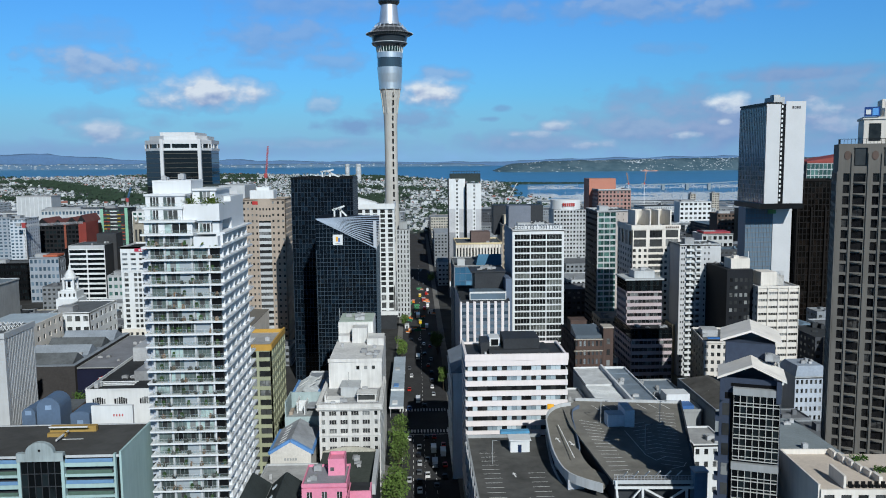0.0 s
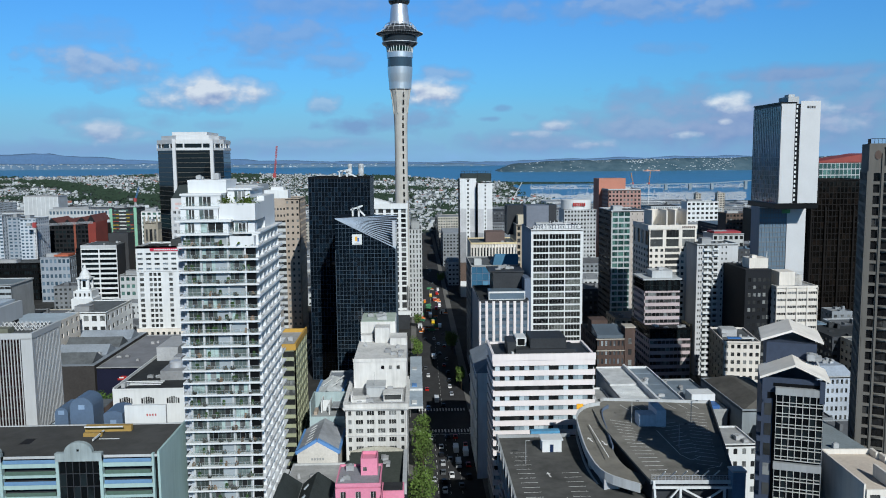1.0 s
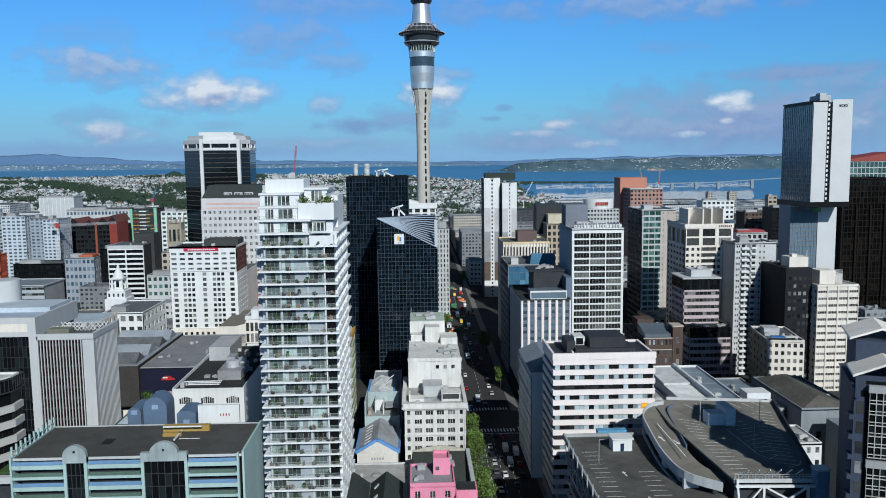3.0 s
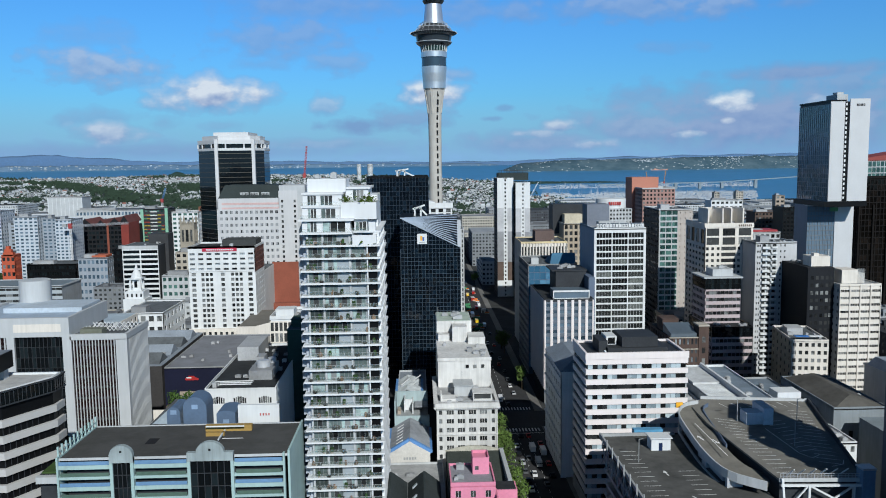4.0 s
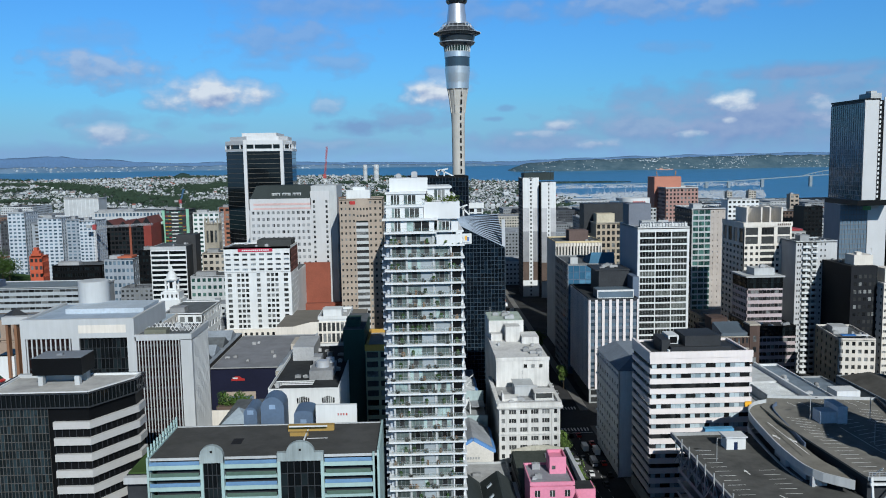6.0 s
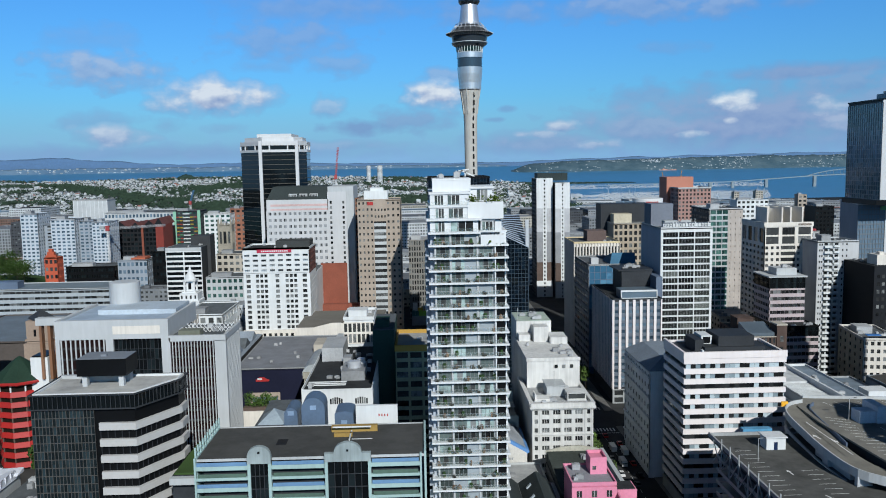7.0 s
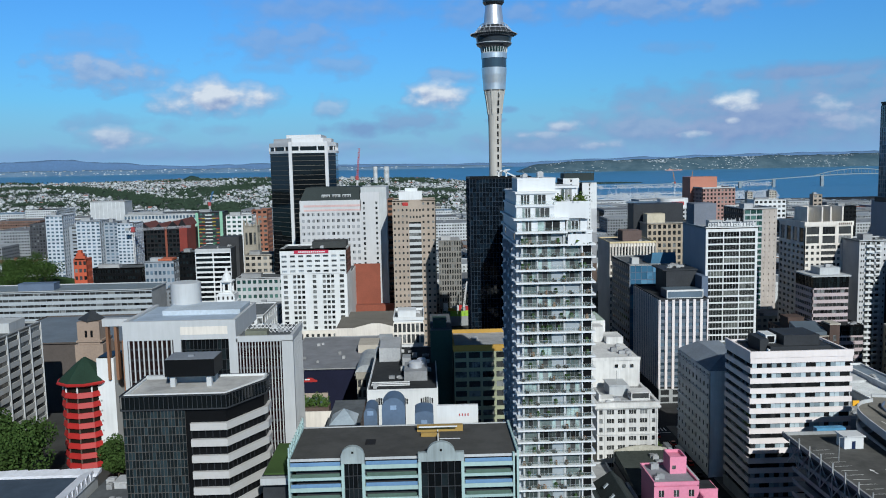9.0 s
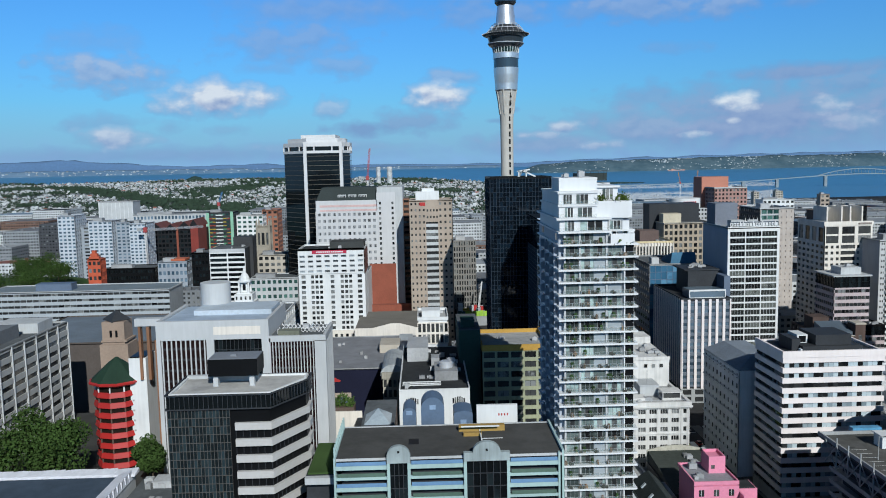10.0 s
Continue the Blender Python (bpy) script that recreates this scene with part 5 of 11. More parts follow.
def art_deco_tower():
    b = Block("stone_apartment_tower", "grey-beige stone apartment tower with dark bay windows and stepped top", 126.8, 160.0, 239.0, 261.0, 120.8, yaw=-24.0)
    W, D = b.w, b.d
    st = surface("warm_grey_stone", (0.155, 0.148, 0.135), 0.85, stain=0.18, streak=True)
    b.body(st, 0.7, roof=ROOFG)
    z0, z1, n = 24.0, 112.5, 26
    rh = (z1 - z0) / n
    for u0, u1, wf in ((0.9, 3.7, 0.62), (3.9, 7.7, 0.86), (8.8, 11.6, 0.62), (11.8, 15.6, 0.86), (16.7, 19.5, 0.62), (19.7, 23.4, 0.86)):
        b.facade("front", st, glazing("black_bay_glass", (0.004, 0.004, 0.005), (0.05, 0.05, 0.05), share=0.1, spec=0.3), n, 1, wf=wf, hf=0.74, z0=z0, z1=z1, u0=u0, u1=u1, depth=0.7, mullions=2, frame_mat=BLACKM)
    boxes("corner_pier", st, b.ob, (0, 0.9, 0, 0.7, 0, 120.8), (23.4, W, 0, 0.7, 0, 120.8), (0.9, 23.4, 0, 0.7, 112.5, 114.2), (0.9, 23.4, 0, 0.7, 0, 24))
    for u0, u1 in ((3.7, 3.9), (7.7, 8.8), (11.6, 11.8), (15.6, 16.7), (19.5, 19.7)):
        boxes("pier", st, b.ob, (u0, u1, 0, 0.7, 24, 112.5))
    boxes("left_wall", st, b.ob, (0, 0.7, 0.7, D, 0, 120.8))
    b.facade("left", st, GLASS, n, 6, wf=0.5, hf=0.7, z0=z0, z1=z1, depth=0.4, x0=-0.3, join=True)
    for r in range(n):
        for u0, u1 in ((4.1, 7.5), (12.0, 15.4), (19.9, 23.2)):
            bm = bmesh.new()
            pts = [(u0 + (u1 - u0) * i / 8, -0.9 * math.sin(math.pi * i / 8) - 0.1) for i in range(9)]
            prism(bm, pts + [(u1, 0.0), (u0, 0.0)], z0 + r * rh, z0 + r * rh + 0.3)
            part("curved_balcony", bm, st, b.ob)
    for u in (3.8, 8.2, 11.7, 16.2, 19.6):
        boxes("pilaster", st, b.ob, (u - 0.3, u + 0.3, -0.35, -0.003, 20, 118))
    for u0, u1 in ((0.9, 3.9), (7.7, 11.8), (15.6, 19.7)):
        boxes("top_panel", st, b.ob, (u0, u1, 0, 0.7, 114.2, 120.8))
        bm = bmesh.new()
        c = (u0 + u1) / 2
        pts = [(c + 0.9 * math.cos(6.283 * i / 16), 117.4 + 1.35 * math.sin(6.283 * i / 16)) for i in range(16)]
        va = [bm.verts.new((x, -0.14, z)) for x, z in pts]
        vb = [bm.verts.new((x, -0.02, z)) for x, z in pts]
        bm.faces.new(va), bm.faces.new(vb[::-1])
        for i in range(16):
            bm.faces.new((va[i], vb[i], vb[(i + 1) % 16], va[(i + 1) % 16]))
        bmesh.ops.recalc_face_normals(bm, faces=bm.faces)
        part("medallion", bm, BROWNST, b.ob, "dark oval medallion")
    for u0, u1 in ((3.9, 7.7), (11.8, 15.6), (19.7, 23.4)):
        boxes("top_window", GLASS, b.ob, (u0 + 0.5, u1 - 0.5, 0.4, 0.6, 114.4, 119.6))
        boxes("top_lintel", st, b.ob, (u0, u1, 0, 0.7, 119.6, 120.8))
    bm = bmesh.new()
    for x in span(0.3, W - 0.3, 34):
        beam(bm, (x, 0.3, 120.8), (x, 0.3, 122.2), 0.1)
    beam(bm, (0.3, 0.3, 122.2), (W - 0.3, 0.3, 122.2), 0.14)
    for y in span(0.3, 8, 9):
        beam(bm, (0.3, y, 120.8), (0.3, y, 122.2), 0.1)
    beam(bm, (0.3, 0.3, 122.2), (0.3, 8, 122.2), 0.14)
    part("roof_railing", bm, BLACKM, b.ob)
    boxes("penthouse", CREAM, b.ob, (6.6, W - 2, 3.0, D - 2, 120.8, 128.0), (6.2, W - 1.6, 2.6, D - 1.6, 128.0, 128.7), (11.5, W - 6, 6.0, D - 4, 128.7, 134.0))
    for x in (8.0, 13.0, 18.0, 23.0):
        boxes("penthouse_window", GLASS, b.ob, (x, x + 3.2, 2.9, 2.996, 121.6, 126.8))
    boxes("pergola", CREAM, b.ob, *[(x, x + 0.5, 2.6, 3.0, 128.7, 133) for x in span(12, 28, 8)], (11.5, 29, 2.6, 3.1, 133, 133.7))
    sg = boxes("sign", surface("deep_blue_sign", (0.01, 0.05, 0.22), 0.4), b.ob, (6.5, 10.6, 2.1, 2.55, 128.8, 131.6), label="small blue sign board")
    boxes("sign_shape", surface("sign_light_blue", (0.12, 0.35, 0.75), 0.4), sg, (8.6, 10.2, 2.0, 2.097, 129.1, 131.2))
    boxes("sign_shape", WHITE, sg, (6.9, 8.2, 2.0, 2.097, 129.4, 130.8))


def bronze_tower():
    b = Block("bronze_glass_tower", "dark bronze office tower with brown glass bays", 252.5, 292.0, 527.0, 565.0, 101.0)
    b.body(BRONZE, 0.35, roof=ROOFD)
    br = glazing("bronze_curtain_glass", (0.002, 0.0018, 0.0015), (0.010, 0.0075, 0.006), island=True, share=0.3, spec=0.3)
    b.curtain("front", br, 26, 16, mat=BRONZE, bar=0.5)
    b.curtain("left", br, 26, 16, mat=BRONZE, bar=0.5)
    for x in range(5):
        boxes("bay_fin", BRONZE, b.ob, (x * 9.6, x * 9.6 + 1.1, -0.9, 0.2, 0, 84))
    b.parapet(BRONZE, up=1.0)
    g = Block("green_glass_office_block", "green glass office block with a red sloping roof", 306.0, 345.0, 624.0, 660.0, 112.0)
    g.body(GREYC, 0.35)
    g.curtain("front", GLASSGI, 24, 12, mat=PALEC, bar=0.4, hbar=0.7)
    g.facade("left", DARKC, GLASSI, 24, 5, wf=0.7, hf=0.5, join=True)
    bm = bmesh.new()
    prism(bm, [(0, 0), (g.w, 0), (g.w, 30), (0, 30)], 112, 118, [(0, 0, 113.5), (g.w, 0, 119.5), (g.w, 30, 119.5), (0, 30, 113.5)])
    part("sloped_roof", bm, surface("orange_red_roof", (0.26, 0.045, 0.035), 0.7), g.ob)


def chequer_block():
    b = Block("cream_ribbed_tower_block", "cream mid-rise block with corrugated window bands and plant rooms", 168.4, 189.2, 388.5, 420.0, 53.2)
    W = b.w
    b.body(CREAM, 0.5, roof=ROOFP)
    b.facade("front", CREAM, GLASS, 15, 4, wf=0.94, hf=0.36, z0=0, z1=52, depth=0.5, mullions=6, frame_mat=CREAM)
    for x in (0, W / 4, W / 2, 3 * W / 4, W):
        boxes("pier", CREAM, b.ob, (max(0, x - 0.3), min(W, x + 0.3), -0.35, 0, 0, 53.2))
    b.facade("left", PALEC, GLASSI, 15, 8, wf=0.4, hf=0.4, z0=0, z1=52, join=True)
    b.parapet(CREAM, up=0.6)
    boxes("plant_room", CREAM, b.ob, (4, 12, 6, 16, 53, 60), (12.2, 16, 7, 15, 53, 58))
    bm = bmesh.new()
    for x in span(12.2, 16, 8):
        beam(bm, (x, 6.9, 53), (x, 6.9, 60.4), 0.16)
    part("louvre", bm, PALEC, b.ob)
    d = Block("charcoal_office_block", "charcoal slab with blank walls beside the cream block", 155.0, 168.2, 394.0, 425.0, 61.5)
    d.body(DARKC, 0.35, roof=ROOFD)
    boxes("wall", surface("charcoal_wall", (0.014, 0.016, 0.020), 0.7, stain=0.25), d.ob, (0, d.w, 0, 0.35, 0, 61.5), (0, 0.35, 0.35, d.d, 0, 61.5), (d.w - 0.35, d.w, 0.35, d.d, 0, 61.5))
    for k in range(14):
        for x in (1.5, 4, 6.5, 9, 11):
            boxes("window", GLASS, d.ob, (x, x + 1.4, -0.05, -0.003, 6 + k * 3.8, 7.8 + k * 3.8))
    boxes("plant_room", CREAM, d.ob, (3.4, 13.0, 4, 13, 61.5, 66.6), (5.1, 7.6, 5, 8, 66.6, 68), label="cream roof plant room")
    bm = bmesh.new()
    beam(bm, (12.6, 5, 60), (12.6, 5, 70), 0.25)
    part("aerial", bm, WHITE, d.ob)
    d.units(4, 14)


def low_cream():
    b = Block("cream_old_office_block", "old cream office block with paired windows and rooftop awning", 131.7, 148.0, 360.0, 392.0, 32.6, yaw=-9.0)
    b.ob["label"] = "old cream office block with rows of dark windows"
    b.body(CREAM, 0.4, roof=ROOFG)
    b.facade("front", CREAM, GLASS, 9, 6, wf=0.55, hf=0.5)
    b.facade("left", surface("yellowed_render", (0.50, 0.43, 0.30), 0.9, stain=0.25, streak=True), GLASS, 9, 5, wf=0.3, hf=0.5)
    b.parapet(CREAM, up=0.7)
    b.plant(2, 9, 14, 22, 3.0)
    boxes("awning", surface("blue_awning", (0.05, 0.20, 0.55), 0.6), b.ob, (2, 8, 1, 4, 34.2, 34.5))
    boxes("awning", WHITE, b.ob, (8.2, 14, 1, 4, 34.3, 34.6))
    b.units(10, 17)
    c = Block("tall_cream_annex", "narrow yellowish cream annex with a stained side wall", 139.0, 149.0, 428.0, 446.0, 26.0)
    c.body(MATS["yellowed_render"], 0.0, roof=ROOFG)
    c.parapet(MATS["yellowed_render"], up=1.2)
    c.units(5, 19)


def arch_roof_block():
    b = Block("gable_roofed_glass_block", "slate-blue block with white window grid and pale gabled roof", 64.3, 76.4, 165.5, 187.0, 68.0, yaw=-21.0)
    W, D = b.w, b.d
    slate = surface("slate_blue_wall", (0.05, 0.065, 0.10), 0.6, stain=0.2)
    boxes("core", BLACKM, b.ob, (0.6, W - 0.4, 0.6, D, 0, 67.4))
    boxes("side_wall", slate, b.ob, (0, 0.6, 0.6, D, 0, 67.4), (W - 0.4, W, 0.6, D, 0, 67.4), (0, 2.2, 0.5, 3.0, 0, 66.0))
    for z0, z1, r in ((53.2, 67.3, 6), (37.0, 51.0, 6), (20.0, 35.0, 6)):
        b.curtain("front", GLASSK, r, 7, z0=z0, z1=z1, x0=2.8, x1=W - 0.2, y0=-0.5, bar=0.13, out=0.25, mat=surface("dull_white_bar", (0.50, 0.50, 0.48), 0.6))
        for k in range(r):
            zt = z0 + (z1 - z0) * (k + 0.3) / r
            boxes("transom", MATS["dull_white_bar"], b.ob, (2.8, W - 0.2, -0.53, -0.37, zt - 0.07, zt + 0.07))
        boxes("sill_band", GREYC, b.ob, (2.6, W - 0.1, -0.7, 0.4, z1 - 0.02, z1 + 1.5))
        boxes("recess", BLACKM, b.ob, (2.2, W - 0.4, 0.5, 1.2, z1 + 1.5, z1 + 2.2))
    for k in range(12):
        boxes("side_window", GLASS, b.ob, (0.6, 2.0, 0.4, 0.497, 14 + k * 4.4, 16.6 + k * 4.4))
        boxes("balcony", slate, b.ob, (-0.8, 0.0, 0.2, 3.2, 12.6 + k * 4.4, 13.6 + k * 4.4))
    def gable(x0, x1, y0, y1, z, rise, name, m):
        bm = bmesh.new()
        c = x0 + (x1 - x0) * 0.5
        a = [(x0, z), (c, z + rise), (x1, z), (x1, z + 0.5), (c, z + rise + 0.5), (x0, z + 0.5)]
        va, vb = [bm.verts.new((x, y0, h)) for x, h in a], [bm.verts.new((x, y1, h)) for x, h in a]
        bm.faces.new(va[::-1]), bm.faces.new(vb)
        for i in range(6):
            bm.faces.new((va[i], va[(i + 1) % 6], vb[(i + 1) % 6], vb[i]))
        bmesh.ops.recalc_face_normals(bm, faces=bm.faces)
        part(name, bm, m, b.ob)
    roof = surface("pale_warm_roof", (0.84, 0.79, 0.72), 0.8, stain=0.2, grain=0.3)
    gable(-0.6, W + 0.9, -1.2, 9.0, 70.6, 3.0, "lower_roof", roof)
    boxes("gable_wall", slate, b.ob, (0.2, W - 0.2, 0.6, 1.0, 67.4, 70.6), (1, W - 1, 8.0, D, 67.4, 76.6))
    boxes("column", slate, b.ob, (0, 1.0, -0.8, 0.2, 66, 70.8), (W - 1.0, W, -0.8, 0.2, 66, 70.8))
    gable(-0.2, W + 0.4, 8.4, D, 76.6, 2.4, "upper_roof", roof)
    boxes("roof_strut", WHITE, b.ob, (W + 0.2, W + 0.6, 2, D, 69.4, 70.2))
    b.units(4, 51, z=73.5, x0=9, x1=12, y0=5, y1=8)


def bottom_right():
    b = Block("cream_terrace_block", "cream low block with stepped roof terraces and planters", 78.6, 109.0, 150.0, 170.0, 52.0, yaw=-3.0)
    terrace = surface("beige_terrace", (0.60, 0.52, 0.44), 0.9, stain=0.2)
    b.body(CREAM, 0.4, roof=terrace)
    boxes("side_wall", CREAM, b.ob, (0, 0.4, 0.4, 20, 0, 53.0))
    boxes("rear_parapet", CREAM, b.ob, (0.4, 11.0, 19.6, 20, 51.6, 53.0))
    b.facade("front", CREAM, GLASS, 12, 9, wf=0.6, hf=0.5, u0=0.4)
    boxes("terrace_wall", CREAM, b.ob, (5.0, 5.5, 0.6, 7.0, 52, 54.6), label="tall cream wall across the terrace")
    for k in range(6):
        boxes("terrace_parapet", CREAM, b.ob, (10.6 + k * 0.55, 11.3 + k * 0.55, 16.8 - k * 2.7, 19.6 - k * 2.7, 51.9, 53.3))
    for i in range(6):
        boxes("terrace_chair", BLACKM, b.ob, (6.4 + i * 1.3, 7.2 + i * 1.3, 1.0, 1.8, 51.9, 52.5), (6.4 + i * 1.3, 7.2 + i * 1.3, 1.7, 1.8, 52.5, 53.0))
    hedge = surface("hedge_leaf", (0.05, 0.11, 0.02), 0.9, grain=4)
    rr = random.Random(31)
    for x0, x1, y in ((13.6, 17.0, 15.5), (15.4, 18.6, 9.0)):
        bm = bmesh.new()
        for i in range(260):
            c = Vector((rr.uniform(x0, x1), y + rr.uniform(-0.7, 0.7), 52.1 + rr.uniform(0, 1.0)))
            bm.faces.new([bm.verts.new(c + Vector((rr.uniform(-0.3, 0.3), rr.uniform(-0.3, 0.3), rr.uniform(-0.3, 0.3)))) for _ in range(3)])
        part("planter_hedge", bm, hedge, b.ob)
    c = Block("blue_grey_mansard_block", "blue-grey office with a stepped pale roof and small windows", 161.0, 177.0, 331.0, 352.0, 23.5)
    c.body(PALEC, 0.4, roof=ROOFG)
    c.facade("front", surface("blue_white_wall", (0.45, 0.50, 0.57), 0.8), GLASS, 6, 8, wf=0.5, hf=0.5)
    c.parapet(PALEC, up=0.4)
    bm = bmesh.new()
    prism(bm, [(0, 0), (16, 0), (16, 18), (0, 18)], 24, 28, [(2, 2.5, 28), (13, 2.5, 28), (13, 15, 28), (2, 15, 28)])
    part("stepped_roof", bm, surface("blue_grey_roof", (0.30, 0.35, 0.42), 0.8), c.ob)
    c.units(5, 61, z=28, x0=3, x1=12, y0=3, y1=14)
    d = Block("grey_party_wall_building", "grey rendered building with a blank side wall", 100.5, 119.0, 262.0, 302.0, 32.0)
    d.body(surface("grey_blue_render", (0.22, 0.25, 0.27), 0.9, stain=0.25, streak=True), 0.0, roof=ROOFG)
    d.parapet(MATS["grey_blue_render"], up=0.5)
    bm = bmesh.new()
    prism(bm, [(0.4, 0.4), (18.1, 0.4), (18.1, 39.6), (0.4, 39.6)], 32, 35.4, [(8.5, 6, 35.0), (10, 6, 35.0), (10, 34, 35.0), (8.5, 34, 35.0)])
    part("hipped_roof", bm, surface("brown_black_roof", (0.11, 0.105, 0.095), 0.9, stain=0.4, grain=0.3), d.ob)
    for k in range(4):
        boxes("window", GLASS, d.ob, (2 + k * 3.4, 3.4 + k * 3.4, -0.06, -0.003, 22, 24.2))
    d.units(6, 62)
    g = Block("small_white_annex", "small white building with rows of square windows and grey roof", 85.0, 96.0, 239.0, 256.0, 28.6)
    g.body(WHITE, 0.3, roof=ROOFP)
    g.facade("front", WHITE, GLASS, 7, 4, wf=0.45, hf=0.45, depth=0.3, mullions=2)
    g.facade("left", WHITE, GLASS, 7, 5, wf=0.4, hf=0.45, depth=0.3, mullions=2)
    g.parapet(WHITE, up=0.4)
    g.units(3, 64)
    e = Block("green_grey_warehouse", "green-grey low building with a flat roof", 106.0, 124.0, 224.0, 256.0, 31.0)
    # teal-grey roof colour lowered to hold the shade lying on it
    e.body(MATS["grey_blue_render"], 0.0, roof=surface("pale_flat_roof", (0.22, 0.26, 0.28), 0.9))
    e.facade("front", MATS["grey_blue_render"], GLASS, 5, 5, wf=0.4, hf=0.4, y0=-0.5)
    e.units(4, 63)


def mid_right():
    b = Block("green_glass_apartment_block", "apartment block with green glass front and beige stair tower", 119.0, 141.5, 525.5, 560.0, 82.6)
    W = b.w
    b.body(BEIGE, 0.4, roof=ROOFG)
    b.facade("front", PALEC, GLASSGI, 22, 3, wf=0.9, hf=0.7, u0=1.0, u1=12.8, mullions=2, join=True)
    boxes("corner", PALEC, b.ob, (0, 1, 0, 0.4, 0, 79))
    b.facade("front", surface("pinkish_beige", (0.46, 0.41, 0.37), 0.85, streak=True), GLASSI, 22, 3, wf=0.12, hf=0.3, u0=12.8, u1=W, join=True)
    b.facade("left", DARKC, GLASSI, 22, 10, wf=0.9, hf=0.45, join=True)
    b.parapet(PALEC, up=0.7)
    b.plant(3, 9, 6, 14, 3)
    b.units(5, 71)
    s = Block("salmon_granite_office", "salmon granite office block with square windows and blank tower", 172.0, 203.0, 755.0, 790.0, 87.5)
    s.body(SALMON, 0.5, roof=ROOFP)
    s.facade("front", SALMON, GLASSI, 13, 9, wf=0.55, hf=0.55, z0=40, join=True)
    s.facade("left", SALMON, GLASSI, 13, 9, wf=0.55, hf=0.55, z0=40, join=True)
    s.parapet(PALEC, up=1.2)
    boxes("blank_tower", surface("salmon_tower_wall", (0.46, 0.19, 0.13), 0.8, stain=0.12), s.ob, (-3, 23, 26, 50, 0, 98))
    t = Block("tan_gridded_office", "tan office block with a dense grid of square windows", 57.4, 90.0, 530.0, 570.0, 74.0)
    sand = surface("sand_precast", (0.40, 0.335, 0.255), 0.85, stain=0.2, streak=True)
    t.body(sand, 0.5, roof=ROOFG)
    t.facade("front", sand, GLASSI, 18, 10, wf=0.62, hf=0.64, join=True)
    t.parapet(BEIGE, up=0.5)
    boxes("plant_room", surface("cream_plant", (0.55, 0.49, 0.37), 0.85), t.ob, (2, 14, 8, 18, 74, 80))
    boxes("dark_screen", DARKC, t.ob, (-4, 30, 20, 36, 66, 86))
    r = Block("pale_round_topped_hotel", "pale grey hotel with a drum-shaped rooftop sign band", 123.7, 152.6, 718.0, 748.0, 72.0)
    r.body(PALEC, 0.5, roof=ROOFG)
    r.facade("front", PALEC, GLASSI, 20, 10, wf=0.6, hf=0.5, join=True)
    bm = bmesh.new()
    tube(bm, 13, 14, [(13.5, 72), (13.5, 80.5)], 40)
    part("roof_drum", bm, WHITE, r.ob)
    boxes("sign_bar", REDP, r.ob, *[(8 + i * 1.9, 9.3 + i * 1.9, -0.06, 0.45 + 0.08 * abs(2.5 - i), 75, 78) for i in range(6)])
    k = Block("white_podium_casino", "white columned building at the foot of the tower", -40.9, -14.9, 560.0, 592.0, 86.0)
    k.body(DARKC, 0.7, roof=ROOFP)
    k.facade("front", WHITE, GLASS, 16, 5, wf=0.62, hf=0.74, z0=30, z1=84, depth=0.7, pier_out=0.05, band_out=-0.4)
    k.facade("front", WHITE, GLASS, 4, 5, wf=0.62, hf=0.74, z0=8, z1=30, depth=0.7)
    k.facade("right", WHITE, GLASSI, 20, 6, wf=0.6, hf=0.7, z0=8, z1=84, depth=0.7, join=True)
    boxes("cornice", WHITE, k.ob, (-0.6, k.w + 0.6, -0.8, 0.7, 83.8, 87.6), (k.w - 0.7, k.w + 0.6, 0.7, k.d, 83.8, 87.6))
    bm = bmesh.new()
    prism(bm, [(0, 0), (14, 0), (14, 14), (0, 14)], 87, 91, [(0, 0, 92), (14, 0, 88), (14, 14, 88), (0, 14, 92)])
    part("raised_corner", bm, WHITE, k.ob)
    boxes("podium", WHITE, k.ob, (-2, k.w + 2, -4, -0.6, 10, 12.5))
    boxes("podium_base", DARKC, k.ob, (-1, k.w + 1, -3.4, -0.6, 0, 10))
    q = Block("ribbed_hotel_slab", "pale grey hotel slab with vertical ribs beside the tower", -14.3, -4.6, 600.0, 640.0, 66.0)
    q.body(PALEC, 0.5, roof=ROOFG)
    q.facade("front", PALEC, GLASSI, 18, 4, wf=0.4, hf=0.65, pier_out=0.3, join=True)
    q.facade("right", PALEC, GLASSI, 18, 10, wf=0.4, hf=0.65, join=True)
    boxes("plant_room", GREYC, q.ob, (2, 8, 6, 16, 66, 71))


crown_tower()
pink_banded()
pale_slab()
slim_hotel_tower()
art_deco_tower()
bronze_tower()
chequer_block()
low_cream()
arch_roof_block()
bottom_right()
mid_right()


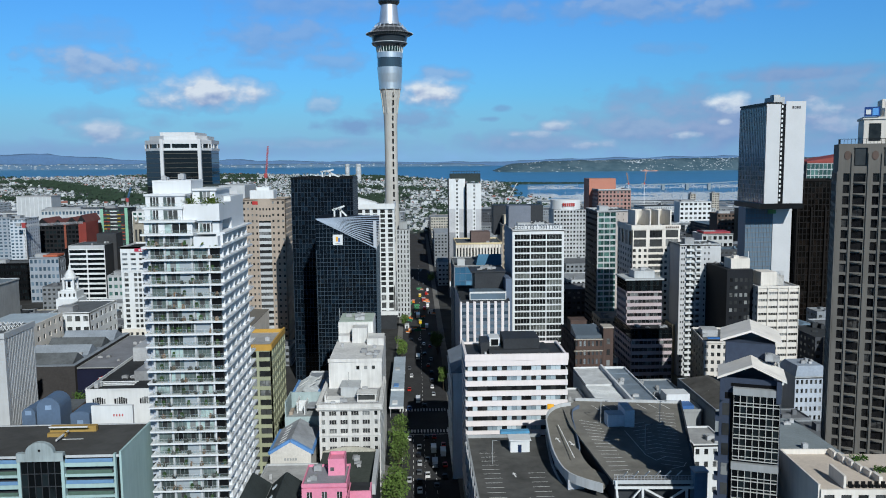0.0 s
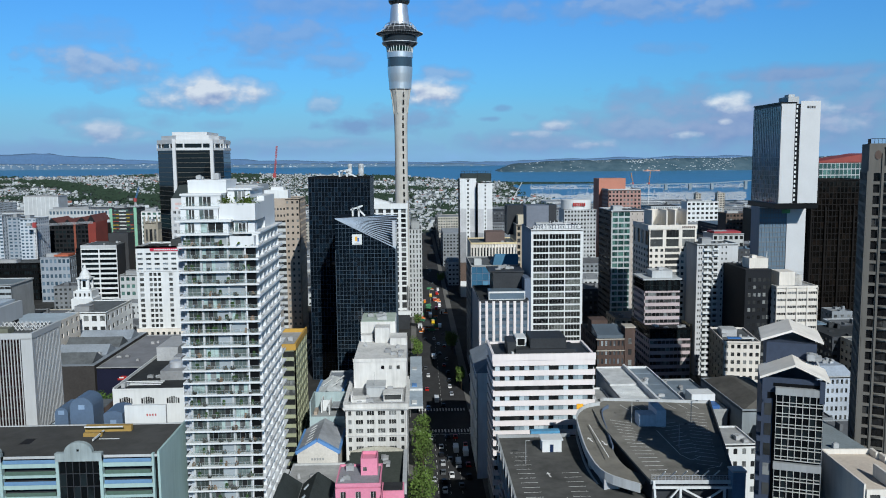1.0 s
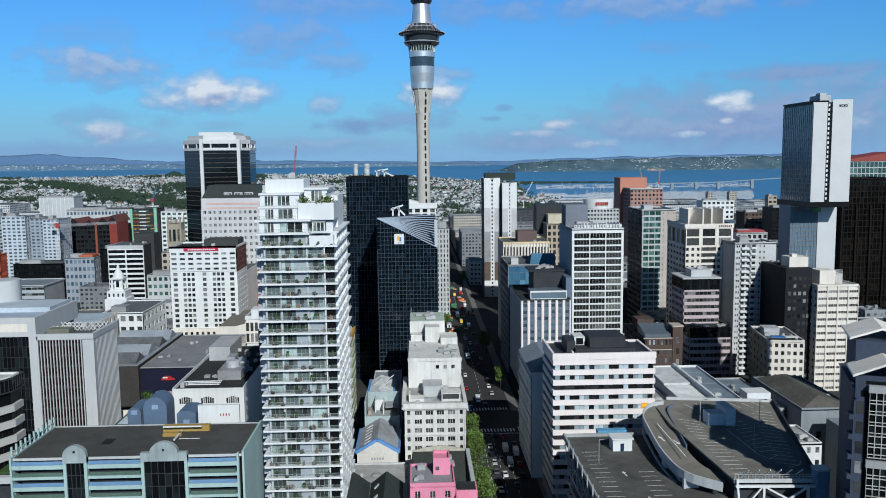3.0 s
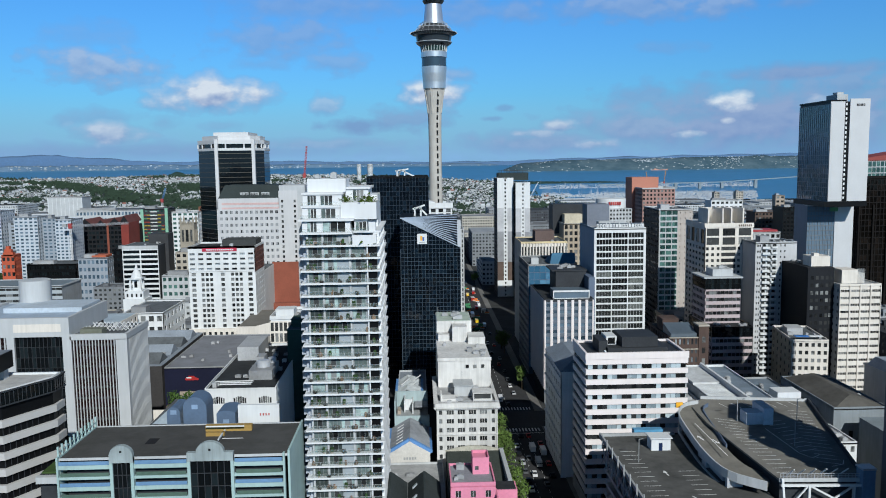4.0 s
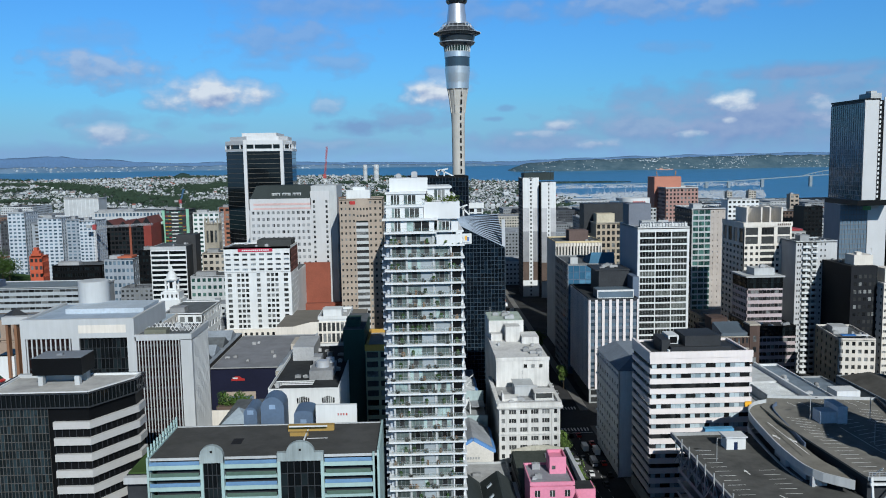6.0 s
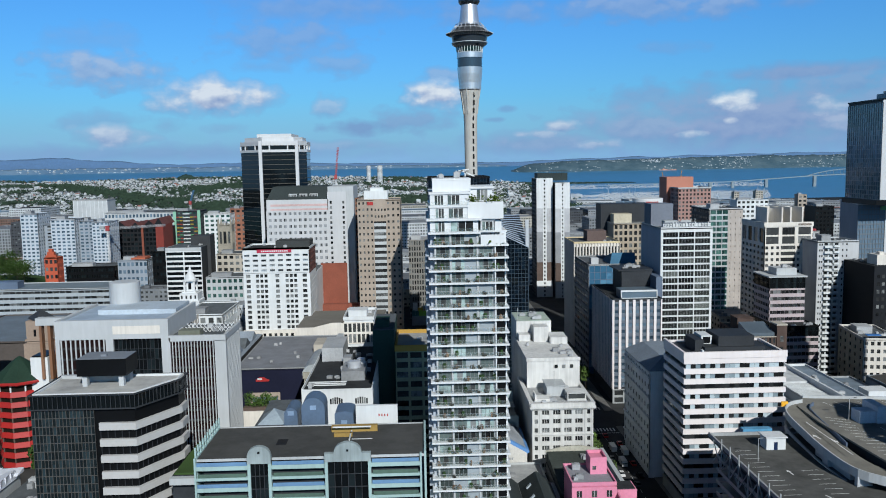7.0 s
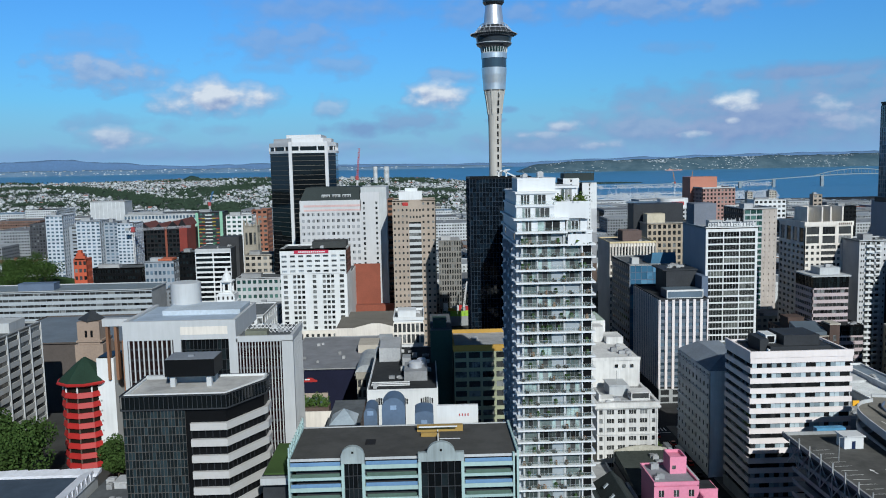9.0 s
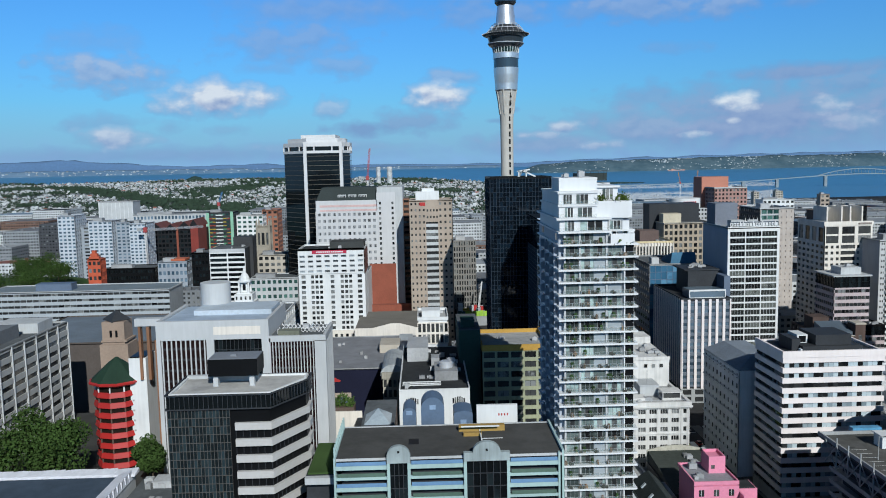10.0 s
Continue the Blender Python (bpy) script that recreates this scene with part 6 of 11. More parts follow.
# ---------------------------------------------------------------- the big car park with its curved ramp
def ramp_car_park():
    ob = thing("car_park", "large concrete car park with rooftop decks and a curved ramp", "car park", 0, 0)
    lo, hi = 35.4, 40.8
    boxes("lower_deck", surface("dark_worn_deck", (0.105, 0.105, 0.10), 0.9, stain=0.45, grain=0.3), ob, (14.0, 46, 150, 231.0, lo - 0.5, lo))
    boxes("deck_wall", GREYC, ob, (14.0, 14.5, 150, 231.0, lo, lo + 1.1), (14.5, 36, 230.5, 231.0, lo, lo + 0.9))
    for k in range(9):
        z = lo - 4 - k * 3.6
        boxes("deck_edge", GREYC, ob, (14.2, 46, 150, 223.8, z - 0.35, z), (14.0, 14.3, 150, 223.8, z, z + 1.0))
    boxes("core_wall", DARKC, ob, (17, 70, 160, 222, 0, lo - 0.6))
    # upper deck in plan
    bm = bmesh.new()
    prism(bm, [(46.2, 183.5), (66.0, 182.5), (82.0, 243.0), (50, 248.0), (44.6, 240), (43.8, 225)], hi - 0.5, hi)
    part("upper_deck", bm, DECK, ob)
    bm = bmesh.new()
    prism(bm, [(47.0, 185), (65.5, 184), (81.2, 242.0), (51, 247.0), (45.5, 239), (45, 225)], 0, hi - 0.6)
    part("upper_core", bm, DARKC, ob)
    def wall_along(pts, z0, z1, t, m, name):
        """One unbroken wall along a line of points."""
        bm = bmesh.new()
        rings = []
        for i, (x, y, z) in enumerate(pts):
            xa, ya, _ = pts[max(0, i - 1)]
            xb, yb, _ = pts[min(len(pts) - 1, i + 1)]
            d = Vector((xb - xa, yb - ya)).normalized() * t / 2
            rings.append([bm.verts.new(q) for q in ((x + d.y, y - d.x, z + z0), (x - d.y, y + d.x, z + z0), (x - d.y, y + d.x, z + z1), (x + d.y, y - d.x, z + z1))])
        for p, q in zip(rings, rings[1:]):
            for i in range(4):
                bm.faces.new((p[i], p[(i + 1) % 4], q[(i + 1) % 4], q[i]))
        bm.faces.new(rings[0]), bm.faces.new(rings[-1][::-1])
        bmesh.ops.recalc_face_normals(bm, faces=bm.faces)
        return part(name, bm, m, ob)
    # curved ramp: outer edge swings round from the front to the back
    def sweep(points, n=25):
        out = []
        for i in range(n):
            f = i / (n - 1) * (len(points) - 1)
            k = min(int(f), len(points) - 2)
            q = [Vector(points[max(0, min(len(points) - 1, k + j))]) for j in (-1, 0, 1, 2)]
            u = f - k
            p = 0.5 * (2 * q[1] + (q[2] - q[0]) * u + (2 * q[0] - 5 * q[1] + 4 * q[2] - q[3]) * u * u + (3 * q[1] - q[0] - 3 * q[2] + q[3]) * u ** 3)
            out.append((p.x, p.y, hi + 0.05 - 2.5 * i / (n - 1)))
        return out
    outer = sweep([(47.5, 243), (42.6, 241.4), (38.6, 234), (36.8, 220), (35.8, 204), (37.3, 192), (44.2, 185.3)])
    inner = sweep([(49.5, 240), (47.0, 237), (45.6, 230), (44.4, 218), (43.2, 206), (44.2, 197), (48.0, 191.5)])
    bm = bmesh.new()
    va = [bm.verts.new(p) for p in outer]
    vb = [bm.verts.new(p) for p in inner]
    vc = [bm.verts.new((p[0], p[1], p[2] - 0.6)) for p in outer]
    vd = [bm.verts.new((p[0], p[1], p[2] - 0.6)) for p in inner]
    for i in range(24):
        bm.faces.new((va[i], va[i + 1], vb[i + 1], vb[i]))
        bm.faces.new((vc[i], vd[i], vd[i + 1], vc[i + 1]))
        bm.faces.new((va[i], vc[i], vc[i + 1], va[i + 1]))
        bm.faces.new((vb[i], vb[i + 1], vd[i + 1], vd[i]))
    bmesh.ops.recalc_face_normals(bm, faces=bm.faces)
    part("ramp", bm, surface("worn_ramp_concrete", (0.19, 0.18, 0.155), 0.9, stain=0.4, grain=0.4), ob)
    wall_along(outer, -1.2, 1.1, 0.35, PALEC, "ramp_parapet")
    wall_along(inner[:16], -0.6, 1.1, 0.3, BLUEG, "ramp_parapet")
    for dz in (4.4, 8.2, 12.0):
        wall_along([(x, y, z - dz) for x, y, z in outer], -0.7, 0.9, 0.5, PALEC, "lower_ramp_edge")
    wall_along([(46.2, 183.5, hi), (66.0, 182.5, hi)], -0.7, 0.25, 0.3, PALEC, "deck_edge_beam")
    for i in range(25):
        x = 46.4 + i * 0.8
        bm = bmesh.new()
        beam(bm, (x, 183.4 - i * 0.04, hi + 0.2), (x, 183.4 - i * 0.04, hi + 1.35), 0.07)
        part("rail_post", bm, ALU, ob)
    for dz in (0.75, 1.35):
        bm = bmesh.new()
        beam(bm, (46.3, 183.4, hi + dz), (66.0, 182.4, hi + dz), 0.09)
        part("handrail", bm, ALU, ob)
    for i in range(6):
        x = 49.5 + i * 2.6
        bm = bmesh.new()
        beam(bm, (x - 0.5, 185.6, hi + 0.05), (x, 183.0, hi + 2.4), 0.24)
        part("raking_post", bm, WHITE, ob, "slanted white post")
    wall_along([(66.0, 182.5, hi), (82.0, 243.0, hi)], -0.7, 1.1, 0.4, DARKC, "deck_parapet")
    wall_along([(82.0, 243.0, hi), (50, 248.0, hi)], -0.7, 0.9, 0.4, PALEC, "deck_parapet")
    bm = bmesh.new()
    for p, q, w in (((46.4, 182.8, hi - 1.3), (66.0, 181.8, hi - 1.3), 0.55), ((46.4, 182.8, hi - 8.5), (66.0, 181.8, hi - 8.5), 0.55),
                    ((46.7, 182.8, hi + 0.4), (47.6, 182.8, hi - 9), 0.5), ((53.0, 182.4, hi - 1.2), (53.0, 182.4, hi - 9), 0.55), ((63.4, 181.9, hi - 1.2), (63.4, 181.9, hi - 9), 0.55),
                    ((53.4, 182.3, hi - 1.5), (59.4, 182.0, hi - 4.8), 0.4), ((63.2, 181.8, hi - 1.5), (53.4, 182.3, hi - 8.2), 0.4), ((59.4, 182.0, hi - 4.8), (63.2, 181.8, hi - 8.2), 0.4),
                    ((47.4, 182.7, hi - 8.0), (52.6, 182.5, hi - 1.6), 0.35)):
        beam(bm, p, q, w)
    part("truss", bm, WHITE, ob, "white painted steel truss")
    for i in range(8):
        bm = bmesh.new()
        y = 176 + i * 6.2
        beam(bm, (13.6, y, lo - 6), (13.6, y, lo + 3.0), 0.3)
        beam(bm, (13.6, y, lo - 6), (13.6, y + 6.2, lo + 0.6), 0.22)
        beam(bm, (13.6, y + 6.2, lo - 6), (13.6, y, lo + 0.6), 0.22)
        part("side_brace", bm, GREYC, ob)
    boxes("lift_lobby", WHITE, ob, (25.8, 31.2, 218.2, 222.5, lo, lo + 3.4), (25.4, 31.6, 217.8, 222.9, lo + 3.4, lo + 3.7), label="small white rooftop lift lobby")
    boxes("lobby_door", surface("navy_door", (0.015, 0.03, 0.08), 0.4), ob, (27.9, 28.9, 218.1, 218.196, lo, lo + 2.2))
    boxes("deck_hut", surface("pale_blue_hut", (0.56, 0.62, 0.70), 0.7), ob, (59.0, 61.8, 222, 230, hi, hi + 4.8), (54.2, 59.0, 222.5, 227, hi, hi + 3.4), label="pale blue rooftop stair hut")
    boxes("corner_tower", surface("blue_glass_stair", (0.20, 0.30, 0.42), 0.3), ob, (65.0, 68.0, 181.0, 184.0, hi - 14, hi + 2.6))
    boxes("tower_cap", ALU, ob, (64.8, 68.2, 180.8, 184.2, hi + 2.6, hi + 3.0))
    boxes("blue_awning", surface("awning_blue", (0.10, 0.33, 0.55), 0.6), ob, (24.4, 33.0, 231.1, 233.4, 35.6, 37.0))
    boxes("yellow_barrier", surface("barrier_yellow", (0.85, 0.42, 0.02), 0.6), ob, (39.8, 41.8, 240.2, 240.6, hi - 0.2, hi + 1.4))
    boxes("vent_duct", ALU, ob, (37.5, 38.6, 196, 214, lo, lo + 1.6), (36.4, 37.4, 205, 208, lo, lo + 2.6), (37.0, 41.0, 192, 193, lo, lo + 2.5), (37.0, 37.6, 191.6, 192, lo, lo + 2.5))
    # bay lines
    for i in range(15):
        y = 176 + i * 3.0
        boxes("bay_line", LINE, ob, (17.0, 21.4, y, y + 0.14, lo + 0.004, lo + 0.012))
        if y < 206:
            boxes("bay_line", LINE, ob, (28.6, 33.0, y, y + 0.14, lo + 0.004, lo + 0.012))
    def stripe(a, c, z, w=0.17):
        a, c = Vector(a), Vector(c)
        n = Vector((a.y - c.y, c.x - a.x)).normalized() * w / 2
        bm = bmesh.new()
        v = [bm.verts.new((p.x + k * n.x, p.y + k * n.y, z + dz)) for dz in (0.004, 0.012) for p, k in ((a, 1), (c, 1), (c, -1), (a, -1))]
        for f in ((4, 5, 6, 7), (0, 1, 5, 4), (1, 2, 6, 5), (2, 3, 7, 6), (3, 0, 4, 7)):
            bm.faces.new([v[k] for k in f])
        bmesh.ops.recalc_face_normals(bm, faces=bm.faces)
        part("bay_line", bm, LINE, ob)
    for i in range(16):
        y = 187.5 + i * 2.75
        lean = max(0.0, (y - 198) * 0.09)
        stripe((47.4, y), (52.2, y - lean), hi)
        xb = 66 + (y - 184) * 0.262
        stripe((xb - 1.0, y + 4.0), (xb - 6.0, y + 6.2), hi)
    for i in range(9):
        y = 201 + i * 2.9
        stripe((59.6 + 0.12 * i, y), (64.6 + 0.16 * i, y + 1.6), hi)
    for i in range(7):
        x = 54 + i * 3.6
        stripe((x, 243), (x + 1.4, 238), hi)
    stripe((58.2, 219), (58.8, 200.0), hi), stripe((58.8, 200.0), (60.4, 196.2), hi), stripe((60.4, 196.2), (63.6, 198.6), hi)
    stripe((62.5, 190.4), (66.0, 191.8), hi), stripe((66.0, 191.8), (67.4, 194.2), hi)
    stripe((40.6, 226), (40.2, 200), outer[9][2] + 0.55, 0.22)
    def arrow(x, y, z, turn, s=1.0):
        bm = bmesh.new()
        pts = [(-0.18, -1.6), (0.18, -1.6), (0.18, 0.4), (0.6, 0.4), (0, 1.7), (-0.6, 0.4), (-0.18, 0.4)]
        m = pose(x, y, z, 0, 0, turn)
        a = [bm.verts.new(m @ Vector((px * s, py * s, 0.004))) for px, py in pts]
        bm.faces.new(a)
        r = bmesh.ops.extrude_face_region(bm, geom=bm.faces[:])
        for v in r["geom"]:
            if isinstance(v, bmesh.types.BMVert):
                v.co.z += 0.01
        part("painted_arrow", bm, LINE, ob)
    arrow(25.0, 202, lo, 6), arrow(27.5, 186, lo, 200)
    arrow(38.8, 216, outer[13][2] + 0.08, 8, 1.2), arrow(42.0, 213, outer[13][2] + 0.08, 190, 1.2)
    for x, y in ((20, 210), (53, 226), (70, 225), (60, 205)):
        z = lo if x < 40 else hi
        bm = bmesh.new()
        beam(bm, (x, y, z), (x, y, z + 6.5), 0.16)
        beam(bm, (x, y, z + 6.4), (x + 1.4, y, z + 6.5), 0.14)
        lp = part("light_pole", bm, GREYC, ob)
        boxes("lamp_head", DARKC, lp, (x + 1.2, x + 2.0, y - 0.15, y + 0.15, z + 6.4, z + 6.56))


ramp_car_park()


def white_sawtooth():
    b = Block("white_flat_roofed_hall", "white low hall with sloping sheet roof and a blue-grey bay", 62.0, 83.0, 266.0, 314.0, 33.0)
    b.body(PALEC, 0.3, roof=ROOFP)
    rib = surface("weathered_white_sheet", (0.66, 0.68, 0.69), 0.7, stain=0.35, grain=0.25)
    blue = surface("blue_grey_sheet", (0.20, 0.25, 0.30), 0.6, stain=0.35, grain=0.2)
    for i in range(9):
        boxes("roof_sheet", rib, b.ob, (0.4 + i * 1.15, 1.5 + i * 1.15, 0.4, 24.0, 32.9, 33.3))
        boxes("rear_sheet", rib, b.ob, (0.4 + i * 1.15, 1.5 + i * 1.15, 24.6, 47.6, 33.0, 33.9))
    for i in range(16):
        boxes("sheet_batten", PALEC, b.ob, (0.4, 10.6, 0.9 + i * 1.45, 1.15 + i * 1.45, 33.3, 33.5))
    for i in range(6):
        boxes("bay_sheet", blue, b.ob, (12.2, 20.6, 0.6 + i * 7.9, 8.2 + i * 7.9, 33.0, 33.5 + 0.05 * (i % 2)))
    boxes("step_wall", WHITE, b.ob, (10.9, 11.7, 0.4, 47.6, 32.9, 35.4))
    boxes("edge_wall", WHITE, b.ob, (20.6, 21.0, 0, 48, 32.9, 34.2), (0.4, 20.6, 47.6, 48, 32.9, 34.4))
    b.units(7, 81, z=33.6, x0=11.8, x1=16, y0=2, y1=30)
    e = Block("white_side_shed", "low pale shed with a sheeted roof beside the hall", 49.5, 61.6, 262.0, 300.0, 29.5)
    e.body(PALEC, 0.3, roof=ROOFP)
    e.parapet(WHITE, up=0.5)
    e.units(6, 83)
    f = Block("blue_roofed_shed", "low shed with blue-grey roof and white lift box", 83.4, 99.8, 272.0, 312.0, 29.0)
    f.body(GREYC, 0.3, roof=blue)
    f.parapet(GREYC, up=0.5)
    boxes("lift_box", WHITE, f.ob, (6, 14.5, 8, 15, 29, 32.6))
    boxes("blue_sheet", surface("blue_tarpaulin", (0.04, 0.13, 0.36), 0.6), f.ob, (7.5, 14, 2, 7.6, 28.95, 30.2))
    f.units(5, 84)
    c = Block("brown_brick_office", "brown brick old office building with a corner tower and stone bands", 66.0, 82.0, 330.0, 362.0, 42.0)
    dk = surface("dark_red_brown_brick", (0.098, 0.068, 0.058), 0.9, stain=0.3, streak=True)
    c.body(dk, 0.5, roof=ROOFD)
    c.facade("front", dk, GLASSM, 11, 7, wf=0.5, hf=0.6, u1=12.0, mullions=2)
    c.facade("left", dk, GLASSI, 11, 9, wf=0.45, hf=0.55, join=True)
    boxes("corner_tower", dk, c.ob, (12.0, 16.2, -0.4, 6, 0, 46.6))
    boxes("tower_cap", BEIGE, c.ob, (11.8, 16.4, -0.6, 6.2, 46.6, 47.2))
    for z in (14.0, 29.4, 36.8, 41.7):
        boxes("stone_band", MATS["beige_concrete"], c.ob, (-0.2, 12.0, -0.2, 0.3, z, z + 0.35))
    for k in range(9):
        boxes("tower_window", GLASS, c.ob, (13.4, 14.8, -0.46, -0.403, 3 + k * 4.6, 5.4 + k * 4.6))
    bm = bmesh.new()
    prism(bm, [(0.6, 1), (11.6, 1), (11.6, 12), (0.6, 12)], 42, 45, [(0.6, 1, 43.4), (11.6, 1, 43.4), (11.6, 12, 46.0), (0.6, 12, 46.0)])
    part("lean_roof", bm, surface("blue_lantern_glass", (0.10, 0.13, 0.16), 0.5), c.ob)
    c.plant(1, 8, 14, 22, 5.0, material=dk)
    c.units(5, 82, y0=13)


white_sawtooth()


# ---------------------------------------------------------------- left of the street
STUCCO = surface("warm_white_stucco", (0.66, 0.655, 0.635), 0.85, stain=0.3, streak=True)


def classical_block():
    b = Block("white_classical_block", "white classical commercial building with cornice and stepped roof storeys", -33.2, -12.7, 265.0, 345.0, 35.2)
    W, D = b.w, b.d
    b.body(STUCCO, 0.5, roof=ROOFP, y1=34)
    for u0, u1, n, wf, mu in ((0.0, 2.7, 1, 0.42, 1), (2.7, W - 2.9, 4, 0.66, 3), (W - 2.9, W, 1, 0.38, 1)):
        b.facade("front", STUCCO, GLASS, 11, n, wf=wf, hf=0.52, z0=0.65, z1=34.2, u0=u0, u1=u1, y1=34, mullions=mu, frame_mat=STUCCO, depth=0.5)
    b.facade("right", PALEC, GLASSI, 9, 9, wf=0.45, hf=0.5, z0=1, z1=33, y1=34, join=True, depth=0.5)
    boxes("cornice", STUCCO, b.ob, (-0.9, W + 0.9, -0.9, 0.5, 34.2, 34.8), (-0.6, W + 0.6, -0.6, 0.5, 34.8, 36.0), (W - 0.5, W + 0.9, 0.5, 34, 34.2, 34.8), (W - 0.5, W + 0.6, 0.5, 34, 34.8, 36.0), (-0.9, 0.5, 0.5, 34, 34.2, 36.0))
    for i in range(30):
        x = -0.5 + i * (W + 1.0 - 0.35) / 29
        boxes("dentil", STUCCO, b.ob, (x, x + 0.35, -0.6, 0.0, 33.75, 34.2))
    for x in (0, 2.5, W - 2.9, W - 0.4):
        boxes("pilaster", STUCCO, b.ob, (x, x + 0.4, -0.2, 0.0, 1, 33))
    boxes("string_course", STUCCO, b.ob, (-0.2, W + 0.2, -0.3, 0.0, 24.9, 25.2), (-0.2, W + 0.2, -0.3, 0.0, 12.0, 12.4))
    # roof terraces and rear storeys
    boxes("rear_block", STUCCO, b.ob, (1.2, W - 0.2, 22, D - 18, 0, 45.4), (1.0, W, 21.7, 22.0, 44.8, 46.0), label="white rear storeys")
    for x in (11.2, 14.0, 16.8):
        boxes("window", GLASS, b.ob, (x, x + 1.1, 21.62, 21.69, 42.2, 43.4))
    boxes("roof_hut", PALEC, b.ob, (6.5, 12.8, 10, 18, 35.2, 38.8), (6.2, 13.1, 9.7, 18.3, 38.8, 39.1))
    boxes("terrace_pavilion", STUCCO, b.ob, (1.5, 7.5, 4, 9, 35.2, 36.2), (1.5, 2.0, 4, 9, 36.2, 37.8), (12.6, 19, 4, 9, 35.2, 36.0), (12.4, 19.3, 3.6, 9.3, 37.9, 38.2), (12.6, 12.9, 4, 4.3, 36, 37.9), (18.6, 18.9, 4, 4.3, 36, 37.9))
    boxes("pavilion_glass", GLASS, b.ob, (13, 18.6, 4.4, 4.5, 36, 37.8))
    bm = bmesh.new()
    for x in span(0.6, W - 0.6, 14):
        beam(bm, (x, 1.0, 35.2), (x, 1.0, 36.3), 0.08)
    beam(bm, (0.6, 1, 36.3), (W - 0.6, 1, 36.3), 0.1)
    part("terrace_rail", bm, ALU, b.ob)
    boxes("top_block", STUCCO, b.ob, (1.6, 15.6, 57, 76, 0, 52.4))
    boxes("top_roof", surface("pale_green_roof", (0.40, 0.47, 0.40), 0.9, stain=0.3, grain=0.5), b.ob, (1.8, 15.4, 57.2, 75.8, 52.4, 52.6))
    boxes("lift_housing", STUCCO, b.ob, (7.6, 13.4, 50, 57, 45.4, 51.4), (2, 6.5, 52, 57, 45.4, 48), (13.6, W - 0.3, 46, 56, 45.4, 48.0))
    b.units(8, 91, z=45.5, x0=1, x1=W - 1, y0=24, y1=45)
    b.units(6, 92, z=52.7, x0=2.5, x1=14, y0=58, y1=74)
    b.units(5, 93, z=35.3, x0=1, x1=W - 1, y0=2, y1=20)
    bm = bmesh.new()
    beam(bm, (2.2, 57.5, 52.4), (2.2, 57.5, 58), 0.2)
    beam(bm, (9.2, 11, 38), (9.2, 11, 44), 0.14)
    part("aerial", bm, GREYC, b.ob)


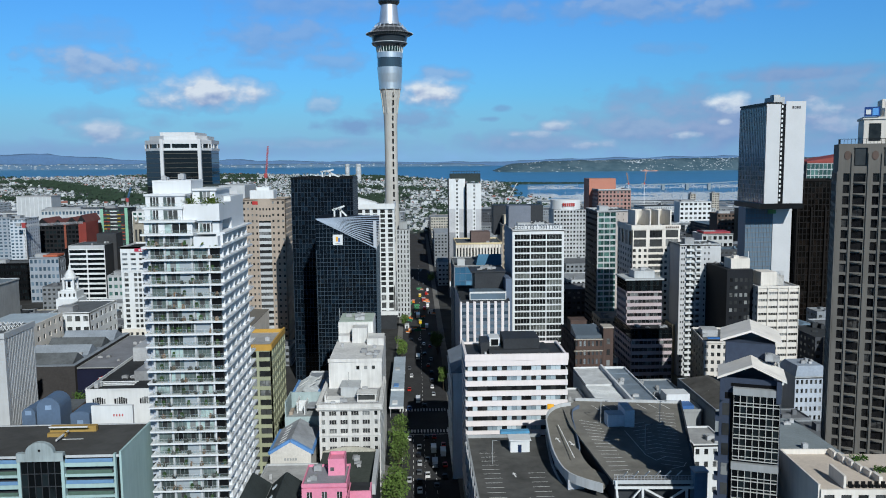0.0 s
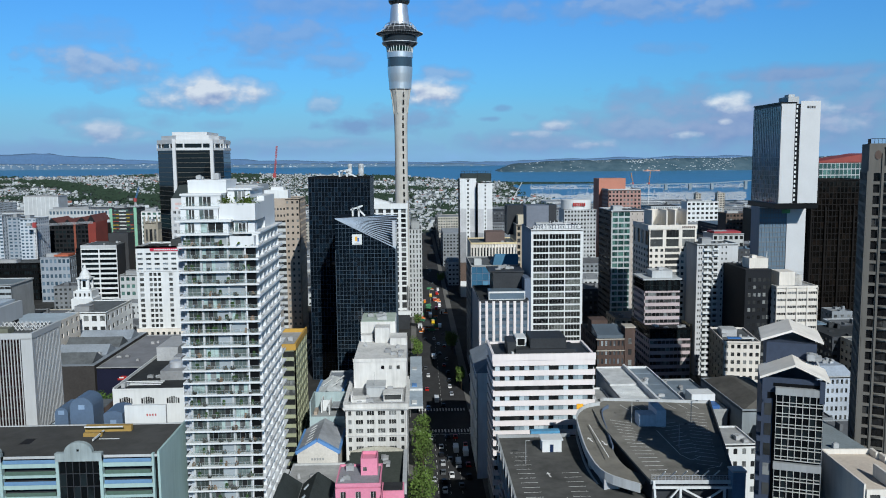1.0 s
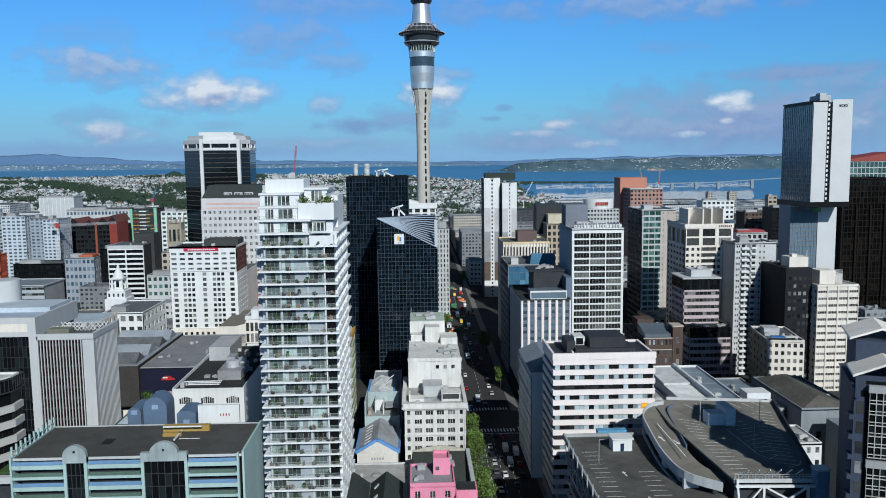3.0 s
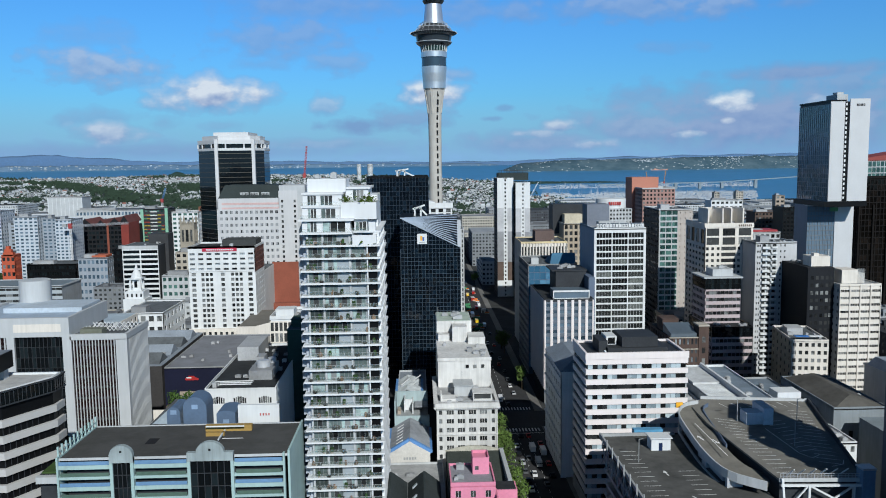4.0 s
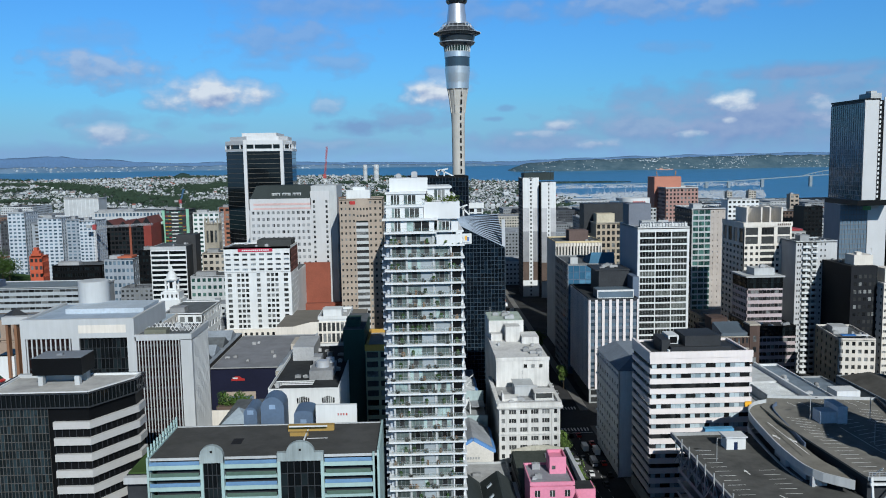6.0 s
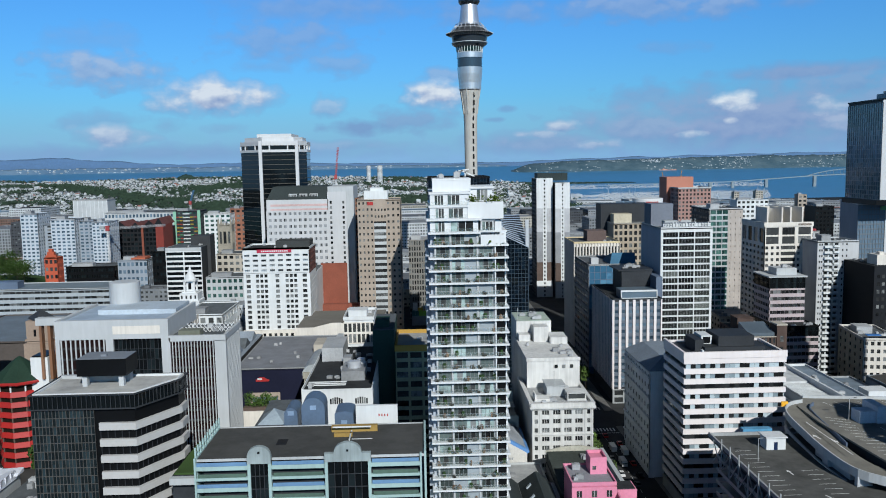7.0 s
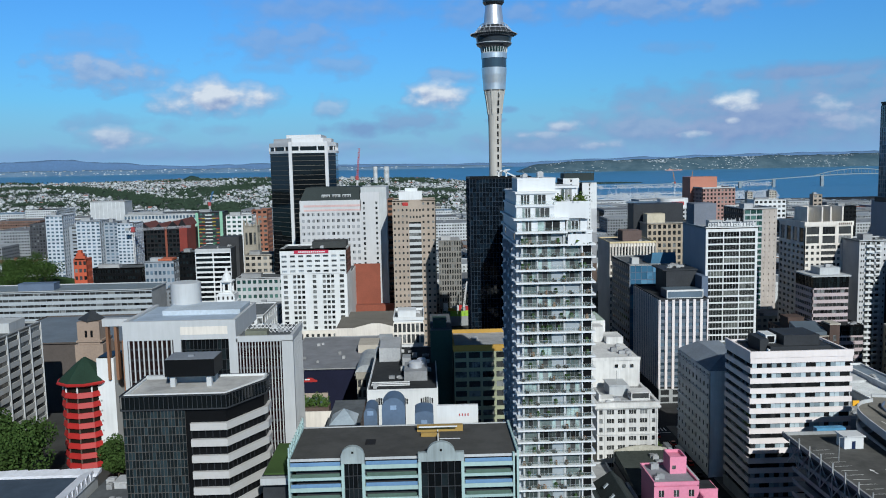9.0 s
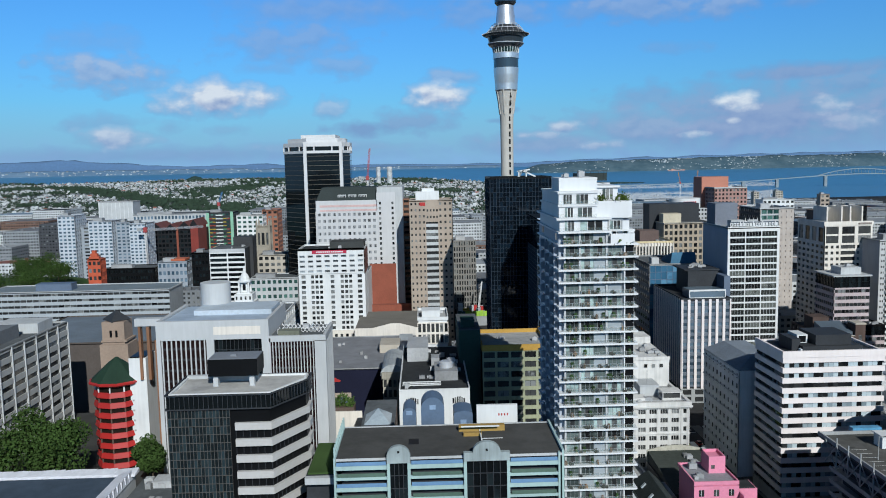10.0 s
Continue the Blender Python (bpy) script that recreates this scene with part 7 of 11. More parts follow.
def pink_house():
    b = Block("pink_rooftop_house", "bright pink rendered building with flat grey roofs", -30.9, -19.0, 206.0, 221.0, 32.0)
    W, D = b.w, b.d
    b.body(PINK, 0.35, roof=surface("violet_grey_roof", (0.27, 0.27, 0.30), 0.85, stain=0.25), y1=14)
    b.facade("front", PINK, GLASS, 8, 3, wf=0.36, hf=0.5, z0=1, z1=31.2, depth=0.35, mullions=2, frame_mat=WHITE, y1=14)
    b.parapet(PINK, up=0.5, y1=14, t=0.35)
    boxes("stair_tower", PINK, b.ob, (6.3, 10.8, 7, 13, 31.9, 35.8), (6.3, 10.8, 7, 7.3, 35.8, 36.6), (6.3, 6.6, 7.3, 13, 35.8, 36.6), (10.5, 10.8, 7.3, 13, 35.8, 36.6), (6.3, 10.8, 12.7, 13, 35.8, 36.6))
    boxes("window", GLASS, b.ob, (6.9, 7.9, 6.94, 6.996, 33.2, 34.2))
    boxes("wing", PINK, b.ob, (12.0, 18.0, 3.0, 9.0, 0, 29.0), (12.0, 12.4, -3.0, 3, 0, 29.5))
    boxes("wing_roof", ROOFD, b.ob, (12.4, 17.6, 3.4, 8.6, 29.0, 29.2))
    b.units(4, 95, x0=1, x1=5, y0=2, y1=12)
    c = Block("grey_slate_hall", "dark hall with a low slate roof behind the pink building", -30.8, -12.4, 223.0, 251.6, 23.5)
    boxes("wall", DARKC, c.ob, (0, c.w, 0, c.d - 0.5, 0, 21.0))
    bm = bmesh.new()
    prism(bm, [(0.3, 0), (c.w - 1.2, 0), (c.w - 1.2, c.d - 0.5), (0.3, c.d - 0.5)], 21.0, 24, [(0.3, 0, 22.0), (c.w - 1.2, 0, 22.0), (c.w - 1.2, c.d - 0.5, 24.4), (0.3, c.d - 0.5, 24.4)])
    part("slate_roof", bm, surface("dark_slate", (0.060, 0.070, 0.062), 0.8, stain=0.35, grain=0.8), c.ob)
    boxes("party_wall", PALEC, c.ob, (c.w - 1.2, c.w, 0, c.d - 0.5, 22.0, 25.2))
    bm = bmesh.new()
    pts = [(c.w * i / 12, 24.6 + 1.5 * math.sin(math.pi * i / 12)) for i in range(13)]
    va, vb = [[bm.verts.new((x, y, z)) for x, z in pts + [(c.w, 20.0), (0, 20.0)]] for y in (c.d - 0.5, c.d)]
    bm.faces.new(va), bm.faces.new(vb[::-1])
    for i in range(15):
        bm.faces.new((va[i], vb[i], vb[(i + 1) % 15], va[(i + 1) % 15]))
    bmesh.ops.recalc_face_normals(bm, faces=bm.faces)
    part("curved_parapet", bm, surface("grimy_cream_coping", (0.50, 0.48, 0.40), 0.9, stain=0.35), c.ob, "low curved cream parapet")
    c.units(4, 96, z=23.9, x0=9, x1=16, y0=16, y1=26)
    e = Block("dark_tile_roofed_block", "low dark-roofed building with dormer windows", -62.0, -32.0, 182.0, 228.0, 24.0)
    e.body(GREYC, 0.0)
    for k, x0 in enumerate((0, 10, 19.5)):
        bm = bmesh.new()
        prism(bm, [(x0, 0), (x0 + 9.4, 0), (x0 + 9.4, e.d), (x0, e.d)], 23.8, 27, [(x0 + 4.5, 3, 28.4), (x0 + 5, 3, 28.4), (x0 + 5, e.d - 3, 28.4), (x0 + 4.5, e.d - 3, 28.4)])
        part("pitched_roof", bm, surface("green_black_tiles", (0.045, 0.055, 0.055), 0.75, stain=0.4, grain=1.5), e.ob)
    for i in range(15):
        x, y = 2.2 + (i % 3) * 9.8, 8 + (i // 3) * 7.5
        bm = bmesh.new()
        beam(bm, (x - 0.7, y, 25.4), (x + 0.5, y, 26.6), 0.9)
        part("skylight", bm, surface("pale_skylight", (0.42, 0.48, 0.52), 0.3), e.ob)
    lane_buildings()


def lane_buildings():
    """A gabled workshop, a teal house under repair and a sheeted roof along the lane."""
    aqua = surface("aqua_white_wall", (0.36, 0.45, 0.46), 0.85, stain=0.25, streak=True)
    tarp = surface("blue_plastic_sheet", (0.12, 0.28, 0.58), 0.5, stain=0.3)
    slate = surface("weathered_grey_roof", (0.33, 0.35, 0.38), 0.8, stain=0.35, grain=0.4)
    g = Block("gabled_workshop", "cream-walled workshop with a grey gable roof edged in blue sheeting", -49.0, -35.6, 260.0, 284.0, 20.8)
    w, d, h = g.w, g.d, g.h
    bm = bmesh.new()
    v = [bm.verts.new((x, y, z)) for y in (0.0, d) for x, z in ((0, 0), (w, 0), (w, h), (w / 2, h + 4.0), (0, h))]
    for f in ((0, 1, 2, 3, 4), (9, 8, 7, 6, 5), (1, 6, 7, 2), (5, 0, 4, 9)):
        bm.faces.new([v[k] for k in f])
    part("wall", bm, surface("dusty_cream_wall", (0.62, 0.60, 0.56), 0.9, stain=0.25), g.ob)
    for x in (-0.4, w + 0.4):
        bm = bmesh.new()
        q = [bm.verts.new(p) for y in (1.4, d) for p in ((x, y, h - 0.1), (w / 2, y, h + 4.1), (w / 2, y, h + 4.4), (x, y, h + 0.3))]
        for f in ((0, 1, 2, 3), (7, 6, 5, 4), (3, 2, 6, 7), (0, 4, 5, 1), (0, 3, 7, 4)):
            bm.faces.new([q[k] for k in f])
        bmesh.ops.recalc_face_normals(bm, faces=bm.faces)
        part("roof_slope", bm, slate, g.ob)
        bm = bmesh.new()
        beam(bm, (x, 0.7, h + 0.2), (w / 2, 0.7, h + 4.4), 1.3)
        beam(bm, (x, 0.7, h + 0.15), (x, d, h + 0.15), 0.8)
        part("blue_sheeting", bm, tarp, g.ob)
    for k in range(6):
        y = 4 + k * 3.2
        bm = bmesh.new()
        beam(bm, (2.2, y, h + 0.35 + 4.1 * 0.33), (4.4, y, h + 0.35 + 4.1 * 0.66), 0.4)
        part("skylight", bm, WHITE, g.ob)
    boxes("faded_lettering", GREYC, g.ob, *[(4.6 + i * 0.9, 5.2 + i * 0.9, -0.06, -0.003, 18.6, 19.4) for i in range(5)])
    k = Block("low_grey_store", "low grey store with a flat patched roof beside the workshop", -50.2, -31.4, 229.0, 259.4, 17.4)
    k.body(GREYC, 0.3, roof=ROOFP)
    k.parapet(PALEC, up=0.5)
    k.units(5, 44)
    t = Block("teal_gutted_house", "tall teal rendered house with its upper floor opened for repair", -48.0, -35.4, 285.0, 299.0, 25.4)
    w, d, h = t.w, t.d, t.h
    boxes("wall", aqua, t.ob, (0, w, 0, 0.5, 0, h), (0, 0.5, 0.5, d, 0, h + 5.4), (w - 0.5, w, 0.5, d, 0, h - 4), (0.5, w - 0.5, d - 0.5, d, 0, h + 5.2))
    boxes("floor", GREYC, t.ob, (0.5, w - 0.5, 0.5, d - 0.5, h - 1.0, h - 0.6))
    boxes("inner_wall", WHITE, t.ob, (3.4, 3.8, 6, d - 0.5, h - 0.6, h + 3.8), (6.4, 6.8, 4, d - 0.5, h - 0.6, h + 3.0), (3.8, 6.4, 9, 9.4, h - 0.6, h + 3.4))
    boxes("timber_stack", TAN, t.ob, (1.0, 2.2, 4, 9, h - 0.6, h + 0.6))
    boxes("slate_patch", slate, t.ob, (7.2, w - 0.5, 6, d - 0.5, h + 1.2, h + 1.5))
    for x in (1.6, 4.8, 8.2):
        boxes("window", GLASS, t.ob, (x, x + 1.4, -0.05, -0.003, h - 9, h - 6.4))
    k = Block("sheeted_roof_house", "low house with a roof wrapped in white and blue sheeting", -48.0, -37.6, 300.0, 322.0, 28.0)
    w, d, h = k.w, k.d, k.h
    boxes("wall", aqua, k.ob, (0, w, 0, d, 0, h))
    rnd = random.Random(8)
    cols, rows = 7, 9
    bm = bmesh.new()
    grid = [[bm.verts.new((w * i / cols, d * j / rows, h + 0.4 + 2.4 * (1 - abs(2 * i / cols - 1)) + rnd.uniform(-0.3, 0.3))) for i in range(cols + 1)] for j in range(rows + 1)]
    for j in range(rows):
        for i in range(cols):
            bm.faces.new((grid[j][i], grid[j][i + 1], grid[j + 1][i + 1], grid[j + 1][i]))
    part("white_sheeting", bm, surface("wrinkled_white_sheet", (0.66, 0.70, 0.72), 0.5, stain=0.3, grain=0.9), k.ob)
    boxes("blue_sheeting", tarp, k.ob, (-0.2, w + 0.2, -0.3, 0.5, h - 0.6, h + 1.0))
    boxes("blue_sheeting", tarp, k.ob, (-0.2, 0.7, 0.6, d, h + 0.2, h + 1.0))
    boxes("blue_sheeting", tarp, k.ob, (w - 0.7, w + 0.2, 0.6, d, h + 0.2, h + 1.0))
    for x, y in ((2.0, 9.0), (5.0, 5.0), (6.4, 14.0)):
        bm = bmesh.new()
        beam(bm, (x, y, h + 2.0), (x + 3.2, y + 4.5, h + 3.4), 0.3)
        part("batten", bm, WHITE, k.ob)
    m = Block("flat_roofed_annex", "pale blue-grey flat-roofed annex with roof plant", -48.0, -36.0, 324.0, 360.0, 22.0)
    m.body(PALEC, 0.3, roof=surface("blue_grey_flat_roof", (0.24, 0.27, 0.31), 0.8, stain=0.3))
    m.parapet(PALEC, up=0.6)
    m.units(7, 171)


def yellow_block():
    b = Block("olive_office_block", "olive panelled office block with rounded windows and ochre parapet", -79.6, -54.2, 296.5, 328.0, 47.6)
    W, D = b.w, b.d
    b.body(DARKC, 0.5, roof=ROOFP)
    b.facade("front", OLIVE, GLASS, 13, 5, wf=0.82, hf=0.62, depth=0.5, mullions=2, frame_mat=BLACKM)
    b.facade("right", OLIVE, GLASS, 13, 7, wf=0.72, hf=0.62, depth=0.5, mullions=2, frame_mat=BLACKM)
    boxes("ochre_parapet", OCHRE, b.ob, (-0.2, W + 0.2, -0.2, 0.5, 47.3, 49.6), (W - 0.5, W + 0.2, 0.5, D, 47.3, 49.6), (-0.2, 0.5, 0.5, D, 47.3, 49.0), (0.5, W - 0.5, D - 0.5, D, 47.3, 49.0))
    b.units(4, 101)
    g = Block("dark_green_lift_block", "windowless dark green block against the olive office", -88.0, -80.0, 300.0, 332.0, 55.0)
    g.body(surface("deep_green_wall", (0.035, 0.075, 0.062), 0.85, stain=0.2), 0.0, roof=ROOFG)
    g.plant(1, 6, 4, 12, 2.5, material=MATS["deep_green_wall"])


def arched_hall():
    b = Block("white_arcaded_hall", "white hall with small arched windows and dark roof plant", -109.6, -86.2, 264.0, 328.0, 42.4)
    W, D = b.w, b.d
    b.body(WHITE, 0.4, roof=ROOFD)
    boxes("wall", WHITE, b.ob, (0, W, 0, 0.4, 0, 42.4), (0, 0.4, 0.4, D, 0, 42.4), (W - 0.4, W, 0.4, D, 0, 42.4), (0.4, W - 0.4, D - 0.4, D, 0, 42.4))
    for x in (2.2, 9.3, 17.6):
        for i in range(6):
            boxes("window", GLASS, b.ob, (x + i * 0.72, x + 0.55 + i * 0.72, -0.06, -0.003, 37.8, 39.6 + 0.25 * min(i, 5 - i)))
    boxes("parapet", WHITE, b.ob, (0, W, -0.15, 0.3, 42.4, 42.9), (0, 0.35, 0.3, D, 42.4, 43.2), (W - 0.35, W, 0.3, D, 42.4, 43.2))
    boxes("plant_room", PLANT, b.ob, (12, 20, 12, 26, 42.3, 45.6), (11, 14, 30, 36, 42.3, 46), (2, 10, 40, 60, 42.3, 47.5), label="grey roof plant housings")
    bm = bmesh.new()
    tube(bm, 16, 18, [(2.4, 45.6), (2.4, 47.4), (1.8, 47.8)], 20)
    tube(bm, 18, 24, [(1.5, 45.6), (1.5, 47.2)], 16)
    part("roof_fan", bm, ALU, b.ob)
    b.units(16, 111)
    bm = bmesh.new()
    for y in (6, 8, 10):
        beam(bm, (1, y, 42.6), (14, y, 42.6), 0.3)
    part("roof_pipe", bm, WHITE, b.ob)
    # blue barrel-roofed additions in front
    bl = surface("dusty_blue_metal", (0.10, 0.15, 0.23), 0.5, stain=0.2)
    for x0, x1, y0, y1, z, arch in ((-107.0, -103.4, 216, 224, 51.5, True), (-102.0, -95.8, 214, 221, 54.8, True), (-93.2, -88.2, 214, 222, 50.0, False)):
        g = thing("blue_roof_vault", "dusty blue metal barrel-roofed structure on the rooftop" if arch else "dusty blue metal box vault on the rooftop", "rooftop structure", (x0 + x1) / 2, y0)
        bm = bmesh.new()
        r = (x1 - x0) / 2
        pts = [(r * math.cos(math.pi * i / 14), r * math.sin(math.pi * i / 14) * (1 if arch else 0.35)) for i in range(15)]
        out = [(r, 31 - z + (r if arch else 0))] + pts + [(-r, 31 - z + (r if arch else 0))]
        va, vb = [[bm.verts.new((x, yy, z + up - (r if arch else 0))) for x, up in out] for yy in (0, y1 - y0)]
        bm.faces.new(va), bm.faces.new(vb[::-1])
        for i in range(len(out)):
            j = (i + 1) % len(out)
            bm.faces.new((va[i], vb[i], vb[j], va[j]))
        bmesh.ops.recalc_face_normals(bm, faces=bm.faces)
        part("vault", bm, bl, g)
        boxes("window", surface("pale_blue_pane", (0.25, 0.35, 0.5), 0.3), g, (-0.8, 0.8, -0.06, -0.003, z - r - 0.2, z - r + 1.0))
    w = boxes("rooftop_wall", WHITE, None, (-87.2, -76.3, 213, 214, 30, 52.6))
    tagged(w, "plain white rooftop wall with faint red marks", "wall")
    boxes("painted_mark", REDP, w, *[(-81.4 + i * 0.75, -81.1 + i * 0.75, 212.9, 212.996, 49.7, 50.3) for i in range(4)])
    y = boxes("yard_wall", CREAM, None, (-135.6, -123.8, 286, 286.6, 0, 29.2))
    tagged(y, "cream rendered wall of the rear yard", "wall")
    hd = thing("yard_hedge", "dense green shrubs behind the yard wall", "shrubs", -138.0, 337.0, 12.0)
    rr = random.Random(12)
    bm = bmesh.new()
    for i in range(1500):
        c = Vector((rr.uniform(-6.5, 6.5), rr.uniform(-3, 3), 0))
        c.z = 3 + rr.uniform(0, 5.2 + 1.6 * math.sin(c.x * 0.9))
        bm.faces.new([bm.verts.new(c + Vector((rr.uniform(-0.6, 0.6), rr.uniform(-0.6, 0.6), rr.uniform(-0.6, 0.6)))) for _ in range(3)])
    part("leaves", bm, surface("yard_leaf", (0.07, 0.13, 0.03), 0.9), hd)
    boxes("planter", BROWNST, hd, (-7, 7, -3.2, 3.2, -12, 4.0))
    o = Block("columned_old_warehouse", "old stone warehouse with a columned front and corrugated roof", -118.6, -110.6, 330.0, 364.0, 30.0)
    o.body(surface("grimy_stone", (0.34, 0.32, 0.27), 0.9, stain=0.35, streak=True), 0.4)
    o.facade("front", MATS["grimy_stone"], GLASS, 4, 4, wf=0.6, hf=0.72, z0=12, z1=29, depth=0.4)
    boxes("cornice", MATS["grimy_stone"], o.ob, (-0.4, 8.4, -0.6, 0.6, 29.0, 31.6))
    sheetm = surface("corrugated_grey_sheet", (0.36, 0.39, 0.41), 0.6, stain=0.35, grain=0.7)
    for k in range(2):
        bm = bmesh.new()
        pts = [(4 + 5.0 * math.cos(math.pi * i / 10), 30 + (4.6 - k) * math.sin(math.pi * i / 10)) for i in range(11)]
        va, vb = [[bm.verts.new((x, yy, z)) for x, z in pts] for yy in (0.8 + k * 17.2, 17.6 + k * 16.4)]
        bm.faces.new(va), bm.faces.new(vb[::-1])
        for i in range(11):
            bm.faces.new((va[i], vb[i], vb[(i + 1) % 11], va[(i + 1) % 11]))
        bmesh.ops.recalc_face_normals(bm, faces=bm.faces)
        part("barrel_roof", bm, sheetm, o.ob, "weathered corrugated barrel roof")
    f = boxes("roof_terrace", ROOFG, None, (-118, -69, 206.2, 240, 0, 31.0))
    tagged(f, "grey roof terrace behind the mint car park", "terrace", kind="structure")
    g = Block("glass_pyramid_hall", "low dark building with a small glazed pyramid roof", -120.5, -110.4, 240.6, 268.0, 38.6)
    g.body(BROWNST, 0.0, roof=ROOFG)
    bm = bmesh.new()
    prism(bm, [(0.8, 1), (9, 1), (9, 12), (0.8, 12)], 38.6, 42, [(4.8, 6.3, 42), (5.2, 6.3, 42), (5.2, 6.7, 42), (4.8, 6.7, 42)])
    part("glass_pyramid", bm, surface("hazy_glass", (0.35, 0.42, 0.48), 0.2), g.ob)


def mint_car_park():
    b = Block("mint_car_park", "pale mint car park with open decks and black glass stair bays", -122.0, -68.9, 183.0, 205.8, 50.0)
    W, D = b.w, b.d
    b.body(DARKC, 1.6, roof=None)
    boxes("roof_deck", surface("dark_roof_deck", (0.075, 0.075, 0.072), 0.9, stain=0.35, grain=0.25), b.ob, (0.5, W - 0.5, 0.5, D - 0.3, 49.4, 49.9))
    fh = 5.1
    blue = surface("blue_rail_glass", (0.16, 0.29, 0.47), 0.2, stain=0.2)
    green = surface("green_rail_glass", (0.10, 0.16, 0.13), 0.25, stain=0.25)
    bays = ((0.4, 12.2), (17.6, 29.8), (40.4, 51.6))
    for k in range(9):
        z = 49.2 - k * fh
        for x0, x1 in bays:
            boxes("deck_band", MINT, b.ob, (x0, x1, -0.3, 0.5, z - 1.75, z - 0.78))
            boxes("deck_band", MINT, b.ob, (x0, x1, -0.3, 0.5, z - 4.15, z - 3.5))
            boxes("rail", blue, b.ob, (x0 + 0.2, x1 - 0.2, -0.35, -0.25, z - 0.72, z + 0.15))
            boxes("rail", green, b.ob, (x0 + 0.4, x1 - 0.4, -0.2, -0.1, z - 3.48, z - 2.6))
            boxes("deck_floor", GREYC, b.ob, (x0, x1, 0.5, 1.7, z - 1.8, z - 1.2))
    for x0, x1, r in ((12.2, 17.6, 2.6), (29.8, 40.4, 3.2)):
        boxes("bay_pier", MINT, b.ob, (x0, x0 + 0.7, -0.7, 0.6, 0, 50.2), (x1 - 0.7, x1, -0.7, 0.6, 0, 50.2))
        b.curtain("front", GLASSK, 16, 6 if x1 - x0 > 8 else 4, z0=0, z1=49.0, x0=x0 + 0.7, x1=x1 - 0.7, y0=-0.4, bar=0.14, mat=DARKC)
        bm = bmesh.new()
        c = (x0 + x1) / 2
        pts = [(c + r * math.cos(math.pi * i / 12), 51.0 + r * 0.8 * math.sin(math.pi * i / 12)) for i in range(13)]
        out = [(x0, 49.0), (x1, 49.0), (x1, 51.0)] + pts + [(x0, 51.0)]
        va, vb = [bm.verts.new((x, -0.8, z)) for x, z in out], [bm.verts.new((x, 0.4, z)) for x, z in out]
        bm.faces.new(va[::-1]), bm.faces.new(vb)
        for i in range(len(out)):
            j = (i + 1) % len(out)
            bm.faces.new((va[i], va[j], vb[j], vb[i]))
        bmesh.ops.recalc_face_normals(bm, faces=bm.faces)
        part("arched_gable", bm, surface("weathered_teal_grey", (0.33, 0.39, 0.40), 0.85, stain=0.4, streak=True), b.ob, "weathered grey arched gable")
        boxes("porthole", BLACKM, b.ob, (c - 0.25, c + 0.25, -0.86, -0.803, 51.4, 51.9))
    for x in (0.0, 51.6):
        boxes("corner_pier", MINT, b.ob, (x, x + 0.45, -0.4, 0.6, 0, 50.4))
    boxes("side_wall", MINT, b.ob, (0, 0.5, 0.6, D, 0, 50.2), (W - 0.5, W, 0.6, D, 0, 50.6))
    for i in range(11):
        y = 0.8 + i * (D - 1) / 10
        boxes("post", MINT, b.ob, (0.0, 0.4, y - 0.2, y + 0.2, 50.2, 52.6))
    boxes("post_rail", MINT, b.ob, (0.1, 0.3, 0.8, D, 51.1, 51.3))
    boxes("kerb", PALEC, b.ob, (0.5, W - 0.5, D - 0.4, D, 49.4, 50.1), (0.5, W - 0.5, 0.35, 0.5, 49.4, 50.0))
    boxes("yellow_hoist", surface("ochre_scaffold", (0.36, 0.23, 0.06), 0.8), b.ob, (29.5, 41, 17.2, 18.6, 49.7, 51.4), (30.5, 35, 13.5, 14.6, 49.7, 50.8), label="ochre ramp housing")
    boxes("white_beam", WHITE, b.ob, (30, 39.5, 15.6, 15.9, 51.5, 51.8), (34.5, 34.8, 9, 16, 50.4, 50.8), (35, 40, 11.6, 11.8, 49.8, 50.0))
    boxes("roof_patch", surface("fresh_tar", (0.02, 0.02, 0.021), 0.8), b.ob, (17, 19.5, 9, 13, 49.9, 49.912))


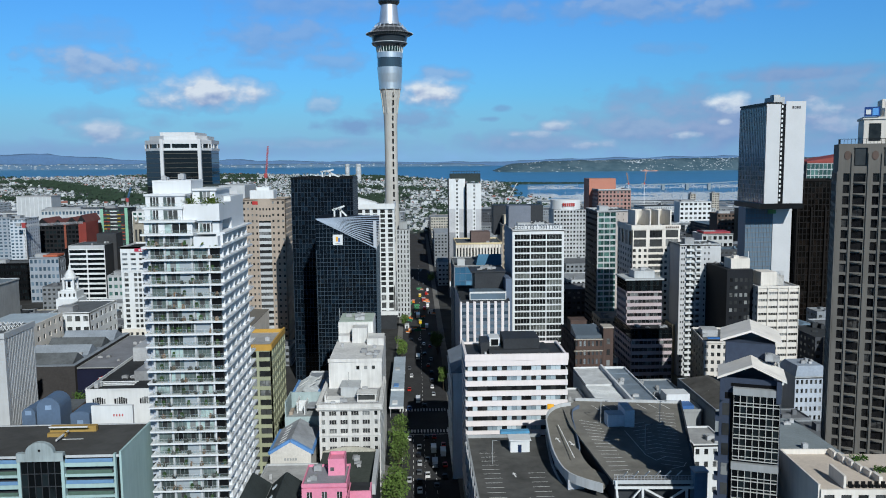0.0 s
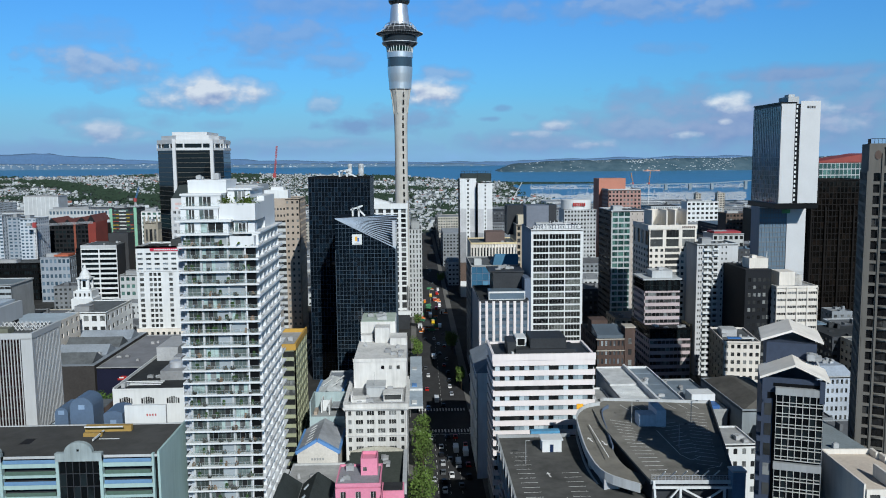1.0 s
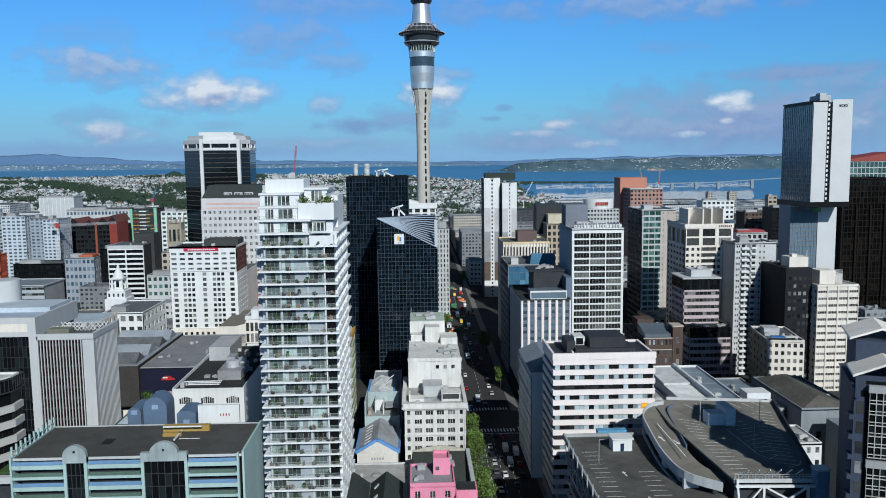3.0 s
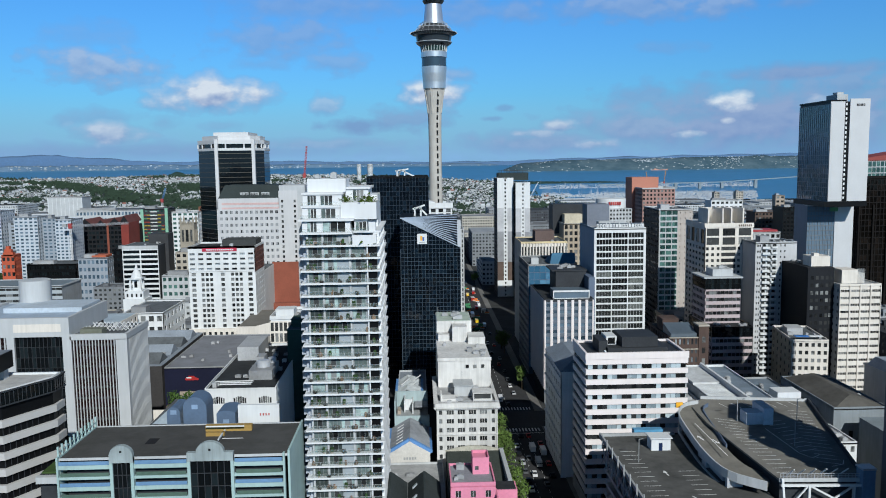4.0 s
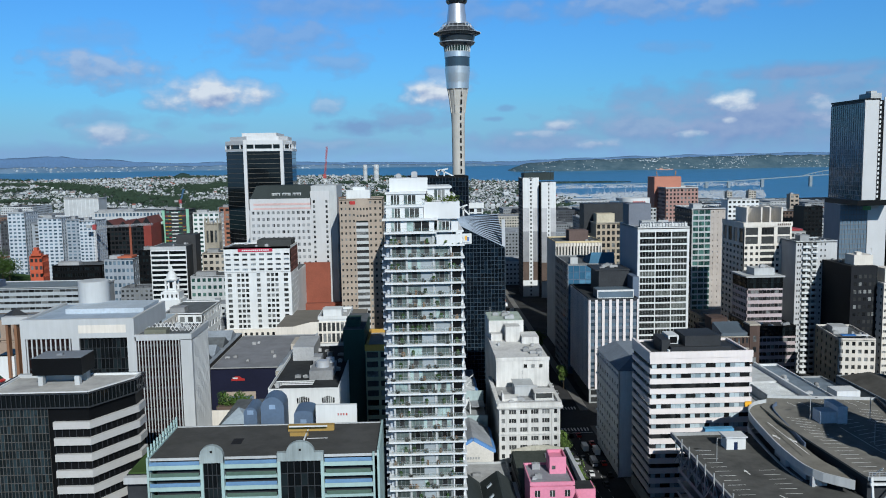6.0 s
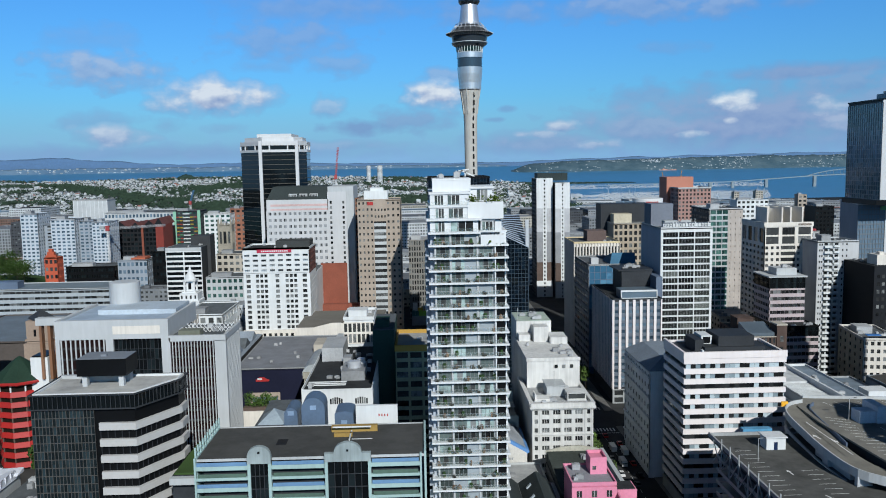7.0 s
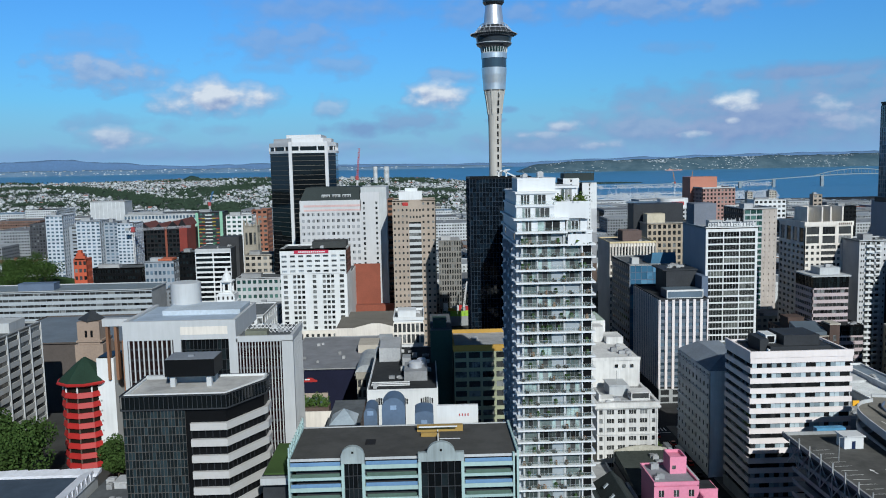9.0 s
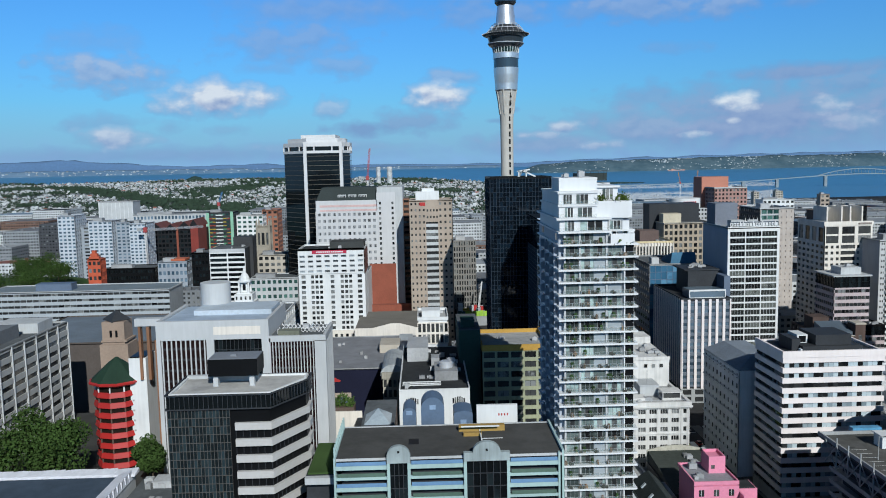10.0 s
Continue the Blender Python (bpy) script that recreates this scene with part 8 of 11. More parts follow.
def rib_building():
    b = Block("white_ribbed_office", "large white office building with close vertical ribs and blue-grey roof", -186.2, -132.9, 260.0, 281.0, 62.4)
    W, D, R = b.w, b.d, 32.0
    wh = surface("cool_white_precast", (0.49, 0.51, 0.525), 0.8, stain=0.12, streak=True)
    b.body(BLACKM, 0.9)
    maroon = surface("maroon_brown_glazing", (0.018, 0.010, 0.010), 0.25, stain=0.3)
    boxes("window_wall", maroon, b.ob, (1.0, 15.6, 0.12, 0.88, 0, 62.2), (36.0, W - 3.2, 0.12, 0.88, 0, 61.2))
    boxes("rear_block", BLACKM, b.ob, (0.9, 34, D, R, 0, 67.0))
    boxes("roof", surface("pale_blue_roof", (0.36, 0.44, 0.54), 0.7, stain=0.25, grain=0.3), b.ob, (0.9, 35, 1, R, 67.2, 67.6))
    boxes("fascia", wh, b.ob, (-0.3, 35.6, -0.4, 1.0, 62.2, 68.4), (-0.3, 1, 1, R, 62.2, 68.4), (34.6, 35.6, 1, R, 62.2, 68.4))
    boxes("cream_panel", CREAM, b.ob, (18.0, 33.0, -0.46, -0.403, 63.8, 66.4))
    boxes("right_roof", ROOFG, b.ob, (35.6, W - 0.8, 0.8, D, 61.9, 62.2))
    boxes("fascia", wh, b.ob, (35.6, W + 0.4, -0.4, 0.6, 61.0, 62.9), (W - 0.6, W + 0.4, 0.6, D, 61.0, 62.9))
    for i in range(10):
        x = 1.2 + i * 1.5
        boxes("rib", wh, b.ob, (x, x + 0.42, -0.14, 0.12, 0, 62.2))
    for i in range(17):
        x = 36.5 + i * 0.99
        boxes("rib", wh, b.ob, (x, x + 0.28, -0.14, 0.12, 0, 61.2))
    for i in range(18):
        y = 1.4 + i * 1.06
        boxes("rib", wh, b.ob, (W - 0.2, W + 0.3, y, y + 0.6, 0, 61.0))
    boxes("side_infill", wh, b.ob, (W - 0.9, W - 0.2, 0.9, D, 0, 61.0))
    boxes("pier", wh, b.ob, (-0.3, 1.0, -0.4, 0.9, 0, 62.2), (15.6, 18.0, -0.4, 0.9, 0, 62.2), (33.2, 36.0, -0.4, 0.9, 0, 62.2), (W - 3.2, W + 0.4, -0.4, 0.9, 0, 61.2))
    b.curtain("front", GLASSK, 18, 12, x0=18.0, x1=33.2, z1=62.2, y0=0.4, mat=DARKC)
    for i in range(17):
        boxes("spandrel", DARKC, b.ob, (1.0, 15.6, 0.06, 0.12, 3 + i * 3.5, 3.6 + i * 3.5))
        boxes("spandrel", DARKC, b.ob, (36.0, W - 3.2, 0.06, 0.12, 3 + i * 3.5, 3.6 + i * 3.5))
    bm = bmesh.new()
    tube(bm, 11.5, 30.0, [(5.2, 67.5), (5.2, 76.5), (4.9, 76.6)], 40)
    part("roof_drum", bm, wh, b.ob, "white round roof drum")
    boxes("roof_step", surface("pale_blue_upstand", (0.46, 0.53, 0.60), 0.8), b.ob, (8, 34, 14, R - 2, 67.6, 69.2))
    bm = bmesh.new()
    for i in range(24):
        x = 37.5 + (i % 12) * 1.3
        beam(bm, (x, 8 + 6 * (i // 12), 62.2), (x + 1.3, 8 + 6 * (i // 12), 64.0), 0.18)
        beam(bm, (x + 1.3, 8 + 6 * (i // 12), 62.2), (x, 8 + 6 * (i // 12), 64.0), 0.18)
    tagged(part("roof_truss", bm, WHITE, b.ob), kind="stuff")
    boxes("louvre_box", surface("olive_louvre", (0.16, 0.17, 0.13), 0.8), b.ob, (38, 45, 2, 6, 62.2, 64.0))
    b.units(8, 121, z=62.3, x0=37, x1=W - 2, y0=2, y1=18)
    boxes("bronze_side", surface("copper_wall", (0.26, 0.13, 0.07), 0.5, stain=0.35, streak=True), b.ob, (-1.6, -0.35, 2, 12, 10, 62))
    boxes("bronze_strut", MATS["copper_wall"], b.ob, (-5.5, -4.6, 6, 8, 48, 66))
    boxes("bronze_strut", MATS["copper_wall"], b.ob, (-8.2, -7.4, 6, 8, 48, 66))
    boxes("frame_link", wh, b.ob, (-9, -0.4, 5.5, 8.5, 66, 68.4))


def octagonal_block():
    b = Block("black_banded_office", "black glass office with white balcony bands and chamfered corner", -161.4, -130.2, 190.0, 207.6, 64.0)
    W, D = b.w, b.d
    boxes("plinth", BLACKM, b.ob, (0.6, 22, 0.6, D, 0, 60))
    bm = bmesh.new()
    prism(bm, [(0.5, 0.5), (24.0, 0.5), (W - 0.5, 12.4), (W - 0.5, D), (0.5, D)], 0, 63.5)
    part("core", bm, BLACKM, b.ob)
    # blue-green pane tints paint in the reflected clouds
    b.curtain("front", glazing("smoked_curtain_glass", (0.005, 0.009, 0.011), (0.022, 0.038, 0.046), island=True, share=0.4, rough=0.03, spec=0.8), 30, 18, x1=14.6, z1=60.4, bar=0.11, mat=surface("bronze_mullion", (0.10, 0.095, 0.09), 0.5))
    band = surface("light_grey_balcony_band", (0.50, 0.49, 0.48), 0.8, stain=0.1)
    for k in range(14):
        z = 55.4 - k * 3.95
        bm = bmesh.new()
        pts = [(15.8, -0.5), (24.4, -0.5), (W + 0.4, 12.2), (W + 0.4, D - 0.6)]
        inn = [(W - 0.4, D - 0.6), (W - 0.4, 12.6), (24.0, 0.4), (15.8, 0.4)]
        prism(bm, pts + inn, z, z + 1.75)
        bmesh.ops.recalc_face_normals(bm, faces=bm.faces)
        part("balcony_band", bm, band, b.ob)
        bm = bmesh.new()
        for (xa, ya), (xb, yb) in zip(((15.8, 0.42), (24.05, 0.42), (W - 0.45, 12.65)), ((24.05, 0.42), (W - 0.45, 12.65), (W - 0.45, D - 0.6))):
            m = max(2, int(math.hypot(xb - xa, yb - ya) / 1.5))
            for i in range(m):
                q = (xa + (xb - xa) * i / m, ya + (yb - ya) * i / m)
                beam(bm, (*q, z - 2.2), (*q, z), 0.12)
        tagged(part("window_mullion", bm, DARKC, b.ob), kind="stuff")
    bm = bmesh.new()
    ring = [(-0.3, -0.3), (24.4, -0.3), (W + 0.4, 12.2), (W + 0.4, D + 0.3), (-0.3, D + 0.3)]
    for (xa, ya), (xb, yb) in zip(ring, ring[1:] + ring[:1]):
        n = max(4, int(math.hypot(xb - xa, yb - ya) / 1.1))
        for i in range(n):
            s = i / n
            beam(bm, (xa + (xb - xa) * s, ya + (yb - ya) * s, 60.6), (xa + (xb - xa) * s, ya + (yb - ya) * s, 64.0), 0.12)
        beam(bm, (xa, ya, 64.0), (xb, yb, 64.0), 0.3)
        beam(bm, (xa, ya, 60.6), (xb, yb, 60.6), 0.3)
    part("parapet_rail", bm, DARKC, b.ob)
    bm = bmesh.new()
    prism(bm, [(0, 0), (24.2, 0), (W, 12.2), (W, D), (0, D)], 60.6, 63.6)
    part("parapet_glass", bm, GLASSK, b.ob)
    bm = bmesh.new()
    prism(bm, [(0.3, 0.3), (24.1, 0.3), (W - 0.3, 12.4), (W - 0.3, D - 0.3), (0.3, D - 0.3)], 63.6, 63.75)
    part("roof", bm, surface("stained_concrete_roof", (0.46, 0.455, 0.44), 0.9, stain=0.5, grain=0.2), b.ob)
    boxes("roof_box", BLACKM, b.ob, (8, 20, 7.4, 15.4, 66.4, 70.6), label="black rooftop plant box")
    boxes("roof_box_top", surface("grey_box_top", (0.20, 0.22, 0.25), 0.8), b.ob, (8.1, 19.9, 7.5, 15.3, 70.6, 70.7), (13, 14.4, 10, 11, 70.7, 71.2))
    boxes("roof_box_leg", PALEC, b.ob, (9, 10.2, 8, 9.4, 63.7, 66.4), (17.8, 19, 8, 9.4, 63.7, 66.4), (9, 19, 12.4, 14.6, 63.7, 66.4))
    boxes("curb", PALEC, b.ob, (0.5, 7, D - 2, D - 0.8, 63.7, 64.6))
    for xa, ya, xb, yb in ((0.6, 0.6, 24.0, 0.6), (24.0, 0.6, W - 0.6, 12.5), (W - 0.6, 12.5, W - 0.6, D - 0.6), (0.6, 0.6, 0.6, D - 0.6), (0.6, D - 0.6, W - 0.6, D - 0.6)):
        bm = bmesh.new()
        beam(bm, (xa, ya, 64.0), (xb, yb, 64.0), 0.5)
        part("roof_kerb", bm, WHITE, b.ob)
    g = boxes("grass_terrace", DARKC, None, (-129.5, -122.4, 190.4, 212, 0, 43.6))
    boxes("grass", surface("terrace_grass", (0.055, 0.10, 0.03), 0.95, grain=3), g, (-129.2, -122.7, 190.8, 211.6, 43.6, 44.0))
    tagged(g, "small grassed roof terrace beside the car park", "terrace")
    for z in (36.0, 42.0):
        boxes("terrace_edge", PALEC, g, (-129.6, -122.3, 188.4, 190, z, z + 1.6))


def pagoda_tower():
    b = thing("red_pagoda_tower", "round red-banded tower with a dark green pagoda roof", "building", -203.9, 271.0)
    def ngon(r, n=10):
        return [(r * math.cos(6.28319 * (i + 0.5) / n), r * math.sin(6.28319 * (i + 0.5) / n)) for i in range(n)]
    bm = bmesh.new()
    prism(bm, ngon(6.9), 0, 47)
    part("core", bm, surface("dark_brown_glass", (0.018, 0.014, 0.011), 0.3), b)
    for k in range(9):
        z = 44.4 - k * 3.4
        bm = bmesh.new()
        prism(bm, ngon(7.8), z - 1.7, z, [(x, y) for x, y in ngon(7.4)])
        part("red_band", bm, REDP, b)
        for i in range(10):
            a = 6.28319 * (i + 0.5) / 10
            bm = bmesh.new()
            beam(bm, (7.1 * math.cos(a), 7.1 * math.sin(a), z), (7.1 * math.cos(a), 7.1 * math.sin(a), z + 1.7), 0.4)
            part("post", bm, BROWNST if k else WHITE, b)
    bm = bmesh.new()
    tube(bm, 0, 0, [(9.0, 47.2), (8.5, 47.9), (5.5, 50.6), (2.6, 53.2), (0.4, 54.8)], 10)
    part("pagoda_roof", bm, surface("dark_green_tiles", (0.02, 0.045, 0.03), 0.7, grain=2), b)
    bm = bmesh.new()
    tube(bm, 0, 0, [(7.8, 46.4), (9.1, 47.0), (9.2, 47.5), (8.6, 47.8)], 10)
    part("eave", bm, REDP, b)
    s = Block("white_stair_slab", "plain white slender slab beside the red tower", -198.4, -192.8, 267.0, 277.0, 55.4)
    s.body(WHITE, 0.0)
    boxes("roof", BLACKM, s.ob, (0.4, s.w - 0.4, 0.4, s.d - 0.4, 55.1, 55.5))
    for k in range(10):
        boxes("slot", GREYC, s.ob, (0.6, 1.2, -0.06, -0.003, 10 + k * 3.4, 10.6 + k * 3.4))
    c = Block("brick_bell_tower", "pinkish-tan brick tower with arched openings and small pyramid roof", -240.0, -230.5, 350.0, 360.0, 52.0)
    c.body(surface("pale_tan_brick", (0.34, 0.26, 0.205), 0.9, stain=0.2), 0.0)
    surface("pinkish_tan_brick", (0.105, 0.09, 0.082), 0.9, stain=0.2)
    boxes("window", BLACKM, c.ob, (3.2, 4.2, -0.05, -0.003, 45, 48), (5.6, 6.6, -0.05, -0.003, 45, 48))
    boxes("ledge", MATS["pale_tan_brick"], c.ob, (-0.5, 10.5, -0.5, 10.5, 43.0, 43.8), (-1.0, 11, -1, 11, 0, 42))
    bm = bmesh.new()
    tube(bm, 4.75, 5, [(6.2, 52), (5.6, 52.6), (0.3, 56)], 4)
    part("pyramid_roof", bm, DARKC, c.ob)
    h = Block("tan_brick_theatre", "tan brick theatre hall with grey sheet roof", -290.0, -222.0, 362.0, 430.0, 40.0)
    h.body(MATS["pinkish_tan_brick"], 0.0, roof=surface("slate_blue_sheet", (0.15, 0.18, 0.21), 0.7, stain=0.3))
    h.parapet(MATS["pinkish_tan_brick"], up=0.5)


def left_edge():
    b = Block("grey_gridded_slab", "grey office slab with black square windows and projecting sills", -264.0, -242.0, 226.0, 322.0, 57.4)
    W, D = b.w, b.d
    b.body(GREYC, 0.5, roof=ROOFG)
    b.facade("right", surface("light_grey_precast", (0.50, 0.50, 0.48), 0.85, stain=0.15), GLASS, 15, 11, wf=0.88, hf=0.46, depth=0.4, mullions=4)
    for i in range(12):
        y = i * D / 11
        boxes("rib", PALEC, b.ob, (W, W + 0.3, max(0, y - 0.2), min(D, y + 0.2), 0, 57.4))
    b.facade("front", MATS["light_grey_precast"], GLASSI, 15, 5, wf=0.7, hf=0.45, join=True)
    b.parapet(GREYC, up=0.6)
    boxes("plant_room", surface("dark_plant_wall", (0.16, 0.17, 0.18), 0.8), b.ob, (3, 16, 40, 70, 57, 62))
    boxes("roof_frame", PALEC, b.ob, (4, W - 2, 76, 88, 57.2, 61.0))
    c = Block("white_tented_roof_building", "low building with slate roof edged by white sheeting", -222.0, -182.0, 196.0, 224.0, 33.0)
    c.body(PALEC, 0.3, roof=surface("slate_blue_membrane", (0.06, 0.085, 0.12), 0.7, stain=0.3, grain=0.3))
    w = surface("white_sheeting", (0.66, 0.68, 0.74), 0.6, stain=0.2, grain=0.8)
    rnd = random.Random(3)
    for k in range(14):
        x = k * 2.9
        bm = bmesh.new()
        prism(bm, [(x, c.d - 4), (x + 3.1, c.d - 4), (x + 3.1, c.d), (x, c.d)], 33, 34, [(x, c.d - 3.5, 33.4), (x + 3, c.d - 3, 33.5), (x + 3.1, c.d, 33.9 + 0.3 * rnd.random()), (x, c.d - 0.3, 33.9 + 0.3 * rnd.random())])
        part("sheet_fold", bm, w, c.ob)
    for k in range(9):
        y = k * 2.8
        bm = bmesh.new()
        prism(bm, [(c.w - 4.5, y), (c.w, y), (c.w, y + 3), (c.w - 4.5, y + 3)], 32, 34, [(c.w - 4, y, 33.2), (c.w, y, 34.2 + 0.3 * rnd.random()), (c.w - 0.4, y + 3, 34.4), (c.w - 4, y + 3, 33.3)])
        part("sheet_fold", bm, w, c.ob)
    e = Block("small_grey_annex", "small grey annex with a ridged roof and vents", -181.0, -168.0, 200.0, 226.0, 30.0)
    e.body(GREYC, 0.0, roof=ROOFG)
    e.units(6, 132)
    e.plant(5, 11, 19, 24, 1.6)
    l = Block("long_blue_grey_slab", "long blue-grey office slab with continuous window bands", -372.0, -258.0, 500.0, 530.0, 43.0)
    l.body(GREYC, 0.5, roof=surface("blue_grey_long_roof", (0.17, 0.21, 0.235), 0.8, stain=0.25))
    l.facade("front", surface("pale_blue_concrete", (0.38, 0.42, 0.45), 0.8, stain=0.15), GLASSI, 12, 30, wf=0.97, hf=0.42, join=True)
    l.parapet(PALEC, up=0.4)
    l.plant(30, 52, 6, 14, 4.0, material=BLUEG)
    # the car-sign hall and its neighbours
    h = Block("grey_roofed_retail_hall", "retail hall with broad grey roof and navy front wall", -155.5, -106.0, 366.6, 436.0, 24.0)
    h.body(surface("navy_wall", (0.012, 0.014, 0.035), 0.6), 0.0, roof=surface("lilac_grey_roof", (0.21, 0.22, 0.245), 0.85, stain=0.3, grain=0.15))
    h.parapet(GREYC, up=0.3)
    bm = bmesh.new()
    car = [(-3, 0), (3, 0), (3.1, 0.8), (1.8, 1.2), (0.8, 2.0), (-1.4, 2.0), (-2.2, 1.1), (-3.1, 0.8)]
    va, vb = [bm.verts.new((x, -0.2, z)) for x, z in car], [bm.verts.new((x, -0.05, z)) for x, z in car]
    bm.faces.new(va), bm.faces.new(vb[::-1])
    for i in range(8):
        bm.faces.new((va[i], vb[i], vb[(i + 1) % 8], va[(i + 1) % 8]))
    bmesh.ops.recalc_face_normals(bm, faces=bm.faces)
    cs = part("painted_sign", bm, REDP, h.ob, "red car-shaped painted sign")
    cs.location = (12.4, 0, 18.2)
    boxes("sign_shape", WHITE, cs, (-2.4, -0.2, -0.28, -0.202, 0.9, 1.5))
    boxes("skylight_ridge", surface("hazy_polycarbonate", (0.40, 0.44, 0.47), 0.4), h.ob, (41, 48, 2, 60, 24, 27.0))
    boxes("roof_store", BEIGE, h.ob, (32, 42, 30, 46, 24, 28.0))
    boxes("timber_gate", TAN, h.ob, (6.6, 7.6, -0.3, -0.02, 2, 13), (19.2, 20.2, -0.3, -0.02, 2, 13), (7.6, 19.2, -0.3, -0.02, 11, 13), label="tan frame of the yard entrance")
    boxes("yard_entrance", BLUEG, h.ob, (7.6, 19.2, -0.2, -0.05, 0, 11))
    h.units(10, 141)
    p = Block("cream_gable_hall", "cream hall with a low gabled parapet", -140.0, -92.0, 446.0, 500.0, 26.0)
    p.body(CREAM, 0.0, roof=surface("brown_grey_roof", (0.16, 0.15, 0.13), 0.9))
    bm = bmesh.new()
    prism(bm, [(0, -0.4), (48, -0.4), (48, 0), (0, 0)], 14, 27, [(0, -0.4, 26.6), (48, -0.4, 26.6), (48, 0, 26.6), (0, 0, 26.6)])
    prism(bm, [(10, -0.5), (34, -0.5), (34, -0.1), (10, -0.1)], 26.6, 29, [(20, -0.5, 29), (25, -0.5, 29), (25, -0.1, 29), (20, -0.1, 29)])
    part("gable_parapet", bm, CREAM, p.ob)
    q = Block("white_gridded_low_block", "white low block with a dark window grid on the roof line", -104.0, -90.5, 352.0, 375.0, 49.0)
    q.body(WHITE, 0.4, roof=ROOFP)
    q.facade("front", CREAM, GLASS, 2, 7, wf=0.7, hf=0.8, z0=38, z1=47.6)
    q.parapet(WHITE, up=1.0)
    q.plant(2, 10, 4, 12, 3.0, material=WHITE)
    q.units(6, 143)
    k = Block("cream_side_street_block", "long cream building with small square windows", -216.0, -189.0, 345.0, 432.0, 38.0)
    k.body(CREAM, 0.4, roof=surface("blue_white_roof", (0.42, 0.50, 0.56), 0.7, stain=0.3))
    k.facade("right", CREAM, GLASSI, 7, 14, wf=0.4, hf=0.45, join=True)
    k.facade("front", CREAM, GLASS, 7, 4, wf=0.4, hf=0.45)
    m = Block("corrugated_roof_sheds", "low sheds with blue-grey corrugated roofs", -188.0, -157.0, 368.0, 440.0, 25.0)
    m.body(surface("sooty_brick", (0.055, 0.052, 0.052), 0.9, stain=0.3), 0.0, roof=surface("corrugated_blue_grey", (0.27, 0.31, 0.36), 0.6, stain=0.3))
    for i in range(4):
        bm = bmesh.new()
        y = 3 + i * 17
        prism(bm, [(2, y), (29, y), (29, y + 13), (2, y + 13)], 25, 29, [(2, y + 6, 29), (29, y + 6, 29), (29, y + 6.2, 29), (2, y + 6.2, 29)])
        part("ridge_roof", bm, surface("corrugated_blue_grey", (0.27, 0.31, 0.36)) if i % 2 else ROOFG, m.ob)
    m.units(8, 144)


